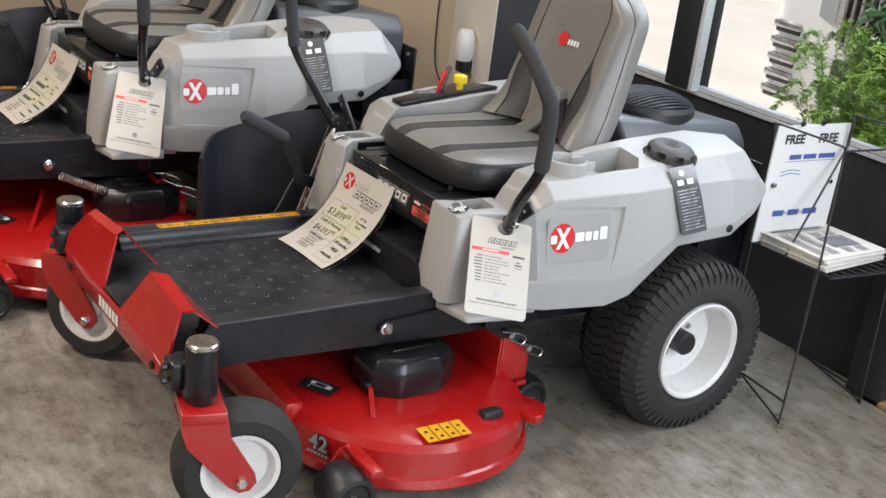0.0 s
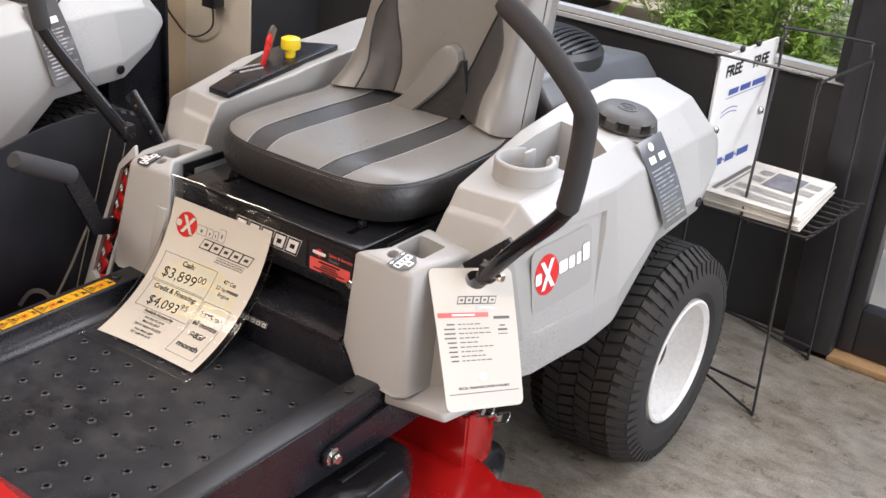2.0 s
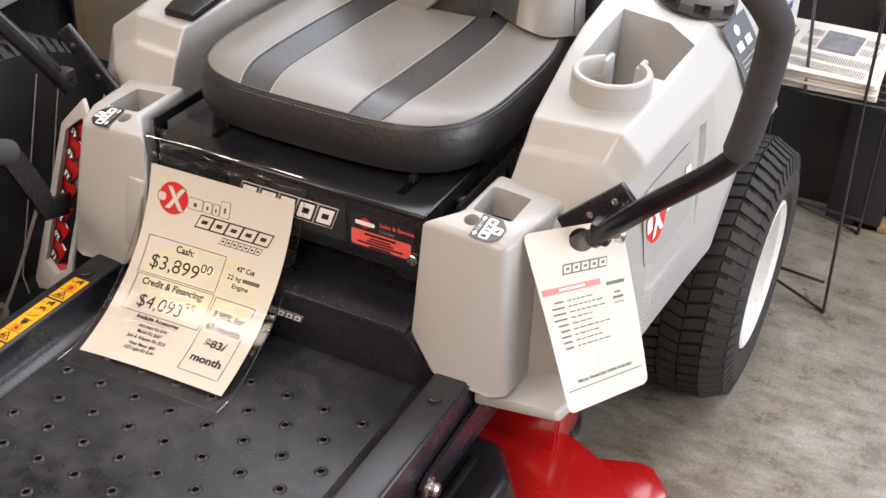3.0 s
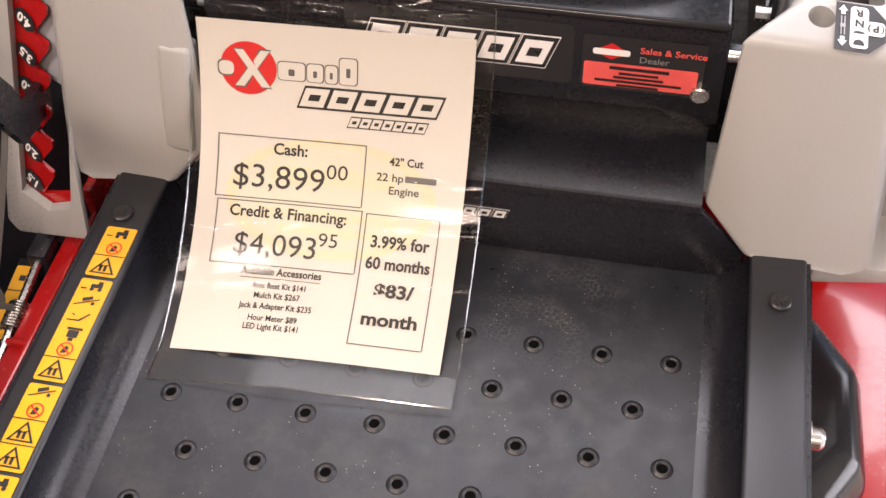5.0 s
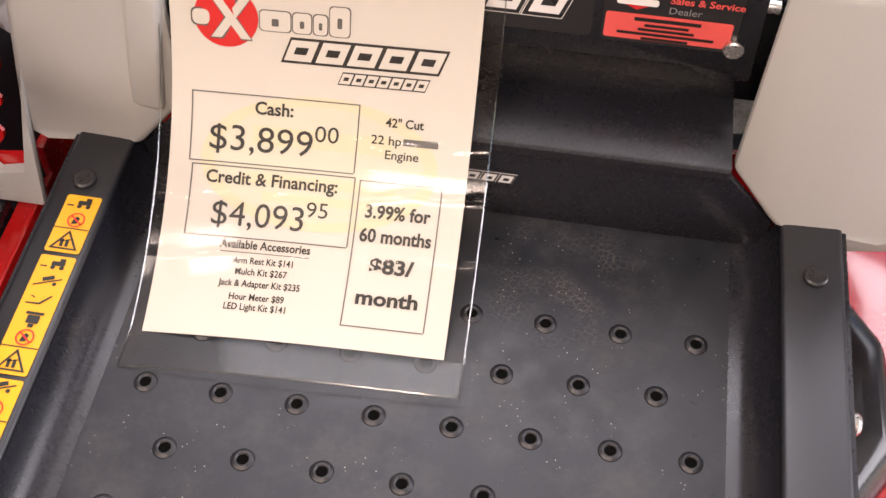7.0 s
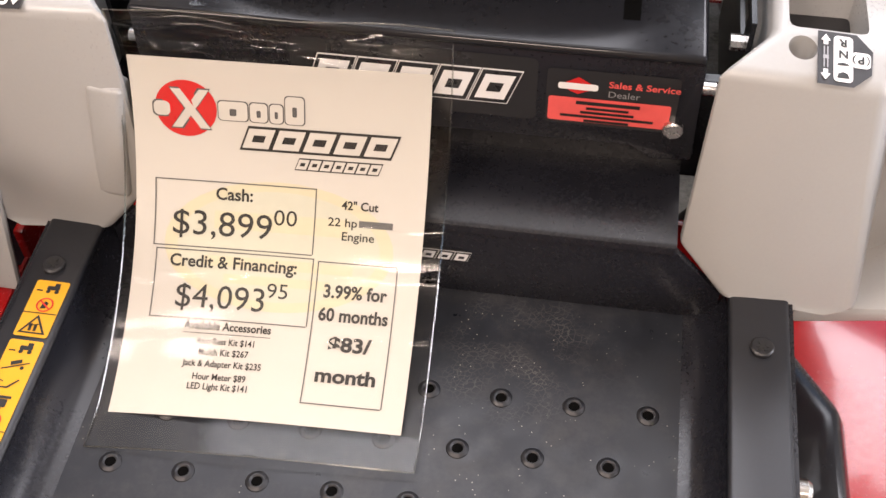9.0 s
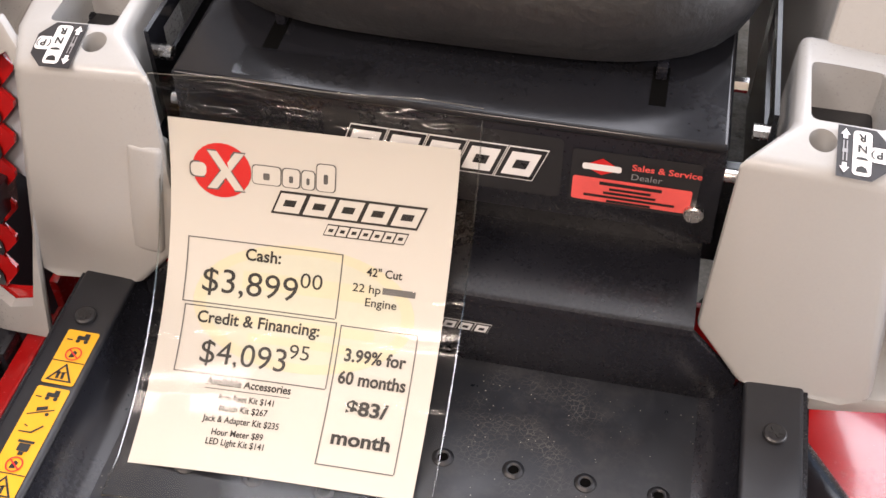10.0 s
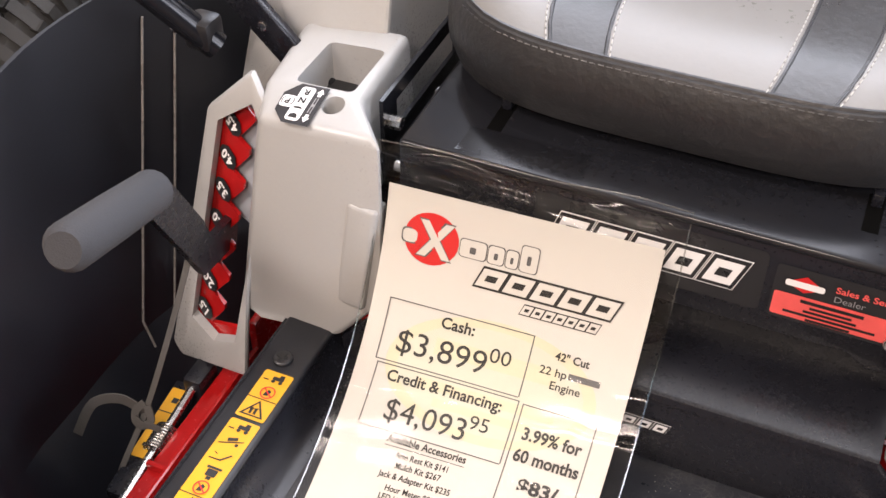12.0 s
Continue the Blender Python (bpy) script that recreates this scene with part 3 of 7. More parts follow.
def leafy_plant(at, height, spread, leaves, material, seed, label, blade=0.14, width=0.02):
    """A potted plant: stems that lean out, each with many narrow leaves."""
    rnd = random.Random(seed)
    p = thing("potted_plant", label, "plant")
    p.location = at
    bm = bmesh.new()
    lathe(bm, [(0.10, 0), (0.15, 0.24), (0.165, 0.24), (0.165, 0.28), (0.14, 0.28), (0.135, 0.22), (0.02, 0.22)], (0, 0, 0), "z", 24)
    part("pot", bm, M_SOIL, p, "terracotta pot")
    stems, lv = bmesh.new(), bmesh.new()
    for k in range(9):
        a, lean = rnd.uniform(0, 2 * math.pi), rnd.uniform(0.1, 1.0) * spread
        top = Vector((lean * math.cos(a), lean * math.sin(a), height * rnd.uniform(0.65, 1.0)))
        run = curve_pts([(0, 0, 0.2), (top.x * 0.3, top.y * 0.3, 0.2 + (top.z - 0.2) * 0.55), top], 4)
        tube(stems, run, [0.008 - 0.005 * i / len(run) for i in range(len(run))], 5)
        for i in range(leaves // 9):
            t = rnd.uniform(0.15, 1.0)
            base = run[min(int(t * (len(run) - 1)), len(run) - 1)] + Vector((rnd.uniform(-1, 1), rnd.uniform(-1, 1), rnd.uniform(-1, 1))) * 0.02
            b, e = rnd.uniform(0, 2 * math.pi), rnd.uniform(-0.3, 0.9)
            d = Vector((math.cos(b) * math.cos(e), math.sin(b) * math.cos(e), math.sin(e)))
            side = d.cross(Vector((0, 0, 1))).normalized()
            ln, w = blade * rnd.uniform(0.6, 1.2), width * rnd.uniform(0.7, 1.2)
            q = [base, base + d * ln * 0.4 + side * w, base + d * ln + Vector((0, 0, -0.35 * ln)), base + d * ln * 0.4 - side * w]
            mid = base + d * ln * 0.5 + Vector((0, 0, 0.012))
            vs = [lv.verts.new(x) for x in q]
            m = lv.verts.new(mid)
            for i2 in range(4):
                lv.faces.new((vs[i2], vs[(i2 + 1) % 4], m))
    part("stems", stems, M_LEAFD, p)
    part("foliage", lv, material, p, "green narrow leaves")
    return p


def plume_fern(at, height, spread, fronds, seed, label):
    """A potted fern: many arching plumes, each a thin stalk with rows of tiny leaflets."""
    rnd = random.Random(seed)
    p = thing("potted_fern", label, "plant", "ferns outside the window")
    p.location = at
    bm = bmesh.new()
    lathe(bm, [(0.10, 0), (0.15, 0.24), (0.165, 0.24), (0.165, 0.28), (0.14, 0.28), (0.135, 0.22), (0.02, 0.22)], (0, 0, 0), "z", 24)
    part("pot", bm, M_SOIL, p, "terracotta pot")
    stems, lv = bmesh.new(), bmesh.new()
    for k in range(fronds):
        a = rnd.uniform(0, 2 * math.pi)
        lean, top = rnd.uniform(0.15, 1.0) * spread, height * rnd.uniform(0.55, 1.0)
        d = Vector((math.cos(a), math.sin(a), 0))
        run = curve_pts([(d * 0.05) + Vector((0, 0, 0.22)), d * lean * 0.45 + Vector((0, 0, 0.22 + (top - 0.22) * 0.62)), d * lean * 0.85 + Vector((0, 0, top)), d * lean * 1.25 + Vector((0, 0, top - 0.05))], 12)
        tube(stems, run[::4] + [run[-1]], 0.0018, 4)
        n = len(run)
        for i in range(n // 4, n - 1):
            f = (i - n / 4) / (0.75 * n)
            along = (run[i + 1] - run[i]).normalized()
            for e in range(7):
                b = rnd.uniform(0, 2 * math.pi)
                out = (Vector((math.cos(b), math.sin(b), rnd.uniform(-0.2, 0.5))) + along * 0.5).normalized()
                side = out.cross(Vector((rnd.uniform(-1, 1), rnd.uniform(-1, 1), 1))).normalized()
                ln, w = 0.050 * (1 - 0.75 * f) * rnd.uniform(0.6, 1.2), 0.0030 * rnd.uniform(0.7, 1.3)
                o = run[i].lerp(run[i + 1], rnd.random())
                q = (o, o + out * ln * 0.5 + side * w, o + out * ln + Vector((0, 0, -0.2 * ln)), o + out * ln * 0.5 - side * w)
                lv.faces.new([lv.verts.new(x) for x in q])
    part("stalks", stems, M_LEAF, p)
    part("foliage", lv, M_LEAF, p, "feathery bright green plumes")
    return p


leafy_plant((0.00, 2.02, -0.06), 1.16, 0.26, 2600, M_LEAFD, 3, "leafy dark green plant in a pot outside the window", 0.085, 0.010)
plume_fern((-0.02, 1.80, -0.06), 0.98, 0.20, 52, 5, "feathery bright green fern in a pot outside the window")
plume_fern((0.17, 1.80, -0.06), 0.96, 0.18, 48, 8, "feathery bright green fern in a pot outside the window")
plume_fern((0.37, 1.84, -0.06), 0.88, 0.19, 40, 13, "feathery green fern in a pot outside the window")


def hedge():
    rnd = random.Random(21)
    bm = bmesh.new()
    for i in range(1600):
        c = Vector((rnd.uniform(0.22, 0.52), rnd.uniform(1.95, 2.9), rnd.uniform(0, 1.35)))
        c.z *= 0.8 + 0.25 * noise.noise(c * 2.3)
        a, e, s = rnd.uniform(0, 6.28), rnd.uniform(-0.6, 0.8), rnd.uniform(0.03, 0.06)
        d = Vector((math.cos(a) * math.cos(e), math.sin(a) * math.cos(e), math.sin(e)))
        n = d.cross(Vector((0.2, 0.1, 1))).normalized()
        bm.faces.new([bm.verts.new(p) for p in (c, c + d * s * 0.5 + n * s * 0.3, c + d * s, c + d * s * 0.5 - n * s * 0.3)])
    h = finish("hedge", bm, M_LEAFD)
    tagged(h, "dark green clipped hedge outside the shop window", "hedge", "", "stuff")


hedge()


def far_building():
    b = thing("far_building", "pale low commercial building across the street", "building")
    part("wall", box(bmesh.new(), -22, 22, 24, 34, -0.06, 5.2), M_TAN, b)
    part("roof", box(bmesh.new(), -22.4, 22.4, 23.6, 34.4, 5.2, 5.6, 0.05), M_CREAM, b)
    for i in range(9):
        x = -20 + 4.6 * i
        w = part("window", box(bmesh.new(), x, x + 2.4, 23.93, 24.0, 1.0, 3.2, 0.02), M_CARK, b)
        part("sill", box(bmesh.new(), x - 0.1, x + 2.5, 23.85, 24.0, 0.9, 1.0), M_CREAM, w)


far_building()

# ---- the mowers ----
HOLE_X, HOLE_Y = 0.0548, 0.0474


def mirror(pts, s):
    return [(s * p[0], p[1], p[2]) for p in pts]


def badge(parent, f, k=1.0):
    """Maker's badge as plain shapes: a red disc and light blocks."""
    b = part("badge", map_bm(flat_poly(rect_pts(0.008 * k, -0.003 * k, 0.136 * k, 0.082 * k, 0.012 * k)), f(0.0008)), M_BADGEP, parent, "smooth grey badge panel")
    part("disc", map_bm(flat_poly(disc_pts(-0.028 * k, 0, 0.026 * k)), f(0.0014)), M_DISC, b, "red disc")
    for x, w, h in ((-0.0465, 0.013, 0.015), (0.0085, 0.020, 0.0165), (0.0275, 0.014, 0.0165), (0.0435, 0.011, 0.0165), (0.0605, 0.016, 0.0235)):
        for lift, g, m in ((0.0019, 0.0010, M_INKG), (0.0024, 0.0, M_WHITE)):
            y = -0.0085 + h / 2
            part("block_edge" if g else "light_block", map_bm(flat_poly(rect_pts((x + g) * k, (y - g) * k, w * k, h * k, 0.003 * k)), f(lift)), m, b)
    w = 0.0040 * k
    for q in (-1, 1):
        part("light_bar", map_bm(flat_poly([(-0.027 * k + x, y) for x, y in ((q * -0.011 * k - w, -0.0185 * k), (q * -0.011 * k + w, -0.0185 * k), (q * 0.011 * k + w, 0.0185 * k), (q * 0.011 * k - w, 0.0185 * k))]), f(0.0024 + 0.0002 * (q + 1))), M_WHITE, b)
    return b


def slanted_mark(parent, f, length, h, count=5, name="series_mark", fill=None):
    """A leaning outlined word mark drawn as plain blocks."""
    pitch = length / count
    parts_each("light_outline", slant_pieces(0, 0, count, pitch * 0.98, h * 1.12, pitch, 0.35), f(0.0010), M_WHITE, parent)
    parts_each("dark_block", slant_pieces(0, 0, count, pitch * 0.93, h * 1.05, pitch, 0.35), f(0.0014), fill or M_DECALK, parent)
    parts_each("light_block", slant_pieces(0, 0, count, pitch * 0.72, h * 0.80, pitch, 0.35), f(0.0018), M_WHITE, parent)
    parts_each("dark_counter", slant_pieces(0, 0, count, pitch * 0.34, h * 0.30, pitch, 0.35), f(0.0022), fill or M_DECALK, parent)


def rear_wheel(parent, s, R=0.224):
    cy, cz = 0.715, 0.212
    xo, xi = 0.525, 0.315
    bm = bmesh.new()
    prof = [(0.122, xo - 0.012), (0.146, xo + 0.006), (0.182, xo + 0.008), (R - 0.020, xo - 0.004), (R - 0.006, xo - 0.022), (R - 0.002, (xo + xi) / 2),
            (R - 0.006, xi + 0.022), (R - 0.020, xi + 0.004), (0.182, xi - 0.008), (0.128, xi + 0.012)]
    lathe(bm, [(r, s * h) for r, h in prof], (0, cy, cz), "x", 64, cap=False)
    t = part("rear_wheel", bm, M_TYRE, parent, "wide black turf tyre")
    # turf tread: staggered blocks round the crown
    bm = bmesh.new()
    n, cols = 58, 6
    xs = [xo - 0.002 - (xo - xi - 0.004) * c / cols for c in range(cols + 1)]
    for c in range(cols):
        x0, x1 = xs[c] - (0.0015 if c else 0), xs[c + 1] + (0.0015 if c < cols - 1 else 0)
        lean = (0.35 if c % 2 else -0.35) * 2 * math.pi / n
        edge = c in (0, cols - 1)
        for i in range(n):
            a0 = 2 * math.pi * (i + (0.5 if c in (1, 4) else 0.0)) / n
            a1 = a0 + 2 * math.pi / n * (0.60 if edge else 0.76)
            ring = []
            for r in (R - 0.012, R + 0.004):
                for a, x in ((a0, x0), (a1, x0), (a1 + lean, x1), (a0 + lean, x1)):
                    rr = r - (0.017 if x in (xs[0], xs[-1]) else 0.0)
                    ring.append((s * x, cy + rr * math.cos(a), cz + rr * math.sin(a)))
            v = [bm.verts.new(p) for p in ring]
            for q in ((4, 5, 6, 7), (0, 1, 5, 4), (1, 2, 6, 5), (2, 3, 7, 6), (3, 0, 4, 7)):
                bm.faces.new([v[k] for k in q])
            if edge:
                # lug running down over the shoulder
                x, e = (xs[0], 1) if c == 0 else (xs[-1], -1)
                top, low = R - 0.013, R - 0.040
                v = [bm.verts.new((s * (x + e * dx), cy + rr * math.cos(a), cz + rr * math.sin(a))) for rr, dx in ((top, 0.003), (low, 0.010)) for a in (a0, a1)]
                w = [bm.verts.new((s * (x + e * dx), cy + rr * math.cos(a), cz + rr * math.sin(a))) for rr, dx in ((top, -0.008), (low, 0.0)) for a in (a0, a1)]
                for q in ((v[0], v[1], v[3], v[2]), (v[0], v[2], w[2], w[0]), (v[1], w[1], w[3], v[3]), (v[2], v[3], w[3], w[2]), (v[0], w[0], w[1], v[1])):
                    bm.faces.new(q)
    bmesh.ops.recalc_face_normals(bm, faces=bm.faces[:])
    part("tread", bm, M_TYRE, t, "staggered tread blocks")
    bm = bmesh.new()
    lathe(bm, [(0.130, s * (xo - 0.006)), (0.129, s * (xo + 0.002)), (0.124, s * (xo + 0.004)), (0.116, s * (xo - 0.004)), (0.111, s * (xo - 0.03)), (0.102, s * (xo - 0.075)), (0.06, s * (xo - 0.095)), (0.055, s * (xo - 0.085)), (0.0, s * (xo - 0.085))], (0, cy, cz), "x", 48, cap=False)
    part("rim", bm, M_RIM, t, "white painted dished rim")
    bm = bmesh.new()
    lathe(bm, [(0.030, s * (xo - 0.09)), (0.030, s * (xo - 0.045)), (0.026, s * (xo - 0.040)), (0.0, s * (xo - 0.040))], (0, cy, cz), "x", 24)
    part("hub_cap", bm, M_BPLASTIC, t, "black hub cap")
    for k in range(4):
        a = radians(45 + 90 * k)
        screw(t, "lug_bolt", (s * (xo - 0.088), cy + 0.045 * math.cos(a), cz + 0.045 * math.sin(a)), "x", 0.008, s * 0.012, M_STEEL)


def front_caster(parent, s, turn):
    """Post, fork and wheel; the wheel trails behind the post."""
    px, py, trail = s * 0.42, -0.565, 0.080
    bm = bmesh.new()
    lathe(bm, [(0.030, 0.272), (0.033, 0.277), (0.033, 0.388), (0.030, 0.391), (0.0, 0.391)], (px, py, 0), "z", 28)
    c = part("front_caster", bm, M_BLACK, parent, "black caster post")
    bm = bmesh.new()
    lathe(bm, [(0.031, 0.389), (0.032, 0.396), (0.029, 0.3995), (0.018, 0.4008), (0.0, 0.401)], (px, py, 0), "z", 28)
    part("post_cap", bm, M_STEEL, c, "shiny steel dust cap")
    rot = Matrix.Translation((px, py, 0)) @ Matrix.Rotation(radians(turn), 4, "Z")
    bm = bmesh.new()
    hw = 0.060
    box(bm, -hw - 0.0006, hw + 0.0006, -0.0425, 0.0455, 0.247, 0.272, 0.003)
    for q in (-1, 1):
        x0, x1 = q * hw, q * (hw - 0.010)
        pts = [(-0.042, 0.266), (0.045, 0.266), (0.055, 0.215), (0.106, 0.132), (0.110, 0.112), (0.097, 0.094), (0.076, 0.090), (0.054, 0.105), (-0.030, 0.198), (-0.042, 0.235)]
        prism(bm, pts, "x", min(x0, x1), max(x0, x1))
    bm.transform(rot)
    part("fork", bm, M_RED, c, "red painted steel fork")
    bm = bmesh.new()
    R, w = 0.132, 0.048
    lathe(bm, [(0.072, -w + 0.012), (0.085, -w), (0.112, -w), (R - 0.012, -w + 0.012), (R - 0.002, -0.024), (R, -0.006), (R, 0.006), (R - 0.002, 0.024), (R - 0.012, w - 0.012), (0.112, w), (0.085, w), (0.072, w - 0.012)], (0, trail, R), "x", 48, cap=False)
    bm.transform(rot)
    part("tyre", bm, M_TYRE, c, "smooth black caster tyre")
    bm = bmesh.new()
    lathe(bm, [(0.078, -w + 0.006), (0.080, -w + 0.002), (0.070, -w + 0.004), (0.058, -w + 0.022), (0.022, -w + 0.026), (0.020, -w + 0.004), (0.0, -w + 0.004)], (0, trail, R), "x", 36, cap=False)
    lathe(bm, [(0.0, w - 0.004), (0.020, w - 0.004), (0.022, w - 0.026), (0.058, w - 0.022), (0.070, w - 0.004), (0.080, w - 0.002), (0.078, w - 0.006)], (0, trail, R), "x", 36, cap=False)
    bm.transform(rot)
    part("rim", bm, M_RIM, c, "white painted rim")
    for q in (-1, 1):
        bm = bmesh.new()
        lathe(bm, [(0.012, q * hw), (0.012, q * (hw + 0.008)), (0.008, q * (hw + 0.012)), (0.0, q * (hw + 0.012))], (0, trail, 0.114), "x", 6)
        bm.transform(rot)
        part("axle_nut", bm, M_STEEL, c)


def deck_outline(cx, R, front, rear, n=16):
    """Two round lobes joined by a straight front and a rear edge."""
    out = []
    a0 = math.asin(max(-1, front / R))
    for i in range(n + 1):
        a = a0 + (radians(78) - a0) * i / n
        out.append((cx + R * math.cos(a), R * math.sin(a)))
    for i in range(n + 1):
        a = radians(102) + (math.pi - a0 - radians(102)) * i / n
        out.append((-cx + R * math.cos(a), R * math.sin(a)))
    return out


def cutting_deck(parent, cx, R, mark):
    ring = deck_outline(cx, R, -R * 0.985, R)
    k = len(ring)
    cen = sum((Vector((x, y)) for x, y in ring), Vector((0, 0))) / k

    def grown(g, z):
        out = []
        for x, y in ring:
            lx = cx if x > 0 else -cx
            d = Vector((x - lx if abs(x) > cx * 0.9 else 0, y))
            d = d.normalized() if d.length > 1e-6 else Vector((0, 1))
            out.append((x + d.x * g, y + d.y * g, z))
        return out
    bm = bmesh.new()
    loft(bm, [grown(0.008, 0.034), grown(0.012, 0.040), grown(0.006, 0.058), grown(0.0, 0.062), grown(-0.004, 0.118), grown(-0.016, 0.134), grown(-0.06, 0.146), grown(-0.13, 0.150)])
    d = part("cutting_deck", bm, M_RED, parent, "glossy red steel cutting deck")
    bm = bmesh.new()
    prism(bm, [(-cx - R * 0.55, -R - 0.012), (cx + R * 0.10, -R - 0.012), (cx + R * 0.10, -R + 0.03), (-cx - R * 0.55, -R + 0.03)], "z", 0.060, 0.150)
    bevel_all(bm, 0.006)
    part("front_skirt", bm, M_RED, d)
    # raised ribs and hangers
    bm = bmesh.new()
    loft(bm, [[(0.225, -0.074, 0.148), (0.230, -0.064, 0.148), (0.230, -0.064, 0.200), (0.225, -0.074, 0.200)], [(0.328, -0.123, 0.148), (0.333, -0.113, 0.148), (0.333, -0.113, 0.172), (0.328, -0.123, 0.172)], [(0.415, -0.163, 0.142), (0.420, -0.153, 0.142), (0.420, -0.153, 0.150), (0.415, -0.163, 0.150)]])
    part("rib", bm, M_RED, d)
    bm = bmesh.new()
    prism(bm, [(0.218, 0.138), (0.302, 0.138), (0.302, 0.200), (0.290, 0.214), (0.236, 0.250), (0.218, 0.254)], "x", 0.356, 0.364)
    bevel_all(bm, 0.0025)
    box(bm, 0.14, 0.361, 0.212, 0.220, 0.135, 0.250, 0.003)
    part("hanger", bm, M_RED, d)
    bm = bmesh.new()
    box(bm, -0.395, -0.385, 0.12, 0.26, 0.135, 0.245, 0.003)
    part("hanger", bm, M_RED, d)
    bm = bmesh.new()
    prism(bm, [(cx + R * 0.50, 0.185), (cx + R * 0.80, 0.197), (cx + R * 0.855, 0.212), (cx + R * 0.84, 0.232), (cx + R * 0.73, 0.268), (cx + R * 0.66, 0.270), (cx + R * 0.40, 0.240)], "z", 0.112, 0.132)
    bevel_all(bm, 0.004)
    part("tab", bm, M_RED, d)
    # rear latch and rubber cap on the shell
    bm = bmesh.new()
    box(bm, cx + 0.210, cx + 0.240, 0.072, 0.128, 0.138, 0.160, 0.007)
    part("wash_port", bm, M_BPLASTIC, d, "black wash port cap")
    for s in (-1, 1):
        x, y = s * (cx + 0.005), (-0.005 if mark == "42" else 0.165)
        bm = bmesh.new()
        pts = [(x + s * a, y + b) for a, b in ((-0.085, -0.075), (-0.03, -0.115), (0.055, -0.110), (0.092, -0.055), (0.090, 0.05), (0.045, 0.115), (-0.05, 0.12), (-0.09, 0.05))]
        loft(bm, [[(p[0], p[1], 0.146) for p in pts], [(x + (p[0] - x) * 1.03, y + (p[1] - y) * 1.03, 0.208) for p in pts], [(x + (p[0] - x) * 0.90, y + (p[1] - y) * 0.90, 0.236) for p in pts], [(x + (p[0] - x) * 0.74, y + (p[1] - y) * 0.66, 0.243) for p in pts], [(x + (p[0] - x) * 0.55, y + (p[1] - y) * 0.50, 0.240) for p in pts]])
        bevel_all(bm, 0.010, 3)
        cov = part("belt_cover", bm, M_COVER, d, "black moulded belt cover")
        for t in (-0.03, 0.02):
            part("rib", box(bmesh.new(), x + t, x + t + 0.012, y - 0.05, y + 0.06, 0.236, 0.242, 0.002), M_BPLASTIC, cov)
        part("latch", box(bmesh.new(), x + s * 0.020, x + s * 0.050, y - 0.124, y - 0.100, 0.155, 0.180, 0.003), M_BLACKG, cov)
    for x, y in ((cx + R * 0.80, -R * 0.93), (-cx - R * 0.80, -R * 0.93), (cx + R * 0.05, R + 0.05)):
        bm = bmesh.new()
        lathe(bm, [(0.012, -0.052), (0.034, -0.052), (0.050, -0.036), (0.056, 0.0), (0.055, 0.040), (0.049, 0.052), (0.040, 0.054), (0.034, 0.047), (0.016, 0.044)], (x, y, 0.054), "x", 28)
        rl = part("anti_scalp_roller", bm, M_BPLASTIC, d, "black barrel roller")
        bm = bmesh.new()
        tube(bm, [(x - 0.062, y, 0.054), (x + 0.058, y, 0.054)], 0.011, 6)
        part("axle", bm, M_STEEL, rl)
        e = 1 if y > 0 else -1
        bm = bmesh.new()
        for q in (-0.06,):
            prism(bm, [(y - e * 0.06, 0.085), (y - e * 0.06, 0.125), (y - e * 0.02, 0.112), (y + e * 0.012, 0.06), (y + e * 0.004, 0.045), (y - e * 0.014, 0.050)], "x", x + q - 0.004, x + q + 0.004)
        box(bm, x - 0.06, x + 0.06, y - e * 0.06, y - e * 0.030, 0.106, 0.120, 0.003)
        part("roller_bracket", bm, M_RED, d)
    # warning and size decals
    f = plane_map((cx + R * 0.828, -0.042, 0.1435), (0.0, 1, 0), (-1, 0.0, 0.10), 0.004)
    dec = part("warning_decal", map_bm(bars([(0, 0, 0.112, 0.055)]), f), M_YELLOW, d, "yellow warning decal")
    f2 = plane_map((cx + R * 0.828, -0.042, 0.1435), (0.0, 1, 0), (-1, 0.0, 0.10), 0.005)
    bm = bars([(-0.028, 0, 0.0022, 0.055), (0, 0, 0.0022, 0.055), (0.028, 0, 0.0022, 0.055)])
    for i in range(4):
        for yy in (0.008, -0.015):
            bm.faces.new([bm.verts.new((-0.042 + 0.028 * i + a * 0.55, yy + b * 0.6, 0)) for a, b in ((-0.010, -0.005), (0.010, -0.005), (0.003, 0.007), (-0.004, 0.006))])
    part("decal_print", map_bm(bm, f2), M_INK, dec)
    f = plane_map((cx - 0.02, -0.205, 0.1525), (1, 0.55, 0), (-0.55, 1, 0), 0.0)
    dec = part("belt_decal", map_bm(bars([(0, 0, 0.085, 0.052)]), f), M_DECALK, d, "black belt diagram decal")
    f = plane_map((cx - 0.02, -0.205, 0.1535), (1, 0.55, 0), (-0.55, 1, 0), 0.0)
    part("decal_print", map_bm(bars([(-0.02, 0.006, 0.012, 0.012), (0.022, 0.004, 0.014, 0.014), (0, 0.012, 0.04, 0.002), (0, -0.004, 0.045, 0.002), (-0.02, -0.012, 0.002, 0.02)]), f), M_WHITE, dec)
    a = radians(-66)
    o = Vector((cx + (R + 0.001) * math.cos(a), (R + 0.001) * math.sin(a), 0.094))
    rt = Vector((-math.sin(a), math.cos(a), 0))
    f = plane_map(o, rt, (0, 0, 1), 0.004)
    dec = part("size_decal", map_bm(text_bm(mark, 0.050, 0.0034), lambda x, y: f(x + 0.0012, y + 0.005)), M_DECALK, d, "dark outline of the size number")
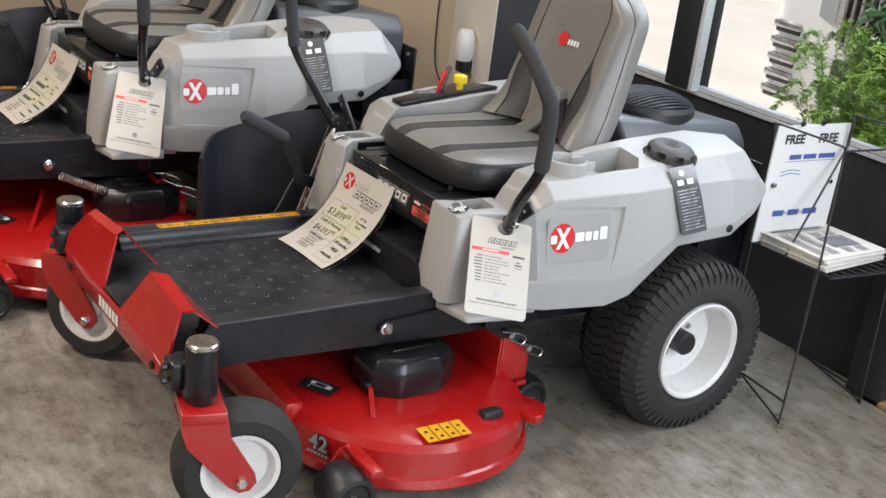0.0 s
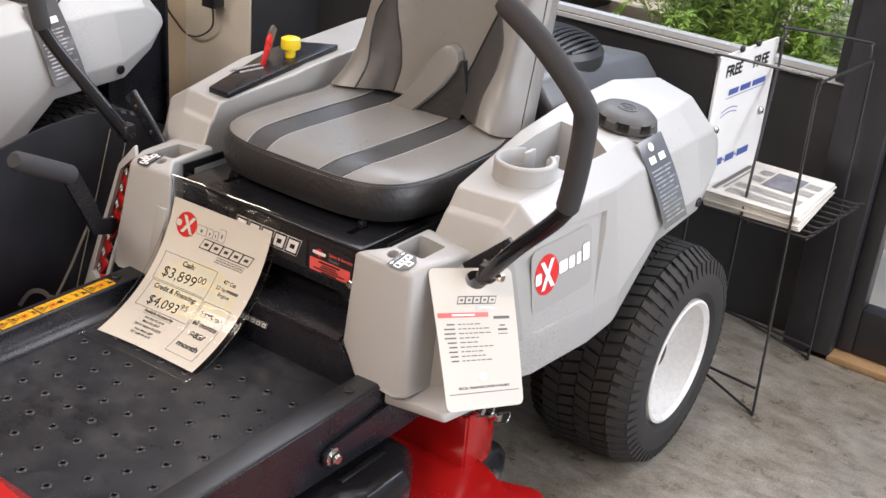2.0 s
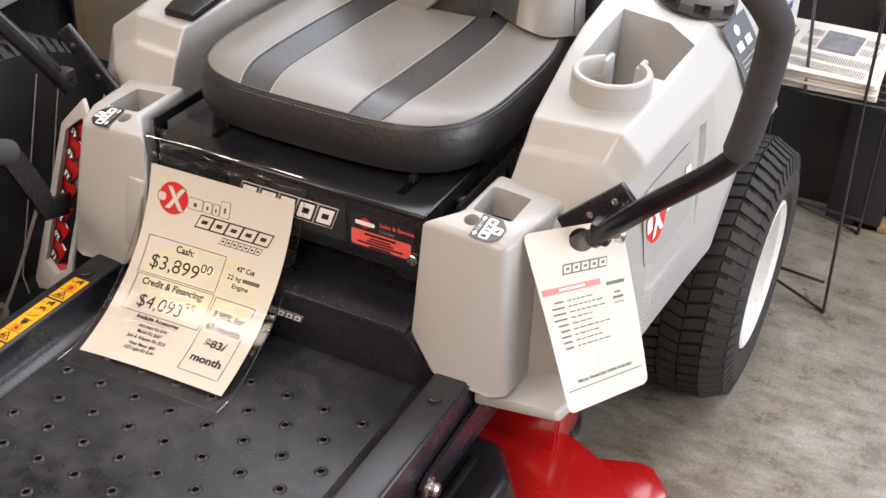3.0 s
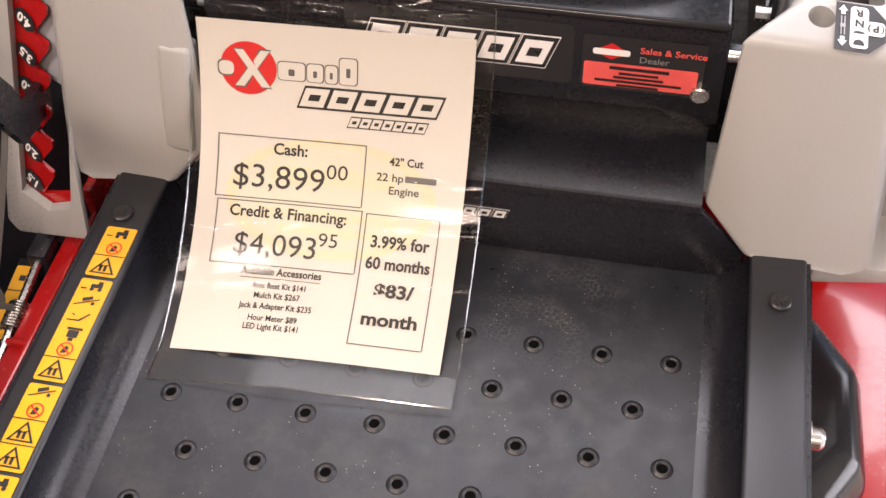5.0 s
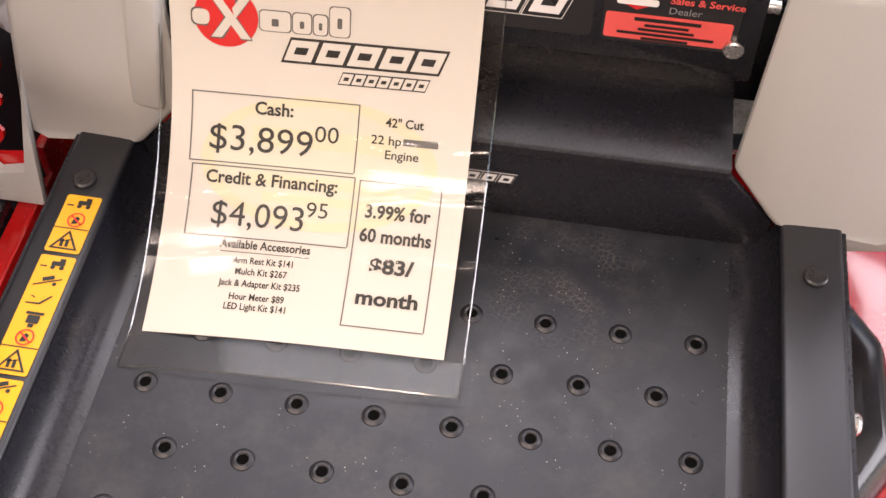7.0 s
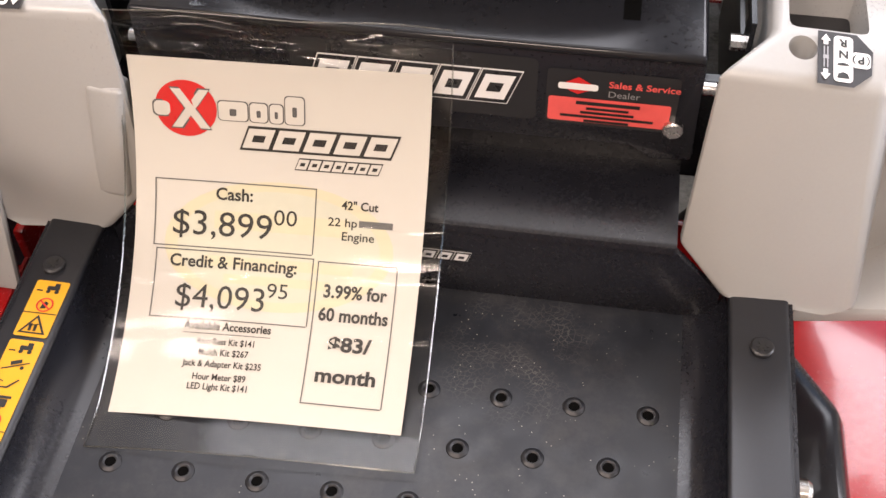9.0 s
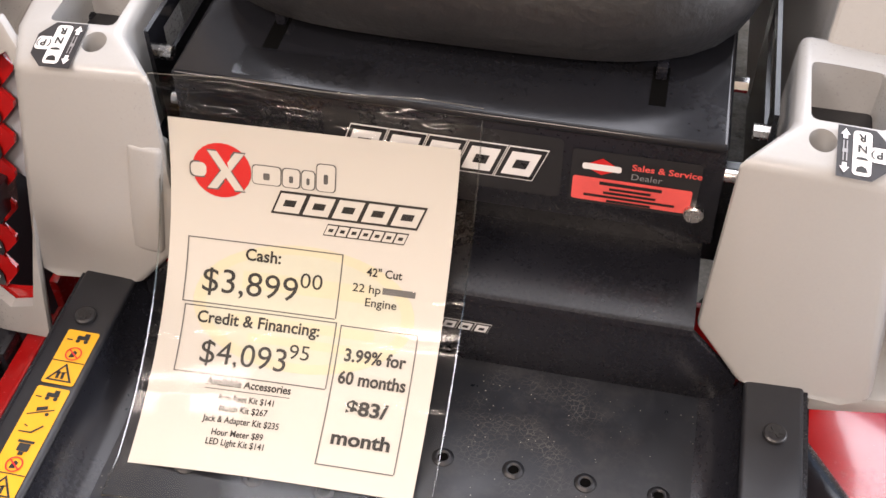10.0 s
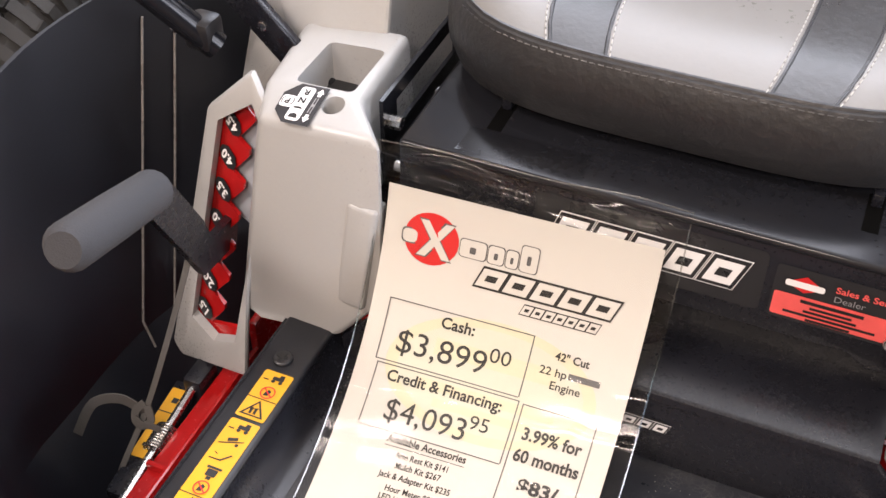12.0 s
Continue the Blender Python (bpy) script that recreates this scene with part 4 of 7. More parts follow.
    part("size_number", map_bm(text_bm(mark, 0.050, 0.0010), plane_map(o + Vector((0, 0, 0.006)), rt, (0, 0, 1), 0.0055)), M_SILVER, dec, "silver size number")
    part("series_bar", map_bm(slant_bars(0, -0.019, 6, 0.007, 0.007, 0.0095), plane_map(o, rt, (0, 0, 1), 0.0055)), M_SILVER, dec)
    return d


def fender_stations(y):
    """Outline across the fender at y: inner top, outer top, shoulder, lower crease, hem, inner hem."""
    keys = [
        (0.196, (0.262, 0.548), (0.350, 0.552), (0.374, 0.546), (0.438, 0.430), (0.440, 0.364)),
        (0.226, (0.268, 0.604), (0.374, 0.609), (0.404, 0.588), (0.446, 0.430), (0.446, 0.362)),
        (0.232, (0.268, 0.608), (0.378, 0.614), (0.408, 0.592), (0.448, 0.430), (0.447, 0.361)),
        (0.252, (0.270, 0.640), (0.388, 0.646), (0.424, 0.616), (0.454, 0.429), (0.451, 0.359)),
        (0.430, (0.247, 0.664), (0.402, 0.662), (0.436, 0.620), (0.460, 0.414), (0.458, 0.348)),
        (0.485, (0.243, 0.674), (0.398, 0.664), (0.442, 0.622), (0.476, 0.432), (0.474, 0.374)),
        (0.620, (0.238, 0.688), (0.390, 0.672), (0.436, 0.626), (0.478, 0.522), (0.474, 0.486)),
        (0.800, (0.250, 0.704), (0.394, 0.684), (0.444, 0.634), (0.474, 0.530), (0.471, 0.494)),
        (0.890, (0.305, 0.704), (0.382, 0.684), (0.440, 0.628), (0.460, 0.560), (0.456, 0.540)),
        (0.945, (0.345, 0.640), (0.384, 0.630), (0.428, 0.600), (0.434, 0.586), (0.430, 0.576)),
    ]
    for a, b in zip(keys, keys[1:]):
        if a[0] <= y <= b[0]:
            t = (y - a[0]) / (b[0] - a[0])
            return [(p[0] + (q[0] - p[0]) * t, p[1] + (q[1] - p[1]) * t) for p, q in zip(a[1:], b[1:])]
    return list(keys[-1][1:])


FENDER_Y = [0.196, 0.226, 0.232, 0.252, 0.43, 0.485, 0.62, 0.80, 0.89, 0.945]


def fender(parent, s):
    bm = bmesh.new()
    rings = []
    for y in FENDER_Y:
        A, B, C, D, E = fender_stations(y)
        if s < 0:
            # the side with the panel narrows towards the front
            k = max(0.0, min(1.0, (0.50 - y) / 0.25))
            B, C = (B[0] - 0.034 * k, B[1]), (C[0] - 0.022 * k, C[1])
        fx = A[0] - 0.01 if y < 0.88 else A[0]
        rings.append([(s * x, y, z) for x, z in (A, B, C, D, E, (fx, E[1]))])
    loft(bm, rings)
    bevel_all(bm, 0.0045, 2, 7)
    fd = part("fender", bm, M_GREY, parent, "light grey moulded plastic fender", 5.5)
    if s > 0:
        cut = bmesh.new()
        prism(cut, [(0.272, 0.415), (0.392, 0.400), (0.396, 0.520), (0.345, 0.565), (0.275, 0.565)], "z", 0.560, 0.75)
        carve(fd, cut, 5.5)
        cut = bmesh.new()
        lathe(cut, [(0.036, 0.575), (0.043, 0.75)], (0.338, 0.345, 0), "z", 72)
        carve(fd, cut, 5.5)
        cut = bmesh.new()
        box(cut, 0.318, 0.356, 0.36, 0.43, 0.575, 0.75)
        carve(fd, cut, 5.5)
        cut = bmesh.new()
        inner = [(0.222, 0.600), (0.452, 0.588), (0.428, 0.428), (0.240, 0.440)]
        ref = lambda y, z: 0.4413 + (0.528 - z) * 0.145 + (y - 0.319) * 0.050
        loft(cut, [[(ref(y, z) - 0.003, y, z) for y, z in inner], [(ref(y, z) + 0.027, 0.33 + (y - 0.33) * 1.12, 0.51 + (z - 0.51) * 1.12) for y, z in inner]])
        carve(fd, cut, 5.5)
        # raised lip round the cup, open towards the tray
        bm = bmesh.new()
        rings = []
        for i in range(33):
            a = radians(122 + (418 - 122) * i / 32)
            c, q = math.cos(a), math.sin(a)
            rings.append([(0.338 + r * c, 0.345 + r * q, z) for r, z in ((0.0425, 0.640), (0.0425, 0.680), (0.044, 0.683), (0.050, 0.683), (0.052, 0.680), (0.053, 0.640))])
        loft(bm, rings)
        part("cup_ring", bm, M_GREY, fd)
        for q in (-1, 1):
            bm = bmesh.new()
            box(bm, 0.338 + q * 0.023 - 0.004, 0.338 + q * 0.023 + 0.004, 0.378, 0.412, 0.58, 0.678, 0.003)
            part("cup_fin", bm, M_GREY, fd)
        # fuel filler in its sunk seat
        cap_at = Vector((0.354, 0.657, 0.668))
        seat_m = Matrix.Translation(cap_at) @ Matrix.Rotation(radians(7), 4, "Y")
        cut = bmesh.new()
        lathe(cut, [(0.063, -0.012), (0.078, 0.06)], (0, 0, 0), "z", 48)
        cut.transform(seat_m)
        carve(fd, cut, 5.5)
        bm = bmesh.new()
        lathe(bm, [(0.060, -0.014), (0.060, -0.002), (0.057, 0.001), (0.050, 0.001), (0.046, 0.006), (0.0, 0.006)], (0, 0, 0), "z", 40)
        bm.transform(seat_m)
        part("filler_neck", bm, M_GREY, fd, "pale filler collar")
        bm = bmesh.new()
        rings = []
        for r, z, notch in ((0.044, 0.004, 0), (0.056, 0.005, 0), (0.060, 0.009, 0), (0.0605, 0.012, 1), (0.0600, 0.023, 1), (0.057, 0.027, 0), (0.047, 0.035, 0), (0.036, 0.0375, 0), (0.0, 0.038, 0)):
            ring = []
            for q in range(72):
                a = 2 * math.pi * q / 72
                flat = 1.0 / math.cos((a + math.pi / 8) % (math.pi / 4) - math.pi / 8) * 0.955
                k = (0.35 * flat + 0.65) if r > 0.045 else 1.0
                k -= notch * (0.30 if q % 9 in (3, 4, 5, 6) else 0.0)
                ring.append((r * k * math.cos(a), r * k * math.sin(a), z))
            rings.append(ring)
        loft(bm, rings)
        bm.transform(seat_m)
        cap = part("fuel_cap", bm, M_CAPG, fd, "dark grey notched fuel cap")
        bm = bmesh.new()
        lathe(bm, [(0.016, 0.0372), (0.016, 0.0392), (0.0185, 0.0392), (0.0185, 0.0368)], (0, 0, 0), "z", 32)
        bm.transform(seat_m)
        part("emblem_ring", bm, M_ENGINE, cap, "round moulded emblem")
        bm = bmesh.new()
        for q in (-0.006, 0.0, 0.006):
            box(bm, -0.009, 0.009, q - 0.0012, q + 0.0012, 0.0372, 0.0388)
        bm.transform(seat_m @ Matrix.Rotation(0.6, 4, "Z"))
        part("emblem_bars", bm, M_ENGINE, cap)
        badge(fd, lambda h: plane_map((0.4383, 0.319, 0.528), (0.050, 1, 0), (-0.145, 0, 1), h + 0.0006), 1.32)
    else:
        bm = bmesh.new()
        z = 0.675
        top = [(-0.266, 0.268, 0.652), (-0.316, 0.268, 0.652), (-0.374, 0.500, 0.672), (-0.374, 0.560, 0.676), (-0.266, 0.580, 0.690)]
        loft(bm, [[(x, y, z - 0.008) for x, y, z in top], [(x, y, z + 0.003) for x, y, z in top]])
        bevel_all(bm, 0.002)
        pn = part("control_panel", bm, M_BLACK, fd, "black control panel")
        bm = bmesh.new()
        lathe(bm, [(0.010, 0.675), (0.010, 0.694), (0.019, 0.696), (0.020, 0.703), (0.019, 0.716), (0.012, 0.719), (0.0, 0.719)], (-0.30, 0.474, 0), "z", 18)
        part("blade_knob", bm, M_YKNOB, pn, "yellow pull knob")
        bm = bmesh.new()
        prism(bm, [(0.405, 0.668), (0.416, 0.668), (0.430, 0.702), (0.437, 0.723), (0.430, 0.731), (0.421, 0.722), (0.417, 0.702)], "x", -0.318, -0.311)
        bevel_all(bm, 0.002)
        part("choke_lever", bm, M_DISC, pn, "red throttle lever")
        bm = bmesh.new()
        prism(bm, [(0.425, 0.668), (0.436, 0.668), (0.450, 0.706), (0.460, 0.732), (0.451, 0.740), (0.442, 0.730)], "x", -0.330, -0.324)
        part("throttle_lever", bm, M_INKG, pn, "grey lever")
        for x, y0, y1 in ((-0.338, 0.345, 0.41), (-0.318, 0.352, 0.395)):
            bm = bmesh.new()
            tube(bm, [(x, y0, 0.6655), (x + 0.02, y1, 0.6715)], 0.0026, 6)
            part("key", bm, M_SILVER, pn, "grey key on the panel")
    screw(fd, "fender_bolt", (s * 0.4715, 0.788, 0.516), "x", 0.010, s * 0.006, M_BLACK, 12)
    # console in front of the fender
    front = [(0.207, 0.074, 0.563), (0.202, 0.060, 0.402), (0.243, 0.041, 0.361), (0.322, 0.040, 0.353), (0.345, 0.050, 0.356), (0.318, 0.076, 0.555)]
    mid = [(0.243, 0.114, 0.569), (0.232, 0.114, 0.402), (0.243, 0.114, 0.3675), (0.330, 0.114, 0.360), (0.350, 0.114, 0.352), (0.330, 0.114, 0.564)]
    back = [(0.246, 0.215, 0.570), (0.238, 0.215, 0.400), (0.247, 0.215, 0.335), (0.36, 0.215, 0.335), (0.38, 0.215, 0.352), (0.345, 0.215, 0.562)]
    bm = bmesh.new()
    loft(bm, [mirror(front, s), mirror(mid, s), mirror(back, s)])
    bevel_all(bm, 0.008, 3, 22)
    cs = part("console", bm, M_GREY, fd, "light grey plastic lever console")
    cut = bmesh.new()
    box(cut, s * 0.2535, s * 0.306, 0.119, 0.182, 0.46, 0.7, 0.005)
    carve(cs, cut)
    part("pocket_floor", box(bmesh.new(), s * 0.2540, s * 0.3055, 0.1195, 0.1815, 0.462, 0.528), M_BPLASTIC, cs, "black lever boot")
    cut = bmesh.new()
    lathe(cut, [(0.0092, 0.54), (0.0105, 0.65)], (s * 0.2620, 0.1015, 0), "z", 24)
    carve(cs, cut)
    if s > 0:
        bm = bmesh.new()
        loft(bm, [[(0.312, 0.125, 0.556), (0.318, 0.092, 0.345), (0.400, 0.128, 0.345), (0.402, 0.150, 0.400), (0.336, 0.170, 0.552)], [(0.312, 0.235, 0.566), (0.314, 0.235, 0.345), (0.440, 0.235, 0.350), (0.444, 0.235, 0.430), (0.385, 0.235, 0.562)]])
        bevel_all(bm, 0.006, 2, 22)
        part("console_wing", bm, M_GREY, fd)
        bm = bmesh.new()
        loft(bm, [[(0.300, 0.052, 0.330), (0.300, 0.052, 0.352), (0.404, 0.064, 0.350), (0.412, 0.064, 0.336)], [(0.300, 0.20, 0.330), (0.300, 0.20, 0.37), (0.440, 0.20, 0.37), (0.444, 0.20, 0.340)]])
        bevel_all(bm, 0.005, 2, 22)
        part("console_foot", bm, M_GREY, fd)
    else:
        # leg with the height-of-cut slot
        bm = bmesh.new()
        face_y = lambda x, z: 0.050 + (z - 0.266) * 0.314 - (x + 0.435) * 0.414
        pts_f = [(x, face_y(x, z), z) for x, z in ((-0.3217, 0.553), (-0.340, 0.572), (-0.393, 0.519), (-0.4344, 0.2692), (-0.4212, 0.262), (-0.3290, 0.299), (-0.332, 0.372))]
        pts_b = [(x, y + 0.010, z) for x, y, z in pts_f]
        loft(bm, [pts_f, pts_b])
        bevel_all(bm, 0.004, 2, 25)
        lg = part("height_slot_frame", bm, M_GREY, fd)
        cut = bmesh.new()
        inner = [(-0.326, 0.536), (-0.336, 0.548), (-0.3777, 0.5149), (-0.4053, 0.3134), (-0.374, 0.3080), (-0.3446, 0.3242), (-0.330, 0.420)]
        loft(cut, [[(x, face_y(x, z) + g, z) for x, z in inner] for g in (-0.03, 0.04)])
        carve(lg, cut)
        bm = bmesh.new()
        back_y = lambda x, z: face_y(x, z) + 0.012
        marks = [(-0.394 + 0.0317 * i * 0.153, 0.3217 + 0.0317 * i) for i in range(7)]
        teeth = [(-0.3825, 0.514), (-0.4105, 0.3115), (-0.376, 0.302), (-0.341, 0.318), (-0.345, 0.330), (-0.372, 0.317), (-0.386, 0.311)]
        for i, (x, z) in enumerate(marks):
            teeth += ([(x + 0.006, z - 0.010)] if i else []) + [(x + 0.025, z + 0.012), (x + 0.025, z + 0.017), (x + 0.011, z + 0.021)]
        teeth += [(-0.338, 0.549)]
        loft(bm, [[(x, back_y(x, z), z) for x, z in teeth], [(x, back_y(x, z) + 0.004, z) for x, z in teeth]])
        gate = part("height_gate", bm, M_RED, fd, "red notched height-of-cut gate")
        for i, word in enumerate(("1.5", "2.0", "2.5", "3.0", "3.5", "4.0", "4.5")):
            x, z = marks[i]
            o = (x, back_y(x, z) - 0.0006, z)
            rt, upw = (-0.86, 0.507, 0.48), (-0.48, -0.065, -0.84)
            f = plane_map(o, rt, upw, 0.0015)
            lab = part("height_label", map_bm(flat_poly([(-0.012, -0.003), (-0.006, -0.0085), (0.006, -0.0085), (0.012, -0.003), (0.012, 0.003), (0.006, 0.0085), (-0.006, 0.0085), (-0.012, 0.003)]), f), M_DECALK, gate)
            part("height_number", map_bm(text_bm(word, 0.0125, 0.0005), plane_map(o, rt, upw, 0.0022)), M_WHITE, lab)
        bm = bmesh.new()
        plate = ((-0.380, 0.428), (-0.330, 0.424), (-0.316, 0.545), (-0.352, 0.545))
        loft(bm, [[(x, back_y(x, z) + g, z) for x, z in plate] for g in (0.009, 0.012)])
        part("zinc_backing", bm, M_GALV, fd, "zinc plated backing plate")
        bm = bmesh.new()
        box(bm, -0.242, -0.214, 0.0525, 0.075, 0.395, 0.500, 0.005, 3)
        bm.transform(Matrix.Translation((-0.228, 0.0702, 0.45)) @ Matrix.Rotation(radians(-8), 4, "X") @ Matrix.Rotation(radians(6), 4, "Y") @ Matrix.Translation((0.228, -0.066, -0.45)))
        part("raised_pad", bm, M_GREY, cs)
    # drive label on the console top: a letter field, a park field and a pair of arrows
    o, rt, upw = Vector((s * 0.2885, 0.0945, 0.5632)), (1, 0, -0.06 * s), (0, 1, 0.20)
    pts = [(-0.0175, -0.0215), (0.006, -0.0215), (0.0175, -0.010), (0.0185, 0.009), (0.008, 0.0215), (-0.0175, 0.0215)]
    pts = pts if s > 0 else [(-x, y) for x, y in reversed(pts)]
    lb = part("drive_label", map_bm(flat_poly(pts), plane_map(o, rt, upw, 0.0006)), M_LABELK, cs, "dark grey lever position label")
    f = plane_map(o, rt, upw, 0.0011)
    part("label_field", map_bm(flat_poly(rect_pts(-0.001 * s, 0.0, 0.0125, 0.037, 0.003)), f), M_WHITE, lb)
    part("label_field", map_bm(flat_poly(rect_pts(0.0105 * s, 0.0005, 0.0125, 0.0125, 0.003)), f), M_WHITE, lb)
    f = plane_map(o, rt, upw, 0.0015)
    for word, dx, dy in (("R", -0.001, 0.0125), ("N", -0.001, 0.0035), ("P", 0.0105, 0.0005)):
        q = o + Vector((dx * s, dy, dy * 0.20 - dx * 0.06))
        part("label_letter", map_bm(text_bm(word, 0.0085, 0.0003), plane_map(q, (-1, 0, 0.06 * s), (0, -1, -0.20), 0.0018)), M_INK, lb)
    q = 0.0105 * s
    for e in (-1, 1):
        arc = [(q + e * r * math.cos(a), 0.0005 + r * math.sin(a)) for r, ks in ((0.0056, (-0.8, -0.4, 0, 0.4, 0.8)), (0.0047, (0.8, 0.4, 0, -0.4, -0.8))) for a in ks]
        part("park_arc", map_bm(flat_poly(arc if e > 0 else arc[::-1]), f), M_INK, lb)
    for dy, w, h in ((-0.0045, 0.0085, 0.0022), (-0.0135, 0.0082, 0.0048)):
        part("speed_sign", map_bm(flat_poly([(-0.001 * s + x, dy + y) for x, y in ((-w / 2, -h / 2), (w / 2, -h / 2), (w * 0.35, h * 0.3), (0.0, h * 0.6), (-w * 0.4, h * 0.3))]), f), M_INK, lb)
    for e in (-1, 1):
        part("label_arrow", map_bm(flat_poly([(-0.0125 * s + x, e * y) for x, y in ((-0.0015, 0.010), (0.0015, 0.010), (0.0015, 0.0135), (0.0032, 0.0135), (0.0, 0.0185), (-0.0032, 0.0135), (-0.0015, 0.0135))][::e]), f), M_WHITE, lb)
    part("label_rod", map_bm(bars([(-0.0135 * s, 0, 0.0008, 0.017), (-0.0112 * s, 0, 0.0008, 0.017), (-0.0124 * s, 0.0, 0.0036, 0.003)]), f), M_SILVER, lb)
    return fd


def control_lever(parent, s):
    """Flat bracket out of the console, then a bent bar with a long foam grip."""
    bm = bmesh.new()
    a, b = Vector((s * 0.300, 0.180, 0.500)), Vector((s * 0.412, 0.163, 0.640))
    if s > 0:
        a, b = Vector((0.330, 0.182, 0.520)), Vector((0.425, 0.190, 0.606))
    d = (b - a).normalized()
    n = Vector((0, 1, 0.1)).normalized()
    w = d.cross(n).normalized()
    rings = []
    for p in (a, b):
        rings.append([p + w * q + n * r for q, r in ((-0.015, -0.005), (0.015, -0.005), (0.015, 0.005), (-0.015, 0.005))])
    loft(bm, rings)
    bevel_all(bm, 0.002)
    lv = part("control_lever", bm, M_BLACK, parent, "black flat lever bracket")
    for t in (0.55, 0.85):
        p = a.lerp(b, t)
        screw(lv, "bolt_hole", p - n * 0.0055, "y", 0.0045, -0.0012, M_STEEL, 10)
    pts = [(0.400, 0.150, 0.556), (0.470, 0.118, 0.640), (0.545, 0.092, 0.722), (0.562, 0.086, 0.762), (0.574, 0.076, 0.865), (0.566, 0.066, 0.905), (0.500, 0.068, 0.962), (0.432, 0.071, 1.003)]
    run = curve_pts(mirror(pts, s), 6)
    bm = bmesh.new()
    tube(bm, run[:21], 0.0125, 14)
    part("bar", bm, M_BLACKG, lv, "black steel bar")
    bm = bmesh.new()
    g = run[15:]
    tube(bm, g, [0.0145] + [0.0165] * (len(g) - 2) + [0.014], 18)
    part("grip", bm, M_FOAM, lv, "long grey-black foam grip")
    bm = bmesh.new()
    c = Vector((s * 0.410, 0.150, 0.570))
    bm2 = box(bm, c.x - 0.013, c.x + 0.013, c.y - 0.015, c.y + 0.012, c.z - 0.014, c.z + 0.014, 0.005)
    part("clamp", bm, M_BPLASTIC, lv)
    screw(lv, "clamp_bolt", (c.x + s * 0.018, c.y - 0.004, c.z), "x", 0.007, s * 0.010, M_STEEL)


def seat(parent):
    st = bmesh.new()
    nv = 18

    def half(v):
        return 0.217 * (1 - 0.09 * max(0, (v - 0.55) / 0.45) ** 2)

    def top(u, v):
        """Cushion top: a squarish front with round corners, straight sides towards the back."""
        a = max(0.0, 1 - v / 0.55)
        y = 0.381 - 0.229 * a * (1 - u ** 4 / 2) ** 0.25 if v < 0.55 else 0.381 + 0.176 * (v - 0.55) / 0.45
        r = max(abs(u), a)
        z = 0.640 - 0.013 * max(0, (r - 0.72) / 0.28) ** 2 + 0.012 * abs(u) ** 2.6 * v - 0.008 * v + 0.040 * max(0, (v - 0.72) / 0.28) ** 2 * abs(u) ** 2
        return Vector((half(v) * u * (1 - a ** 4 / 2) ** 0.25, y, z))

    def panel(u0, u1, nu, name, material, lift, owner, label=""):
        bm = bmesh.new()
        grid = [[bm.verts.new(top(u0 + (u1 - u0) * i / nu, j / nv) + Vector((0, 0, lift))) for i in range(nu + 1)] for j in range(nv + 1)]
        for j in range(nv):
            for i in range(nu):
                bm.faces.new((grid[j][i], grid[j][i + 1], grid[j + 1][i + 1], grid[j + 1][i]))
        return part(name, bm, material, owner, label)
    def stitches(run, name, owner, material=None):
        """A row of short thread stitches along a line."""
        bm, left, on = bmesh.new(), 0.0, True
        for p, q in zip(run, run[1:]):
            d, ln = (q - p), (q - p).length
            if ln < 1e-5:
                continue
            at = 0.0
            while at < ln:
                step = min((0.0042 if on else 0.0024) - left, ln - at)
                if on:
                    tube(bm, [p + d * (at / ln), p + d * ((at + step) / ln)], 0.0006, 4)
                at += step
                left += step
                if left >= (0.0042 if on else 0.0024) - 1e-6:
                    left, on = 0.0, not on
        return part(name, bm, material or M_THREAD, owner, "pale thread stitching")
    # skirt round the cushion
    rim = [top(-1 + 2 * i / 20, 0) for i in range(21)] + [top(1, j / nv) for j in range(1, nv + 1)] + [top(1 - 2 * i / 20, 1) for i in range(1, 21)] + [top(-1, 1 - j / nv) for j in range(1, nv)]
    c = Vector((0, 0.37, 0))

    def off(g, dz, zfix=None):
        out = []
        for p in rim:
            d = Vector((p.x, p.y - c.y, 0)).normalized()
            out.append((p.x + d.x * g, p.y + d.y * g, (p.z + dz) if zfix is None else zfix))
        return out
    loft(st, [off(-0.06, -0.065), off(-0.020, -0.012), off(-0.004, 0.0028), off(0.0, 0.0036), off(0.003, 0.002), off(0.0075, -0.006), off(0.0105, -0.018), off(0.0115, -0.032), off(0.010, -0.044), off(0.004, 0, 0.568), off(-0.03, 0, 0.560)])
    s = part("seat", st, M_SEATK, parent, "black vinyl seat cushion skirt")
    panel(-0.33, 0.33, 12, "centre_panel", M_SEATG, 0.004, s, "light grey vinyl panel")
    for q in (-1, 1):
        panel(min(q * 0.33, q * 0.57), max(q * 0.33, q * 0.57), 5, "stripe", M_SEATD, 0.0035, s, "charcoal stripe")
        panel(min(q * 0.57, q * 1.0), max(q * 0.57, q * 1.0), 9, "side_panel", M_SEATG, 0.004, s, "light grey vinyl panel")
        for u in (0.33, 0.57):
            bm = bmesh.new()
            tube(bm, [top(q * u, j / 24) + Vector((0, 0, 0.0032)) for j in range(25)], 0.0017, 6)
            part("seam", bm, M_SEATK, s)
            stitches([top(q * (u + (-0.018 if u < 0.5 else 0.018)), j / 60) + Vector((0, 0, 0.0044)) for j in range(61)], "stitching", s)
    bm = bmesh.new()
    edge = [Vector(p) for p in off(-0.001, 0.0032)]
    tube(bm, edge + [edge[0]], 0.0022, 6, cap=False)
    part("piping", bm, M_SEATK, s, "black piping")
    stitches([Vector(p) for p in off(0.006, 0.0006)], "edge_stitching", s, M_SEATD)
    bm = bmesh.new()
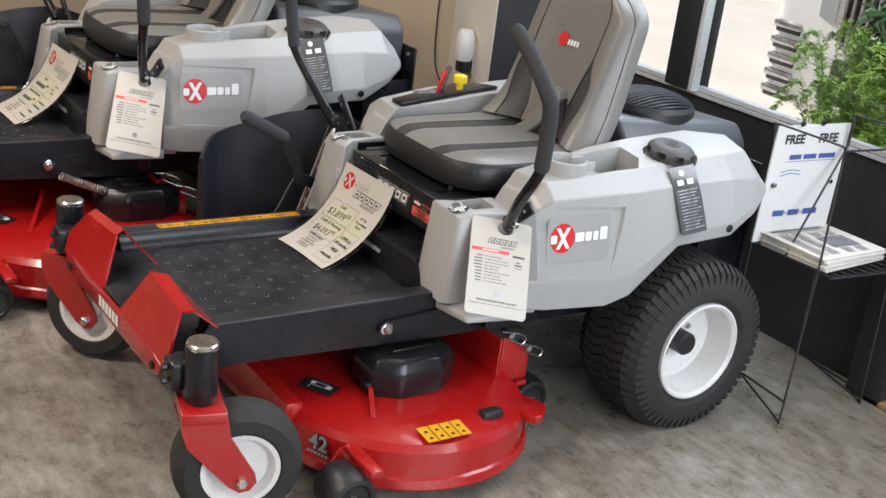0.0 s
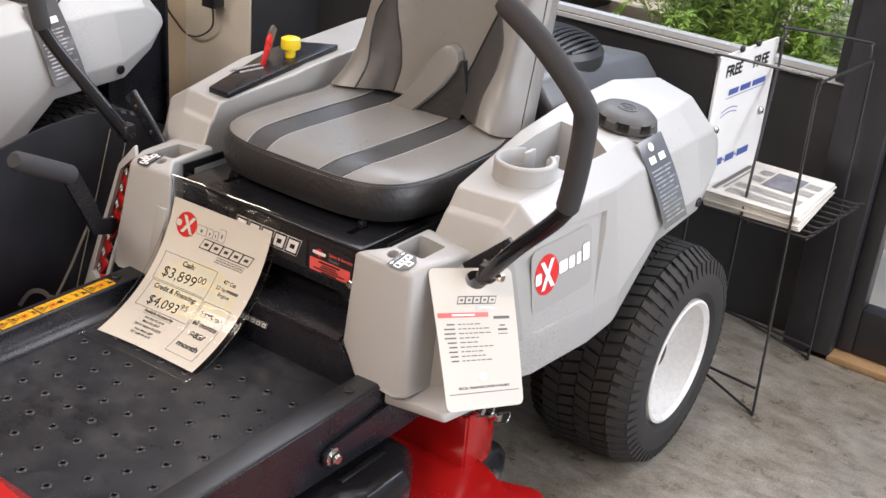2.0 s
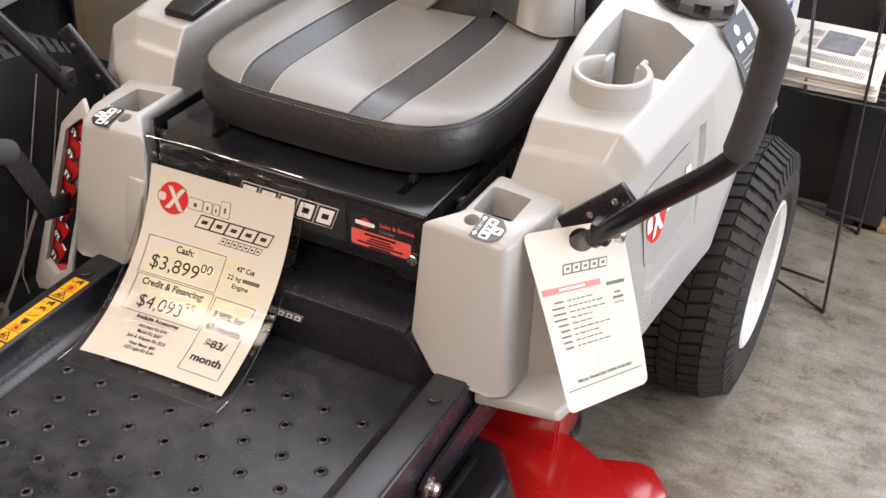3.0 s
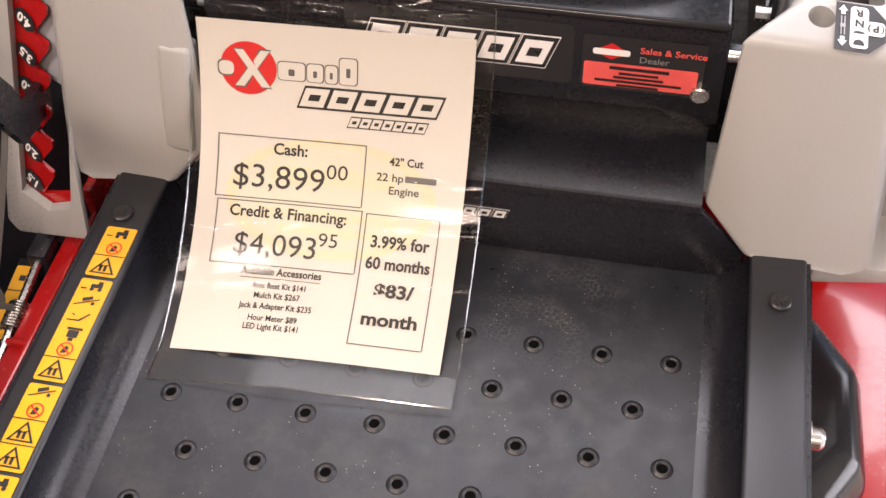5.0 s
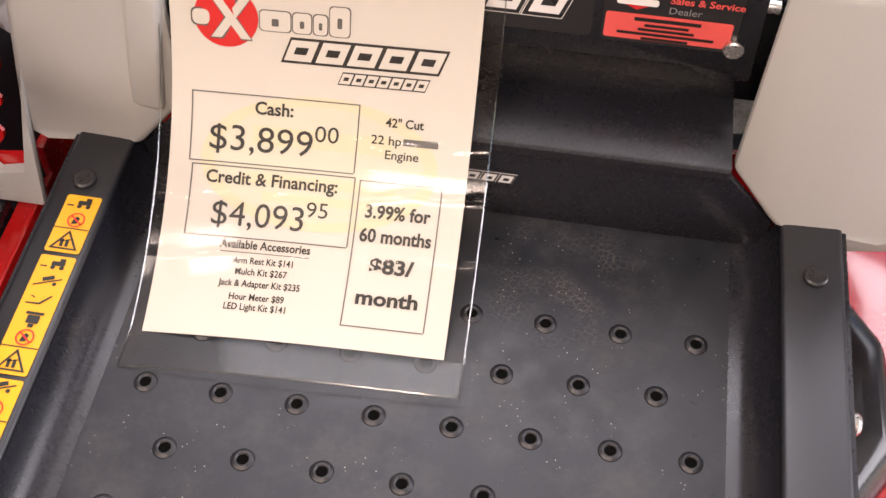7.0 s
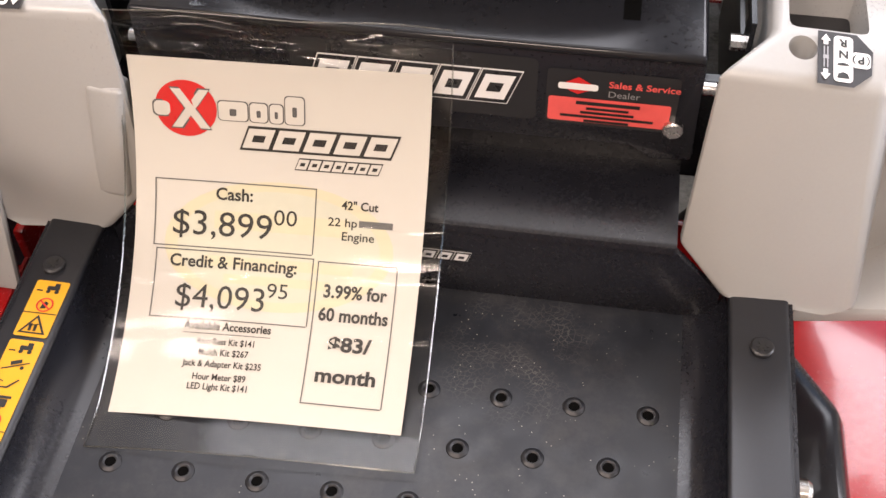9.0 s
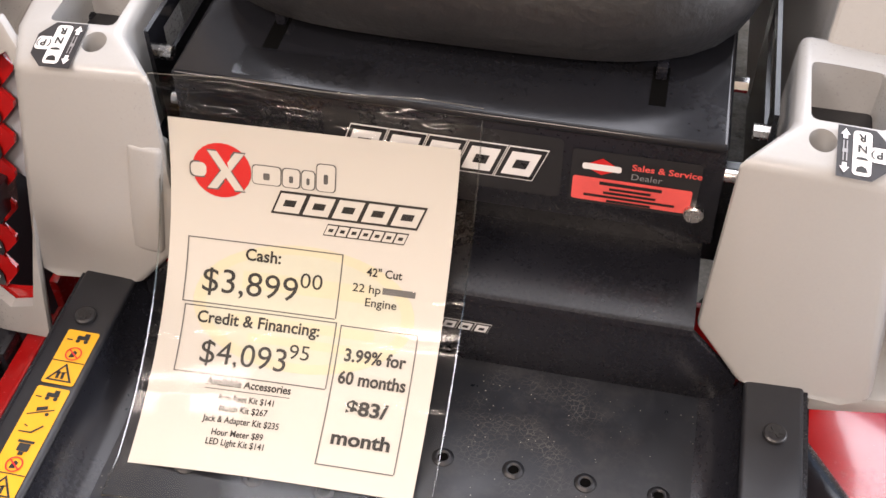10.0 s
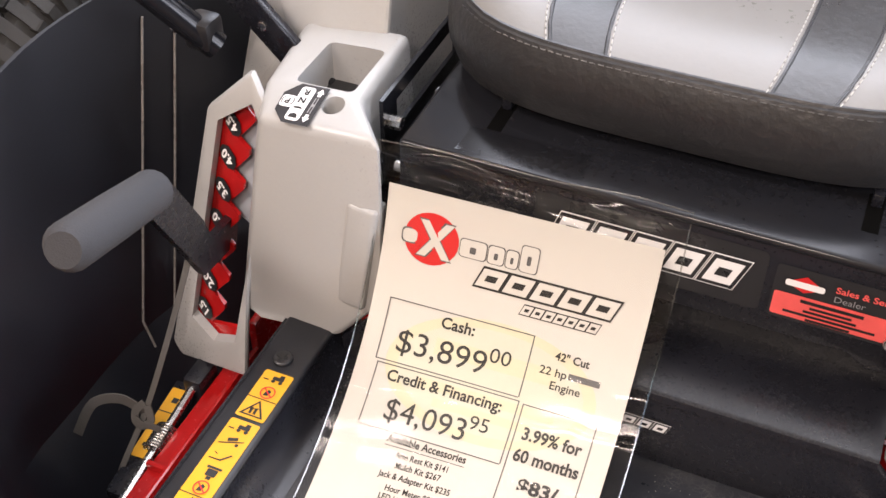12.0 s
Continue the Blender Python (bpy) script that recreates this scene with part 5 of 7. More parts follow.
    box(bm, -0.17, 0.17, 0.22, 0.52, 0.553, 0.572, 0.004)
    part("seat_pan", bm, M_BLACK, s)
    # backrest
    H0, H1 = 0.655, 1.03

    def bhalf(v):
        return 0.200 * (1 - 0.09 * v) * math.sqrt(max(0.02, 1 - (max(0, v - 0.78) / 0.235) ** 2.6)) if v > 0.78 else 0.200 * (1 - 0.09 * v)

    def back(u, v, depth=0.0):
        z = H0 + (H1 - H0) * v - 0.012 * abs(u) ** 4
        y = 0.532 + 0.088 * v + 0.012 * v * v - 0.022 * max(0.0, 1 - ((abs(u) - 0.74) / 0.30) ** 2) * (1 - 0.75 * v) - 0.018 * (1 - v) ** 4 * abs(u)
        y += 0.038 * max(0, (abs(u) - 0.84) / 0.16) ** 2 * (1 - 0.6 * v) + 0.03 * max(0, (v - 0.92) / 0.08) ** 2
        flare = max(0.0, 1 - v / 0.26) ** 2
        y -= 0.030 * flare * u * u
        return Vector((bhalf(v) * u * (1 + 0.10 * flare * abs(u)), y + depth, z))

    def between(v, ks, xs):
        for a, b, p, q in zip(ks, ks[1:], xs, xs[1:]):
            if v <= b:
                return p + (q - p) * (v - a) / (b - a)
        return xs[-1]

    def u1(v):
        return between(v, (0, 0.12, 0.36, 0.53, 1), (0.36, 0.35, 0.52, 0.635, 0.665))

    def u2(v):
        return between(v, (0, 0.12, 0.25, 0.38, 0.53, 1), (0.66, 0.66, 0.74, 0.76, 0.635, 0.665))
    nb = 22
    rows = {}
    for name, a, b, n, m in (("centre", lambda v: -u1(v), u1, 12, M_SEATG), ("stripe", u1, u2, 4, M_SEATD), ("bolster", u2, lambda v: 1.0, 8, M_SEATG)):
        for q in ((1,) if name == "centre" else (-1, 1)):
            bm = bmesh.new()
            vmax = 0.53 if name == "stripe" else 1.0
            vv = [0.53 * j / 14 for j in range(15)] + ([] if vmax < 1 else [0.53 + 0.47 * j / 10 for j in range(1, 11)])
            g = [[bm.verts.new(back(q * (a(v) + (b(v) - a(v)) * i / n), v)) for i in range(n + 1)] for v in vv]
            for j in range(len(vv) - 1):
                for i in range(n):
                    bm.faces.new((g[j][i], g[j][i + 1], g[j + 1][i + 1], g[j + 1][i]))
            bmesh.ops.remove_doubles(bm, verts=bm.verts[:], dist=1e-5)
            rows[(name, q)] = bm
    bm = bmesh.new()
    rimb = [back(-1 + 2 * i / 20, 0) for i in range(21)] + [back(1, j / nb) for j in range(1, nb + 1)] + [back(1 - 2 * i / 20, 1) for i in range(1, 21)] + [back(-1, 1 - j / nb) for j in range(1, nb)]

    def offb(g, dy):
        cz = (H0 + H1) / 2
        out = []
        for p in rimb:
            d = Vector((p.x, 0, p.z - cz)).normalized()
            out.append((p.x + d.x * g, p.y + dy, p.z + d.z * g))
        return out
    loft(bm, [offb(-0.05, 0.055), offb(-0.012, 0.028), offb(-0.004, 0.008), offb(0.001, 0.002), offb(0.006, 0.010), offb(0.006, 0.032), offb(-0.002, 0.050), offb(-0.04, 0.062)])
    bk = part("backrest", bm, M_SEATG, parent, "grey vinyl backrest")
    for (name, q), b in rows.items():
        part({"centre": "centre_panel", "stripe": "stripe", "bolster": "bolster"}[name], b, M_SEATD if name == "stripe" else M_SEATG, bk, {"centre": "light grey vinyl panel", "stripe": "charcoal stripe", "bolster": "light grey side bolster"}[name])
    for q in (-1, 1):
        bm = bmesh.new()
        tube(bm, [back(q * u1(v / 22), v / 22) + Vector((0, -0.001, 0)) for v in range(23)], 0.0016, 6)
        tube(bm, [back(q * u2(v / 22), v / 22) + Vector((0, -0.001, 0)) for v in range(17)], 0.0016, 6)
        part("seam", bm, M_SEATK, bk)
    p0, p1 = back(0, 0.50), back(0, 0.62)
    f = lambda h: plane_map(back(0, 0.60), (1, 0, 0), (p1 - p0), h + 0.004)
    part("logo_disc", map_bm(flat_poly(disc_pts(-0.022, 0, 0.0185)), f(0.0)), M_DISC, bk, "red embroidered disc")
    parts_each("logo_block", slant_pieces(0.020, -0.004, 4, 0.0085, 0.014, 0.0115, 0.0), f(0.0), M_WHITE, bk)
    # dark wedge painted for the shaded hinge gap; base tongue between cushion and backrest
    bm = bmesh.new()
    gap = [(-0.024, 0.512, 0.630), (0.086, 0.512, 0.634), (0.094, 0.528, 0.668), (0.084, 0.532, 0.705), (0.070, 0.538, 0.745), (0.040, 0.530, 0.705)]
    loft(bm, [gap, [(x, y + 0.03, z) for x, y, z in gap]])
    part("hinge_gap", bm, M_SEATK, s, "dark wedge for the shaded gap beside the tongue")
    bm = bmesh.new()
    tongue = [(-0.078, 0.500, 0.630), (-0.022, 0.505, 0.626), (0.012, 0.512, 0.660), (0.042, 0.520, 0.694), (0.060, 0.526, 0.725), (0.065, 0.530, 0.746), (0.058, 0.533, 0.761), (0.044, 0.535, 0.769), (0.028, 0.534, 0.766), (0.012, 0.531, 0.751), (-0.004, 0.526, 0.725), (-0.022, 0.518, 0.688), (-0.046, 0.508, 0.654)]
    loft(bm, [[(-0.004 + (x + 0.004) * 0.90, y - 0.004, 0.69 + (z - 0.69) * 0.92) for x, y, z in tongue], tongue, [(x, y + 0.02, z) for x, y, z in tongue]])
    part("tongue", bm, M_SEATG, s, "grey vinyl tongue")


def engine(parent):
    bm = bmesh.new()
    loft(bm, [[(-0.235, 0.64, 0.50), (0.215, 0.64, 0.50), (0.215, 0.64, 0.66), (0.17, 0.64, 0.715), (-0.19, 0.64, 0.715), (-0.235, 0.64, 0.66)],
              [(-0.245, 0.95, 0.50), (0.225, 0.95, 0.50), (0.225, 0.95, 0.655), (0.18, 0.95, 0.705), (-0.20, 0.95, 0.705), (-0.245, 0.95, 0.655)],
              [(-0.235, 1.08, 0.52), (0.225, 1.08, 0.52), (0.225, 1.08, 0.645), (0.185, 1.08, 0.690), (-0.19, 1.06, 0.675), (-0.235, 1.06, 0.635)]])
    bevel_all(bm, 0.014, 3, 18)
    e = part("engine_cover", bm, M_ENGINE, parent, "dark grey engine cover")
    cx, cy, r = 0.050, 0.842, 0.126
    bm = bmesh.new()
    lathe(bm, [(r + 0.012, 0.690), (r + 0.010, 0.722), (r, 0.734), (r - 0.01, 0.728), (r - 0.012, 0.712), (0, 0.712)], (cx, cy, 0), "z", 40)
    g = part("fan_grille", bm, M_BPLASTIC, e, "black slatted fan grille")
    for i in range(-8, 9):
        x = i * 0.0136
        hw = math.sqrt(max(0.0, (r - 0.004) ** 2 - x * x))
        pts = []
        for k in range(9):
            y = -hw + 2 * hw * k / 8
            d = math.hypot(x, y) / r
            pts.append((cx + x + 0.012 * (1 - (y / max(hw, 1e-4)) ** 2), cy + y, 0.732 + 0.030 * (1 - d * d)))
        bm = bmesh.new()
        tube(bm, pts, 0.0042, 5)
        part("slat", bm, M_BPLASTIC, g)
    bm = bmesh.new()
    box(bm, -0.20, 0.20, 0.60, 1.02, 0.30, 0.50, 0.02)
    part("engine_block", bm, M_BLACK, parent)
    bm = bmesh.new()
    tube(bm, [(0.235, 0.86, 0.52), (0.27, 0.90, 0.50), (0.27, 0.99, 0.50)], 0.030, 16)
    part("muffler", bm, M_BLACK, parent)
    bm = bmesh.new()
    box(bm, -0.27, 0.285, 1.085, 1.094, 0.25, 0.605, 0.003)
    box(bm, -0.27, -0.262, 0.92, 1.09, 0.28, 0.50, 0.003)
    box(bm, 0.262, 0.27, 0.92, 1.09, 0.28, 0.50, 0.003)
    rg = part("rear_guard", bm, M_BLACK, parent, "black steel rear guard plate")
    for x, z in ((0.25, 0.58), (0.25, 0.42), (0.10, 0.58), (0.10, 0.42)):
        screw(rg, "guard_bolt", (x, 1.0848, z), "y", 0.007, -0.006, M_STEEL, 6)


def front_bumper(parent):
    t = 0.006
    bm = bmesh.new()
    prism(bm, [(-0.300, 0.276), (-0.268, 0.262), (0.268, 0.262), (0.300, 0.276), (0.318, 0.302), (0.255, 0.312), (0.105, 0.314), (-0.105, 0.314), (-0.255, 0.312), (-0.318, 0.302)], "y", -0.606, -0.600)
    bevel_all(bm, 0.0015)
    b = part("front_bumper", bm, M_RED, parent, "red folded steel bumper")
    bm = bmesh.new()
    pts = [(0.335, -0.602, 0.238), (0.335, -0.602, 0.31), (0.352, -0.55, 0.31), (0.352, -0.55, 0.238)]
    for s in (-1, 1):
        # wing: outer face leaning back, top fold running back and down
        face = [(0.055, -0.604, 0.309), (0.110, -0.556, 0.418), (0.293, -0.562, 0.406), (0.330, -0.594, 0.350), (0.335, -0.604, 0.298)]
        bm = bmesh.new()
        loft(bm, [mirror(face, s), mirror([(x, y + t, z - 0.002) for x, y, z in face], s)])
        for top in ([(0.110, -0.556, 0.418), (0.293, -0.562, 0.406), (0.310, -0.537, 0.410), (0.138, -0.528, 0.419)], [(0.138, -0.528, 0.419), (0.310, -0.537, 0.410), (0.313, -0.487, 0.369), (0.034, -0.484, 0.369)]):
            loft(bm, [mirror(top, s), mirror([(x, y - 0.001, z - 0.004) for x, y, z in top], s)])
        w = part("wing", bm, M_RED, b)
        screw(b, "bumper_bolt", (s * 0.272, -0.6065, 0.284), "y", 0.009, -0.006, M_BLACK, 6)
    f = lambda h: plane_map((0.0, -0.6065, 0.287), (1, 0, 0), (0, 0, 1), h)
    parts_each("light_block", slant_pieces(0.0, 0, 6, 0.017, 0.026, 0.022, 0.0), f(0.001), M_WHITE, b)
    return b


def floor_pan(parent):
    bm = bmesh.new()
    box(bm, -0.2445, 0.2445, -0.50, 0.056, 0.320, 0.327)
    p = part("floor_pan", bm, M_PLATE, parent, "black dusty steel floor pan with drain holes")
    bm = bmesh.new()
    prism(bm, [(-0.598, 0.318), (-0.50, 0.3265), (-0.50, 0.318), (-0.598, 0.306)], "x", -0.30, 0.30)
    part("front_lip", bm, M_PLATE, p)
    ring = bmesh.new()
    lathe(ring, [(0.0086, 0.00003), (0.0076, 0.0003), (0.0062, 0.0016), (0.0052, 0.0021), (0.0046, 0.0017), (0.0041, 0.0003)], (0, 0, 0), "z", 14)
    me = bpy.data.meshes.new("drain_hole")
    ring.to_mesh(me)
    ring.free()
    me.polygons.foreach_set("use_smooth", [True] * len(me.polygons))
    me.materials.append(M_RAIL)
    # Black discs stand for the shade inside the holes; the pan is not pierced.
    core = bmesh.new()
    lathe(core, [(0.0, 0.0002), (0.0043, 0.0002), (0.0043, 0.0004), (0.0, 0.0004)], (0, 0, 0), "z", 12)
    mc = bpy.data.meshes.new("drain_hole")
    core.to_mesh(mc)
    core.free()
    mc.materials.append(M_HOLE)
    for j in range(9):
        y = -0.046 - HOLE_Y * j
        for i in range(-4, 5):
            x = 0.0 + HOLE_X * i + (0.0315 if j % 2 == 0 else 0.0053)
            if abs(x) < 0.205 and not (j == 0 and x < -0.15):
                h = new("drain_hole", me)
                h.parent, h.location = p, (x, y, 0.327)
                k = new("hole_shade", mc)
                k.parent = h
    for s in (-1, 1):
        bm = bmesh.new()
        prism(bm, [(s * 0.2480, 0.300), (s * 0.2935, 0.300), (s * 0.2935, 0.366), (s * 0.2480, 0.366)], "y", -0.50, 0.10)
        bevel_all(bm, 0.004, 3)
        r = part("frame_rail", bm, M_RAIL, parent, "black painted steel side rail")
        bm = bmesh.new()
        prism(bm, [(-0.52, 0.262), (-0.44, 0.268), (0.10, 0.250), (0.70, 0.250), (0.70, 0.34), (0.08, 0.345), (0.08, 0.362), (-0.50, 0.362), (-0.52, 0.34)], "x", s * 0.2910, s * 0.2965)
        part("side_plate", bm, M_BLACK, r)
        bm = bmesh.new()
        prism(bm, [(s * (0.219 + 0.0285 * math.sin(k * 0.2618)), 0.3625 - 0.0350 * math.cos(k * 0.2618)) for k in range(7)] + [(s * 0.2475, 0.3265)], "y", -0.50, 0.055)
        part("inner_fillet", bm, M_BLACK, r)
        b = screw(r, "rail_bolt", (s * 0.272, -0.001, 0.3655), "z", 0.0088, 0.0045, M_BPLASTIC, 20)
        # Raised black bars paint the shade of the star recess.
        bm = bmesh.new()
        for k in range(3):
            a = math.pi * k / 3
            c, q = 0.005 * math.cos(a), 0.005 * math.sin(a)
            g = bmesh.ops.create_cube(bm, size=1.0, matrix=Matrix.Rotation(a, 4, "Z") @ Matrix.Diagonal((0.010, 0.0022, 0.0006 + 0.0002 * k, 1)))
        bm.transform(Matrix.Translation((s * 0.272, -0.001, 0.3701)))
        part("star_recess", bm, M_INK, b)
        # Black discs paint the dark inside of punched holes on the solid plate.
        for y, z in ((-0.40, 0.31), (-0.36, 0.325), (-0.345, 0.308), (-0.33, 0.30), (-0.10, 0.335), (-0.07, 0.335)):
            bm = bmesh.new()
            lathe(bm, [(0.0038, s * 0.2963), (0.0038, s * 0.2972), (0.0, s * 0.2972)], (0, y, z), "x", 10)
            part("punched_hole", bm, M_INK, r)
        # lift link with its bright bolt
        bm = bmesh.new()
        ax, bx = (-0.076, 0.298), (0.175, 0.318)
        prism(bm, [(ax[0] - 0.018, ax[1] - 0.010), (ax[0], ax[1] - 0.018), (bx[0], bx[1] - 0.020), (bx[0] + 0.02, bx[1]), (bx[0], bx[1] + 0.016), (ax[0], ax[1] + 0.018), (ax[0] - 0.018, ax[1] + 0.010)], "x", s * 0.2995, s * 0.3055)
        lk = part("lift_link", bm, M_BLACK, parent, "black lift link")
        bm = bmesh.new()
        lathe(bm, [(0.0, s * 0.3195), (0.007, s * 0.3195), (0.010, s * 0.316), (0.010, s * 0.309), (0.015, s * 0.308), (0.015, s * 0.3045)], (0, -0.076, 0.298), "x", 16)
        part("link_bolt", bm, M_STEEL, lk, "bright zinc bolt")
        bm = bmesh.new()
        box(bm, s * 0.325, s * 0.375, 0.150, 0.19, 0.290, 0.345, 0.006)
        part("pivot", bm, M_BLACK, lk)
        for y0, z0 in ((0.226, 0.268), (0.284, 0.226)):
            bm = bmesh.new()
            x = s * 0.376
            tube(bm, [(x - s * 0.03, y0, z0), (x + s * 0.008, y0, z0)], 0.0075, 12)
            run = [(x, y0 - 0.025, z0 + 0.010), (x, y0, z0 + 0.006), (x, y0 + 0.030, z0 - 0.004), (x, y0 + 0.048, z0 - 0.016), (x, y0 + 0.040, z0 - 0.030), (x, y0 + 0.020, z0 - 0.022), (x, y0 - 0.01, z0 - 0.008)]
            tube(bm, curve_pts(run, 4), 0.0016, 6)
            part("hairpin_clip", bm, M_STEEL, lk, "bright wire hairpin clip")
    # caster cross tubes
    bm = bmesh.new()
    box(bm, -0.40, 0.40, -0.590, -0.535, 0.245, 0.300, 0.006)
    cb = part("cross_beam", bm, M_BLACK, parent, "black steel front beam")
    for s in (-1, 1):
        bm = bmesh.new()
        box(bm, s * 0.345, s * 0.40, -0.615, -0.52, 0.285, 0.345, 0.006)
        part("caster_bracket", bm, M_BLACK, cb)
        for z in (0.30, 0.33):
            for y in (-0.617, -0.600):
                screw(cb, "bracket_bolt", (s * 0.372, y, z), "y", 0.007, -0.01, M_BLACK)
    # yellow picture decals along the right rail
    r = [o for o in parent.children if o.name.startswith("frame_rail")][0]
    y = -0.016
    for rows in (("mower no", "tri"), ("mower tilt wedge machine no", "tri"), ("tilt no", "tri", "tri"), ("mower machine no", "tri"), ("tilt no", "tri", "tri")):
        heights = [0.0155 * len(w.split()) if w != "tri" else 0.0215 for w in rows]
        ln = sum(heights)
        at = lambda h: plane_map((-0.266, y, 0.3665), (1, 0, 0), (0, 1, 0), h)
        d = part("picture_decal", map_bm(flat_poly(rect_pts(0, -ln / 2, 0.0265, ln, 0.002)), at(0.0004)), M_YELLOW, r, "yellow picture warning decal")
        bm, red, cy = bmesh.new(), bmesh.new(), 0.0
        face = lambda m, pts: m.faces.new([m.verts.new((p[0], p[1], 0)) for p in pts])
        for w, h in zip(rows, heights):
            if cy < 0:
                face(bm, rect_pts(0, cy, 0.0262, 0.0009))
            for k, kind in enumerate(w.split()):
                c = cy - h * (k + 0.5) / len(w.split())
                if kind == "tri":
                    outer, inner = [(-0.0108, -0.0082), (0.0108, -0.0082), (0, 0.0092)], [(-0.0080, -0.0068), (0.0080, -0.0068), (0, 0.0062)]
                    for i in range(3):
                        j = (i + 1) % 3
                        face(bm, [(p[0], c + p[1]) for p in (outer[i], outer[j], inner[j], inner[i])])
                    for q in (-0.0028, 0.0012):
                        face(bm, [(q + a, c + b) for a, b in ((-0.0008, -0.0058), (0.0016, -0.0058), (0.0012, 0.0012), (-0.0012, 0.0004))])
                    face(bm, [(-0.0042, c - 0.0016), (0.0040, c + 0.0004), (0.0040, c + 0.0012), (-0.0042, c - 0.0006)])
                elif kind == "mower":
                    face(bm, rect_pts(0.002, c + 0.0008, 0.0100, 0.0038, 0.001))
                    face(bm, rect_pts(0.0045, c + 0.0040, 0.0042, 0.0028))
                    for q in (-0.0012, 0.0055):
                        face(bm, disc_pts(q, c - 0.0026, 0.0018, n=10))
                    face(bm, rect_pts(-0.0080, c - 0.0022, 0.0050, 0.0012))
                elif kind == "tilt":
                    face(bm, [(-0.0100, c - 0.0040), (0.0095, c + 0.0030), (0.0095, c + 0.0042), (-0.0100, c - 0.0028)])
                    face(bm, [(-0.004, c + 0.0002), (0.004, c + 0.0032), (0.003, c + 0.0062), (-0.005, c + 0.0034)])
                    face(bm, disc_pts(0.0052, c - 0.0012, 0.0016, n=10))
                elif kind == "wedge":
                    face(bm, [(-0.0095, c - 0.0036), (0.0010, c - 0.0036), (0.0080, c + 0.0040), (0.0066, c + 0.0046), (0.0, c - 0.0022), (-0.0095, c - 0.0026)])
                    face(bm, [(-0.008, c + 0.0030), (-0.0042, c + 0.0012), (-0.0042, c + 0.0022), (-0.0068, c + 0.0034)])
                elif kind == "machine":
                    face(bm, rect_pts(0.001, c - 0.0006, 0.0090, 0.0068, 0.001))
                    face(bm, rect_pts(0.001, c + 0.0044, 0.0130, 0.0022))
                    face(bm, rect_pts(0.001, c - 0.0058, 0.0040, 0.0030))
                else:
                    ring_o, ring_i = disc_pts(0.001, c, 0.0066, n=20), disc_pts(0.001, c, 0.0055, n=20)
                    for i in range(20):
                        j = (i + 1) % 20
                        face(red, [ring_o[i], ring_o[j], ring_i[j], ring_i[i]])
                    face(red, [(-0.0042, c + 0.0034), (-0.0034, c + 0.0042), (0.0062, c - 0.0034), (0.0054, c - 0.0042)])
                    face(bm, [(-0.0020, c - 0.0036), (0.0022, c - 0.0030), (0.0034, c + 0.0020), (0.0006, c + 0.0036), (-0.0012, c + 0.0008)])
            cy -= h
        part("decal_print", map_bm(bm, at(0.0009)), M_INK, d)
        if red.faces:
            part("prohibition_ring", map_bm(red, at(0.0013)), M_DISC, d, "red crossed ring")
        else:
            red.free()
        y -= ln + 0.0035


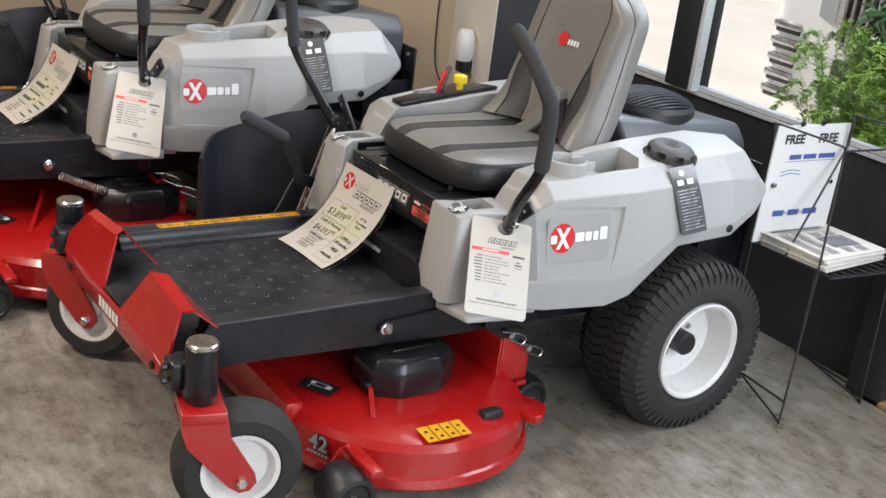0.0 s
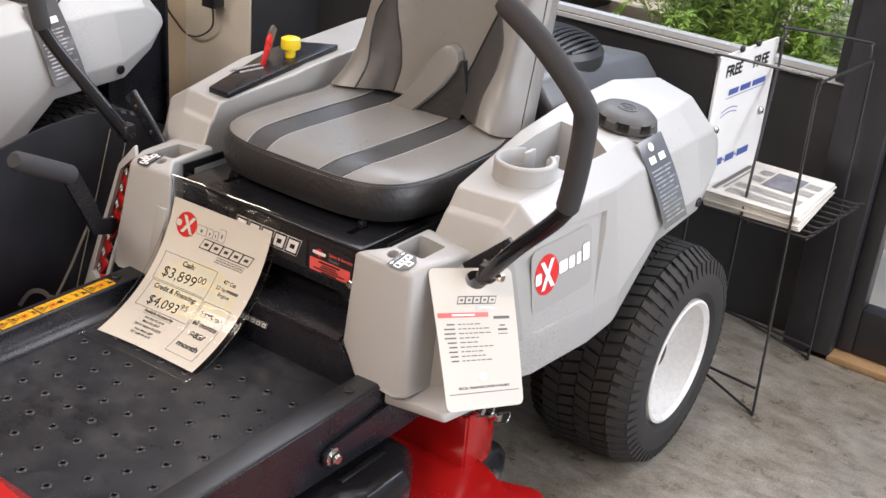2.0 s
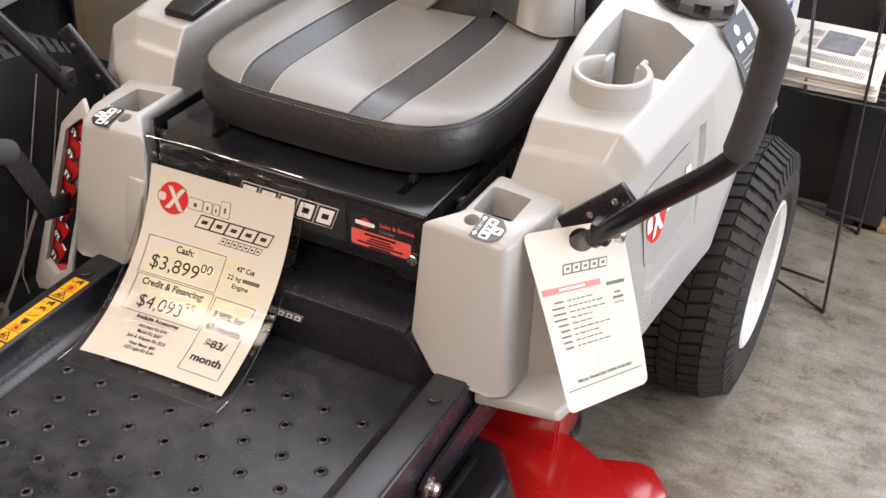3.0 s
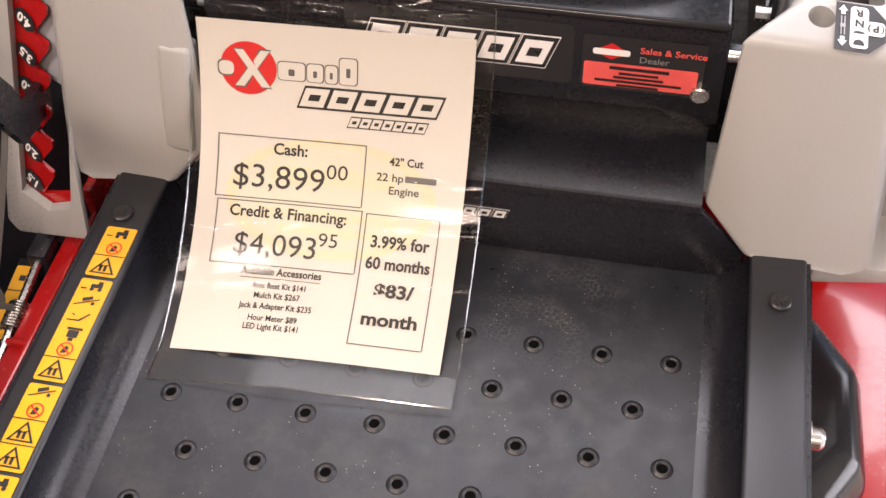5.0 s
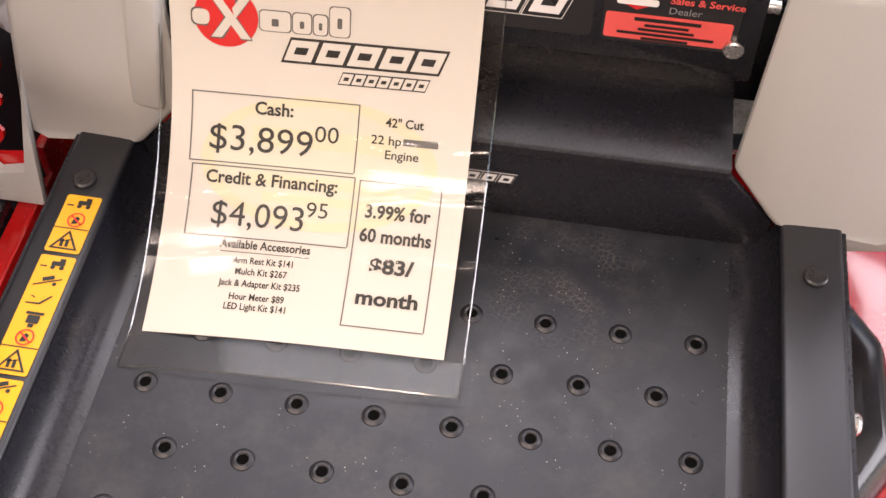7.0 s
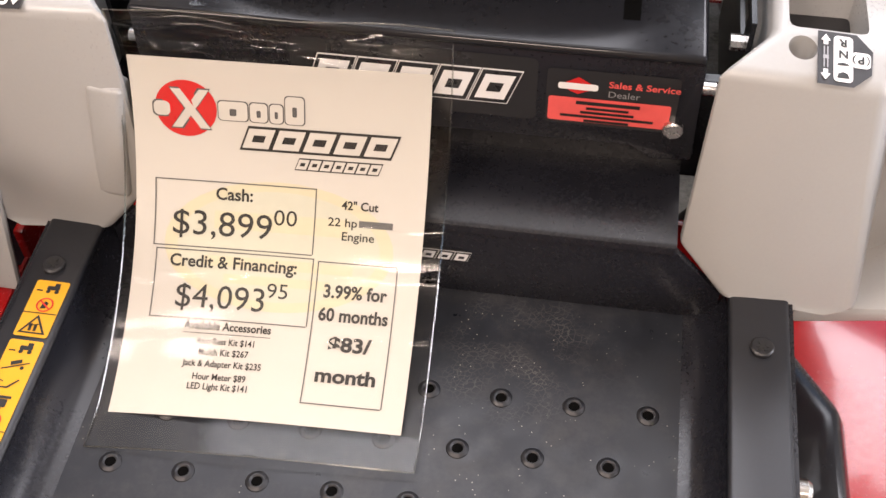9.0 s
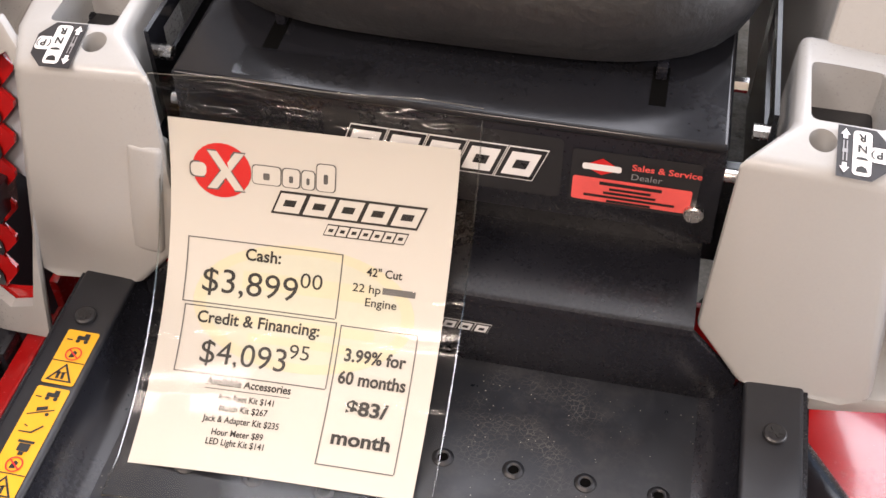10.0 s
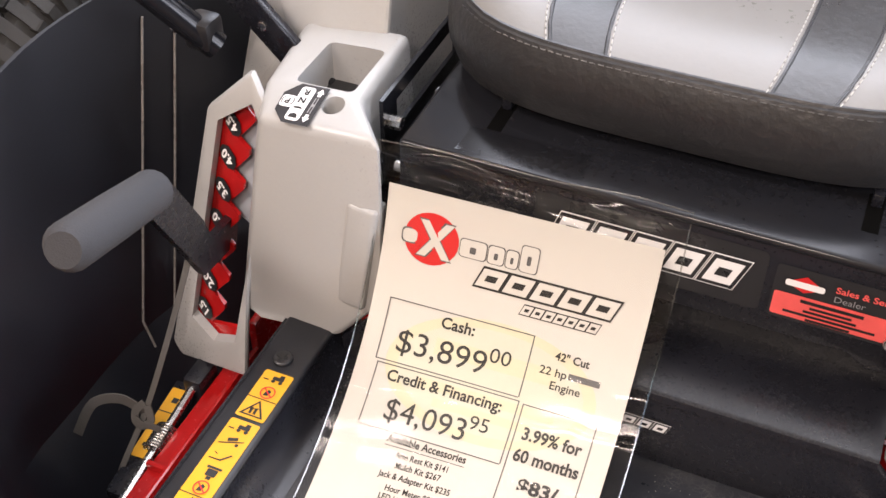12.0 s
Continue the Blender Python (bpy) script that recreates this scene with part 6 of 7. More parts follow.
def kick_panels(parent):
    bm = bmesh.new()
    prism(bm, [(-0.243, 0.322), (0.243, 0.322), (0.243, 0.358), (0.203, 0.4035), (-0.203, 0.4035), (-0.243, 0.358)], "y", 0.0505, 0.0575)
    bevel_all(bm, 0.0015, 2)
    prism(bm, [(0.0475, 0.4035), (0.050, 0.4035), (0.060, 0.4040), (0.135, 0.4040), (0.135, 0.412), (0.053, 0.4115), (0.049, 0.409)], "x", -0.203, 0.203)
    k = part("kick_panel", bm, M_BLACK, parent, "black folded kick panel")
    f = lambda h: plane_map((0.004, 0.0505, 0.372), (1, 0, 0), (0, 0, 1), h + 0.0006)
    d = part("series_decal", map_bm(flat_poly(rect_pts(-0.01, 0, 0.105, 0.015, 0.004)), f(0)), M_DECALK, k)
    slanted_mark(d, f, 0.090, 0.0105, 7, "series_blocks")
    bm = bmesh.new()
    box(bm, -0.240, 0.240, 0.133, 0.141, 0.40, 0.50)
    box(bm, -0.240, -0.228, 0.10, 0.135, 0.40, 0.47)
    box(bm, 0.228, 0.240, 0.10, 0.135, 0.40, 0.47)
    part("recess", bm, M_BLACKG, k, "deep gloss black recess")
    bm = bmesh.new()
    prism(bm, [(-0.203, 0.551), (0.203, 0.551), (0.206, 0.454), (0.176, 0.451), (0.158, 0.463), (-0.158, 0.463), (-0.176, 0.451), (-0.206, 0.454)], "y", 0.096, 0.108)
    bevel_all(bm, 0.003, 2)
    p = part("front_panel", bm, M_BLACK, parent, "black seat base front panel")
    bm = bmesh.new()
    box(bm, -0.203, 0.203, 0.094, 0.50, 0.545, 0.5535, 0.004, 3)
    tp = part("seat_plate", bm, M_BLACKG, parent, "gloss black seat base plate")
    # Flat black strips stand for the shaded slots; the plate is uncut.
    for x, y in ((-0.139, 0.157), (0.150, 0.150)):
        part("slot", box(bmesh.new(), x - 0.006, x + 0.006, y - 0.022, y + 0.022, 0.5532, 0.5538), M_HOLE, tp)
        part("hook", box(bmesh.new(), x - 0.004, x + 0.004, y + 0.006, y + 0.020, 0.5540, 0.566, 0.0015), M_BLACK, tp)
    for s in (-1, 1):
        bm = bmesh.new()
        box(bm, s * 0.203, s * 0.197, 0.10, 0.50, 0.46, 0.551, 0.002)
        part("side_flange", bm, M_BLACK, tp)
        bm = bmesh.new()
        for y0, y1, z0, z1 in ((0.125, 0.300, 0.548, 0.562), (0.125, 0.300, 0.420, 0.520), (0.125, 0.150, 0.520, 0.548), (0.275, 0.300, 0.520, 0.548)):
            box(bm, s * 0.2300, s * 0.2335, y0, y1, z0, z1)
        bmesh.ops.remove_doubles(bm, verts=bm.verts[:], dist=1e-5)
        part("slotted_bracket", bm, M_BLACKG, tp, "black slotted seat bracket")
        bm = bmesh.new()
        tube(bm, [(s * 0.2200, 0.138, 0.534), (s * 0.2310, 0.138, 0.534)], 0.006, 8)
        part("bracket_stud", bm, M_STEEL, tp)
        bm = bmesh.new()
        tube(bm, [(s * 0.200, 0.112, 0.512), (s * 0.214, 0.112, 0.512)], 0.005, 12)
        part("panel_pin", bm, M_STEEL, p)
        screw(p, "panel_bolt", (s * 0.188, 0.0962, 0.487), "y", 0.0075, -0.006, M_STEEL, 12)
        bm = bmesh.new()
        tube(bm, [(s * 0.203, 0.20, 0.525), (s * 0.216, 0.20, 0.525)], 0.006, 6)
        part("stud", bm, M_STEEL, p)
    # word mark on a matt black decal
    f = lambda h: plane_map((0.001, 0.0958, 0.511), (1, 0, 0), (0, 0, 1), h)
    d = part("mark_decal", map_bm(flat_poly(rect_pts(0, 0, 0.178, 0.058, 0.005)), f(0.0006)), M_DECALK, p, "matt black decal")
    slanted_mark(d, f, 0.148, 0.029, 5, "mark_blocks", M_DECALK)
    # service dealer sticker
    f = lambda h: plane_map((0.1425, 0.0958, 0.507), (1, 0, 0), (0, 0, 1), h)
    d = part("dealer_sticker", map_bm(flat_poly(rect_pts(0, 0, 0.092, 0.052, 0.003)), f(0.0006)), M_DECALK, p, "red and black service dealer sticker")
    part("red_field", map_bm(flat_poly(rect_pts(-0.001, -0.011, 0.086, 0.023, 0.002)), f(0.0011)), M_PINK, d)
    part("red_diamond", map_bm(flat_poly([(-0.038, 0.011), (-0.024, 0.004), (-0.010, 0.011), (-0.024, 0.020)]), f(0.0011)), M_DISC, d)
    part("white_bar", map_bm(flat_poly(rect_pts(-0.024, 0.0115, 0.028, 0.006, 0.002)), f(0.0016)), M_WHITE, d)
    part("sticker_line", map_bm(text_bm("Sales & Service", 0.0082, 0.00015, "LEFT"), lambda x, y: f(0.0016)(x - 0.003, y + 0.0155)), M_PINK, d)
    part("sticker_line", map_bm(text_bm("Dealer", 0.0082, 0.0, "LEFT"), lambda x, y: f(0.0016)(x - 0.003, y + 0.0065)), M_SILVER, d)
    for row in ((-0.002, -0.0035, 0.045, 0.0032), (-0.002, -0.0085, 0.030, 0.0024), (-0.002, -0.0125, 0.038, 0.0024), (-0.002, -0.0165, 0.066, 0.0024), (-0.002, -0.0205, 0.032, 0.0024)):
        part("address_bar", map_bm(bars([row]), f(0.0017)), M_INK, d)


def lift_lever(parent):
    bm = bmesh.new()
    run = [Vector((-0.372, 0.095, 0.405)), Vector((-0.358, 0.030, 0.428)), Vector((-0.352, 0.010, 0.470)), Vector((-0.346, -0.032, 0.550))]
    rings = []
    for i, p in enumerate(run):
        d = (run[min(i + 1, 3)] - run[max(i - 1, 0)]).normalized()
        n = d.cross(Vector((1, 0, 0))).normalized()
        rings.append([p + n * q + Vector((r, 0, 0)) for q, r in ((-0.016, -0.004), (0.016, -0.004), (0.016, 0.004), (-0.016, 0.004))])
    loft(bm, rings)
    lv = part("lift_lever", bm, M_BLACK, parent, "black deck lift lever")
    bm = bmesh.new()
    a, b = Vector((-0.348, -0.026, 0.548)), Vector((-0.300, -0.172, 0.628))
    pts = [a.lerp(b, t) for t in (0, 0.04, 0.5, 0.95, 1.0)]
    tube(bm, pts, [0.013, 0.0170, 0.0172, 0.0168, 0.012], 18)
    part("foam_grip", bm, M_FOAM, lv, "grey foam hand grip")


def discharge_chute(parent):
    plan = [(-0.375, -0.255, 0.50), (-0.540, -0.150, 0.512), (-0.560, -0.02, 0.540), (-0.555, 0.10, 0.562), (-0.520, 0.20, 0.566), (-0.470, 0.30, 0.52), (-0.43, 0.36, 0.42)]
    plan = curve_pts(plan, 4)
    bm = bmesh.new()
    outer = [[(x + 0.03, y, 0.120), (x + 0.01, y, 0.22), (x, y, z - 0.02), (x * 0.985, y, z)] for x, y, z in plan]
    inner = [[(x + 0.012, y + 0.006, z), (x + 0.014, y + 0.006, z - 0.02), (x + 0.055, y + 0.006, 0.22), (x + 0.115, y + 0.006, 0.150)] for x, y, z in plan]
    loft(bm, [o + i for o, i in zip(outer, inner)])
    c = part("discharge_chute", bm, M_CHUTE, parent, "black plastic chute deflector folded up")
    # Pale tubes paint the bright highlights along the chute's folds.
    for run in ([(-0.508, 0.191, 0.536), (-0.506, 0.144, 0.391), (-0.501, 0.088, 0.233), (-0.487, 0.082, 0.206)], [(-0.495, 0.218, 0.511), (-0.493, 0.179, 0.384), (-0.490, 0.126, 0.218)]):
        bm = bmesh.new()
        tube(bm, run, 0.0013, 6)
        part("rib", bm, M_WEBEDGE, c, "pale line painted as the highlight on a fold")
    bm = bmesh.new()
    tube(bm, [(-0.47, -0.22, 0.15), (-0.47, 0.28, 0.15)], 0.008, 8)
    part("hinge_rod", bm, M_STEEL, c)


def lift_spring(parent):
    bm = bmesh.new()
    a, b = Vector((-0.386, 0.014, 0.266)), Vector((-0.380, -0.088, 0.258))
    tube(bm, [a, b + (b - a) * 0.3], 0.0045, 8)
    sp = part("lift_rod", bm, M_STEEL, parent, "bright steel lift rod")
    bm = bmesh.new()
    d = (b - a)
    n1 = d.cross(Vector((0, 0, 1))).normalized()
    n2 = d.cross(n1).normalized()
    pts = [a + d * (0.50 + 0.27 * i / 144) + 0.0092 * (math.cos(i * 0.3927) * n1 + math.sin(i * 0.3927) * n2) for i in range(145)]
    tube(bm, pts, 0.0013, 7)
    part("coil_spring", bm, M_STEEL, sp, "bright coil spring")
    bm = bmesh.new()
    box(bm, -0.396, -0.376, 0.008, 0.040, 0.240, 0.276, 0.004)
    part("rod_bracket", bm, M_BLACK, sp)
    bm = bmesh.new()
    box(bm, -0.425, -0.33, -0.36, 0.11, 0.150, 0.160, 0.002)
    box(bm, -0.374, -0.324, -0.34, 0.070, 0.258, 0.264, 0.002)
    box(bm, -0.352, -0.347, -0.34, 0.070, 0.260, 0.278, 0.002)
    box(bm, -0.374, -0.324, -0.085, -0.080, 0.260, 0.272, 0.001)
    box(bm, -0.336, -0.328, -0.36, 0.05, 0.150, 0.20, 0.002)
    part("deck_channel", bm, M_RED, parent)
    bm = bmesh.new()
    loft(bm, [[(x, 0.020, z) for x, z in ((-0.412, 0.235), (-0.384, 0.235), (-0.384, 0.256), (-0.412, 0.256))], [(x + 0.006, -0.110, z - 0.010) for x, z in ((-0.412, 0.235), (-0.384, 0.235), (-0.384, 0.256), (-0.412, 0.256))]])
    bevel_all(bm, 0.003)
    st = part("lift_strut", bm, M_BLACK, parent, "black lift strut")
    f = lambda h: plane_map((-0.398, -0.030, 0.2528), (1, 0.046, 0), (-0.046, 1, 0.077), h)
    part("warning_decal", map_bm(flat_poly(rect_pts(0, 0, 0.018, 0.080, 0.002)), f(0.0006)), M_YELLOW, st, "small yellow decal")
    part("decal_print", map_bm(bars([(0, 0.012, 0.018, 0.0012), (0.001, 0.026, 0.006, 0.006), (0, -0.006, 0.006, 0.005), (0, -0.026, 0.007, 0.004)]), f(0.0012)), M_INK, st)
    bm = bmesh.new()
    loft(bm, [[(-0.378, 0.108, 0.300), (-0.350, 0.108, 0.300), (-0.344, 0.115, 0.392), (-0.364, 0.117, 0.395)], [(-0.378, 0.111, 0.300), (-0.350, 0.111, 0.300), (-0.344, 0.118, 0.392), (-0.364, 0.120, 0.395)]])
    part("paper_tag", bm, M_PINKBAG, st, "pink paper tag behind the gate")


def deck_spring(parent):
    """Bright return spring on the side of the wide deck, with its wire loop."""
    bm = bmesh.new()
    a, b = Vector((0.356, -0.061, 0.281)), Vector((0.356, 0.085, 0.218))
    d = b - a
    n1, n2 = Vector((1, 0, 0)), d.cross(Vector((1, 0, 0))).normalized()
    tube(bm, [a + d * (i / 160) + 0.011 * (math.cos(i * 0.8) * n1 + math.sin(i * 0.8) * n2) for i in range(161)], 0.0022, 5)
    sp = part("deck_spring", bm, M_STEEL, parent, "bright coil return spring")
    bm = bmesh.new()
    tube(bm, curve_pts([b, b + Vector((0, 0.02, 0.004)), b + Vector((0.004, 0.045, -0.004)), b + Vector((0.004, 0.070, -0.030)), b + Vector((0, 0.062, -0.060)), b + Vector((0, 0.040, -0.040)), b + Vector((0, 0.020, -0.004))], 4), 0.0026, 6)
    part("wire_loop", bm, M_STEEL, sp, "bright wire loop")


def riding_mower(pose_m, label, cx, R, mark, turns):
    m = thing("riding_mower", label, "mower", "mowers in the showroom")
    floor_pan(m)
    kick_panels(m)
    front_bumper(m)
    for s in (-1, 1):
        fender(m, s)
        control_lever(m, s)
        rear_wheel(m, s)
        front_caster(m, s, turns[s])
    cutting_deck(m, cx, R, mark)
    seat(m)
    engine(m)
    lift_lever(m)
    discharge_chute(m)
    lift_spring(m)
    if mark == "50":
        deck_spring(m)
    m.matrix_basis = pose_m
    return m

SECOND = Matrix.Translation((-1.272, -0.386, 0.0)) @ Matrix.Scale(1.05, 4)
riding_mower(Matrix(), "red, black and grey zero-turn riding mower with a 42-inch deck", 0.275, 0.300, "42", {1: -14, -1: -48})
riding_mower(SECOND, "red, black and grey zero-turn riding mower with a 50-inch deck", 0.315, 0.330, "50", {1: 0, -1: 0})

# ---- price sheets, hang tags, filler tags ----
SHEET_W, SHEET_H = 0.2159, 0.2794


def _sheet_run():
    """The sheet's fall seen from the side: steep against the panel, curling out on the floor pan."""
    p0, p1, p2 = Vector((0.0855, 0.5205)), Vector((0.048, 0.374)), Vector((-0.096, 0.3292))
    pts = [(1 - t) ** 2 * p0 + 2 * t * (1 - t) * p1 + t * t * p2 for t in [i / 60 for i in range(61)]]
    acc = [0.0]
    for a, b in zip(pts, pts[1:]):
        acc.append(acc[-1] + (b - a).length)
    k = SHEET_H / acc[-1]
    return pts, [a * k for a in acc]


RUN, ACC = _sheet_run()


def sheet_point(u, v, lift=0.0):
    """A place on the sheet, u metres from its left edge and v down from its top; lift stands off its face."""
    if v <= 0:
        p, d = RUN[0] + (RUN[0] - RUN[1]).normalized() * (-v), (RUN[1] - RUN[0]).normalized()
    elif v >= SHEET_H:
        p, d = RUN[-1] + Vector((-(v - SHEET_H), 0.0004)), (RUN[-1] - RUN[-2]).normalized()
    else:
        i = max(k for k in range(60) if ACC[k] <= v)
        t = (v - ACC[i]) / (ACC[i + 1] - ACC[i])
        p, d = RUN[i].lerp(RUN[i + 1], t), (RUN[i + 1] - RUN[i]).normalized()
    q = v / SHEET_H
    n = Vector((d.y, -d.x))
    if n.x > 0:
        n = -n
    y = p.x + n.x * lift + 0.013 * (u / SHEET_W - 0.5) * (1 - q) + 0.009 * q * q * (u / SHEET_W - 0.5)
    z = p.y + n.y * lift + (-0.004 * (1 - q) + 0.007 * q) * (u / SHEET_W - 0.5)
    z += 0.0035 * math.sin(u / SHEET_W * 3.1 + 0.4) * q * q
    return Vector((-0.207 + 0.003 * (1 - q) + 0.0035 * q * q + u * (1.02 + 0.006 * q), y, z))


def on_sheet(cx, cy, lift):
    """Maps flat lettering to the sheet, its middle at cx, cy as parts of the sheet's width and height."""
    return lambda x, y: sheet_point(cx * SHEET_W + x, (cy + 0.012) * SHEET_H - y, lift)


def frame_lines(x0, x1, y0, y1, w=0.0009):
    rows = []
    bm = bmesh.new()
    W, H = (x1 - x0) * SHEET_W, (y1 - y0) * SHEET_H
    n = 16
    for i in range(n):
        a, b = W * i / n, W * (i + 1) / n
        for yy in (0, -H):
            bm.faces.new([bm.verts.new(p) for p in ((a, yy - w, 0), (b, yy - w, 0), (b, yy, 0), (a, yy, 0))])
        a, b = -H * i / n, -H * (i + 1) / n
        for xx in (0, W):
            bm.faces.new([bm.verts.new(p) for p in ((xx, b, 0), (xx + w, b, 0), (xx + w, a, 0), (xx, a, 0))])
    return map_bm(bm, lambda x, y: sheet_point(x0 * SHEET_W + x, (y0 + 0.012) * SHEET_H - y, 0.0007))


def price_sheet(words, label):
    t = thing("price_sheet", label, "sign", "price sheets on the mowers")
    bm = grid_bm(0, SHEET_W, 0, SHEET_H, 10, 40)
    part("paper", map_bm(bm, lambda x, y: sheet_point(x, y, 0.0)), M_PAPER, t, "cream-white printed paper")
    # faint oval behind the print
    for rx, ry, m, h in ((0.086, 0.0505, M_YELLOWOV, 0.0002), (0.076, 0.043, M_GREENOV, 0.0003)):
        bm = bmesh.new()
        n = 40
        c = bm.verts.new((0, 0, 0))
        hoops = [[bm.verts.new((k / 7 * rx * math.cos(6.2832 * i / n), k / 7 * ry * math.sin(6.2832 * i / n), 0)) for i in range(n)] for k in range(1, 8)]
        for i in range(n):
            j = (i + 1) % n
            bm.faces.new((c, hoops[0][i], hoops[0][j]))
            for a, b in zip(hoops, hoops[1:]):
                bm.faces.new((a[i], b[i], b[j], a[j]))
        part("oval_print", map_bm(bm, on_sheet(0.505, 0.505, h)), m, t, "faint green and yellow oval")
    for cy, w, h in ((0.440, 0.100, 0.014), (0.555, 0.112, 0.008), (0.602, 0.080, 0.007)):
        part("faint_bar", map_bm(bars([(0, 0, w, h)]), on_sheet(0.510, cy, 0.0004)), M_YELLOWOV, t)
    part("logo_disc", map_bm(flat_poly(disc_pts(0, 0, 0.0225)), on_sheet(0.183, 0.130, 0.0005)), M_DISC, t, "red disc")
    # light blocks over the disc, outlined blocks beside it, in place of the maker's word
    for name, grow, m, h in (("logo_outline", 0.0011, M_INKG, 0.0007), ("logo_blocks", 0.0, M_PAPER, 0.0009)):
        bm = bmesh.new()
        for q in (-1, 1):
            w = 0.0036 + grow
            bm.faces.new([bm.verts.new((0.0035 + x, y, 0)) for x, y in ((q * -0.0105 - w, -0.0155 - grow), (q * -0.0105 + w, -0.0155 - grow), (q * 0.0105 + w, 0.0155 + grow), (q * 0.0105 - w, 0.0155 + grow))])
        bm.faces.new([bm.verts.new((x, y, 0)) for x, y in rect_pts(-0.0175, -0.001, 0.0120 + 2 * grow, 0.0115 + 2 * grow, 0.004)])
        part(name, map_bm(bm, on_sheet(0.183, 0.130, h)), m, t)
    x = 0.0
    for w, hh in ((0.0225, 0.0165), (0.0140, 0.0165), (0.0108, 0.0165), (0.0150, 0.0235)):
        up = (hh - 0.0165) / 2
        for name, g, m, h in (("mark_block", 0.0, M_INKG, 0.0005), ("mark_core", 0.0014, M_PAPER, 0.0008)):
            part(name, map_bm(flat_poly(rect_pts(x + w / 2, up, w - g, hh - g, 0.003)), on_sheet(0.290, 0.130, h)), m, t)
        part("mark_slit", map_bm(flat_poly(rect_pts(x + w / 2, up - 0.001, w * 0.22, hh * 0.34, 0.001)), on_sheet(0.290, 0.130, 0.0010)), M_INKG, t)
        x += w + 0.0004
    for cx, cy, count, pitch, hh in ((0.633, 0.204, 5, 0.0222, 0.0195), (0.699, 0.268, 7, 0.0088, 0.0098)):
        for name, w, h, m, lift in (("series_block", 1.0, 1.0, M_INK, 0.0005), ("series_core", 0.86, 0.80, M_PAPER, 0.0008), ("series_slit", 0.40, 0.28, M_INK, 0.0011)):
            parts_each(name, slant_pieces(0, 0, count, pitch * w, hh * h, pitch, 0.35), on_sheet(cx, cy, lift), m, t)
    for fr in ((0.068, 0.624, 0.333, 0.518), (0.080, 0.630, 0.528, 0.717), (0.648, 0.920, 0.533, 0.924)):
        part("frame_line", frame_lines(*fr), M_INKG, t)
    # words, middle across and down, height, boldness, width
    lines = [("Cash:", 0.345, 0.369, 0.0135, 0.0003, 0.0276), ("$3,899", 0.307, 0.456, 0.0275, 0.0, 0.0747), ("00", 0.525, 0.425, 0.0175, 0.0, 0.0172), ("Credit & Financing:", 0.355, 0.561, 0.0132, 0.0003, 0.0960),
             ("$4,093", 0.321, 0.659, 0.0262, 0.0, 0.0672), ("95", 0.518, 0.629, 0.0165, 0.0, 0.0155), ("Available Accessories", 0.361, 0.737, 0.0088, 0.0002, 0.0660),
             ("Arm Rest Kit $141", 0.361, 0.779, 0.0070, 0.0001, 0.0438), ("Mulch Kit $267", 0.361, 0.809, 0.0072, 0.0001, 0.0376), ("Jack & Adapter Kit $235", 0.361, 0.841, 0.0072, 0.0001, 0.0592), ("Hour Meter $89", 0.360, 0.877, 0.0072, 0.0001, 0.0397), ("LED Light Kit $141", 0.359, 0.904, 0.0072, 0.0001, 0.0446),
             ("42\" Cut", 0.778, 0.375, 0.0094, 0.0002, 0.0272), ("22 hp", 0.722, 0.423, 0.0094, 0.0001, 0.0215), ("Engine", 0.778, 0.461, 0.0094, 0.0001, 0.0240),
             ("3.99% for", 0.787, 0.616, 0.0140, 0.0004, 0.0472), ("60 months", 0.788, 0.680, 0.0140, 0.0004, 0.0516), ("$83/", 0.789, 0.760, 0.0152, 0.0005, 0.0318), ("month", 0.788, 0.847, 0.0152, 0.0005, 0.0444)]
    if words:
        for w, cx, cy, size, bold, width in lines:
            bm = text_bm(w, size, bold)
            xs = [v.co.x for v in bm.verts]
            k, c = width / (max(xs) - min(xs)), (max(xs) + min(xs)) / 2
            for v in bm.verts:
                v.co.x = (v.co.x - c) * k
            part("lettering", map_bm(bm, on_sheet(cx, cy, 0.0007)), M_INK, t)
        part("lettering_bar", map_bm(bars([(0, 0, 0.0250, 0.0052)]), on_sheet(0.836, 0.423, 0.0007)), M_INKG, t)
        part("underline", map_bm(bars([(0, 0, 0.066, 0.0006)]), on_sheet(0.361, 0.757, 0.0007)), M_INKG, t)
    else:
        for w, cx, cy, size, bold, width in lines:
            part("lettering_bar", map_bm(bars([(0, 0, width, size * 0.42)]), on_sheet(cx, cy, 0.0007)), M_INKG, t)
    # clear sleeve, longer and wider than the paper, puckered at the top
    x0, x1, y0, y1 = -0.008, SHEET_W + 0.014, -0.038, SHEET_H + 0.030
    bm = grid_bm(x0, x1, y0, y1, 40, 300)

    def ridge(d, w):
        return math.exp(-(d / w) ** 2)

    def cover(x, y):
        """Slack film: shallow waves, three cross creases, folds pulled in along the top."""
        w = 0.0015 + 0.00025 * math.sin(x * 35 + 1.3 * math.sin(y * 20)) * math.sin(y * 60 + x * 10)
        q = x / SHEET_W
        for v, lean, high, wide, wob in ((0.463, -0.02, 0.0007, 0.0016, 0.0030), (0.640, -0.075, 0.0011, 0.0020, 0.0022), (0.785, -0.045, 0.0012, 0.0018, 0.0010)):
            d = y - (v + lean * q) * SHEET_H - wob * (math.sin(x * 95 + v * 40) + 0.6 * math.sin(x * 211 + v * 17))
            w += high * ridge(d, wide) * (0.75 + 0.25 * math.sin(x * 140 + v * 90))
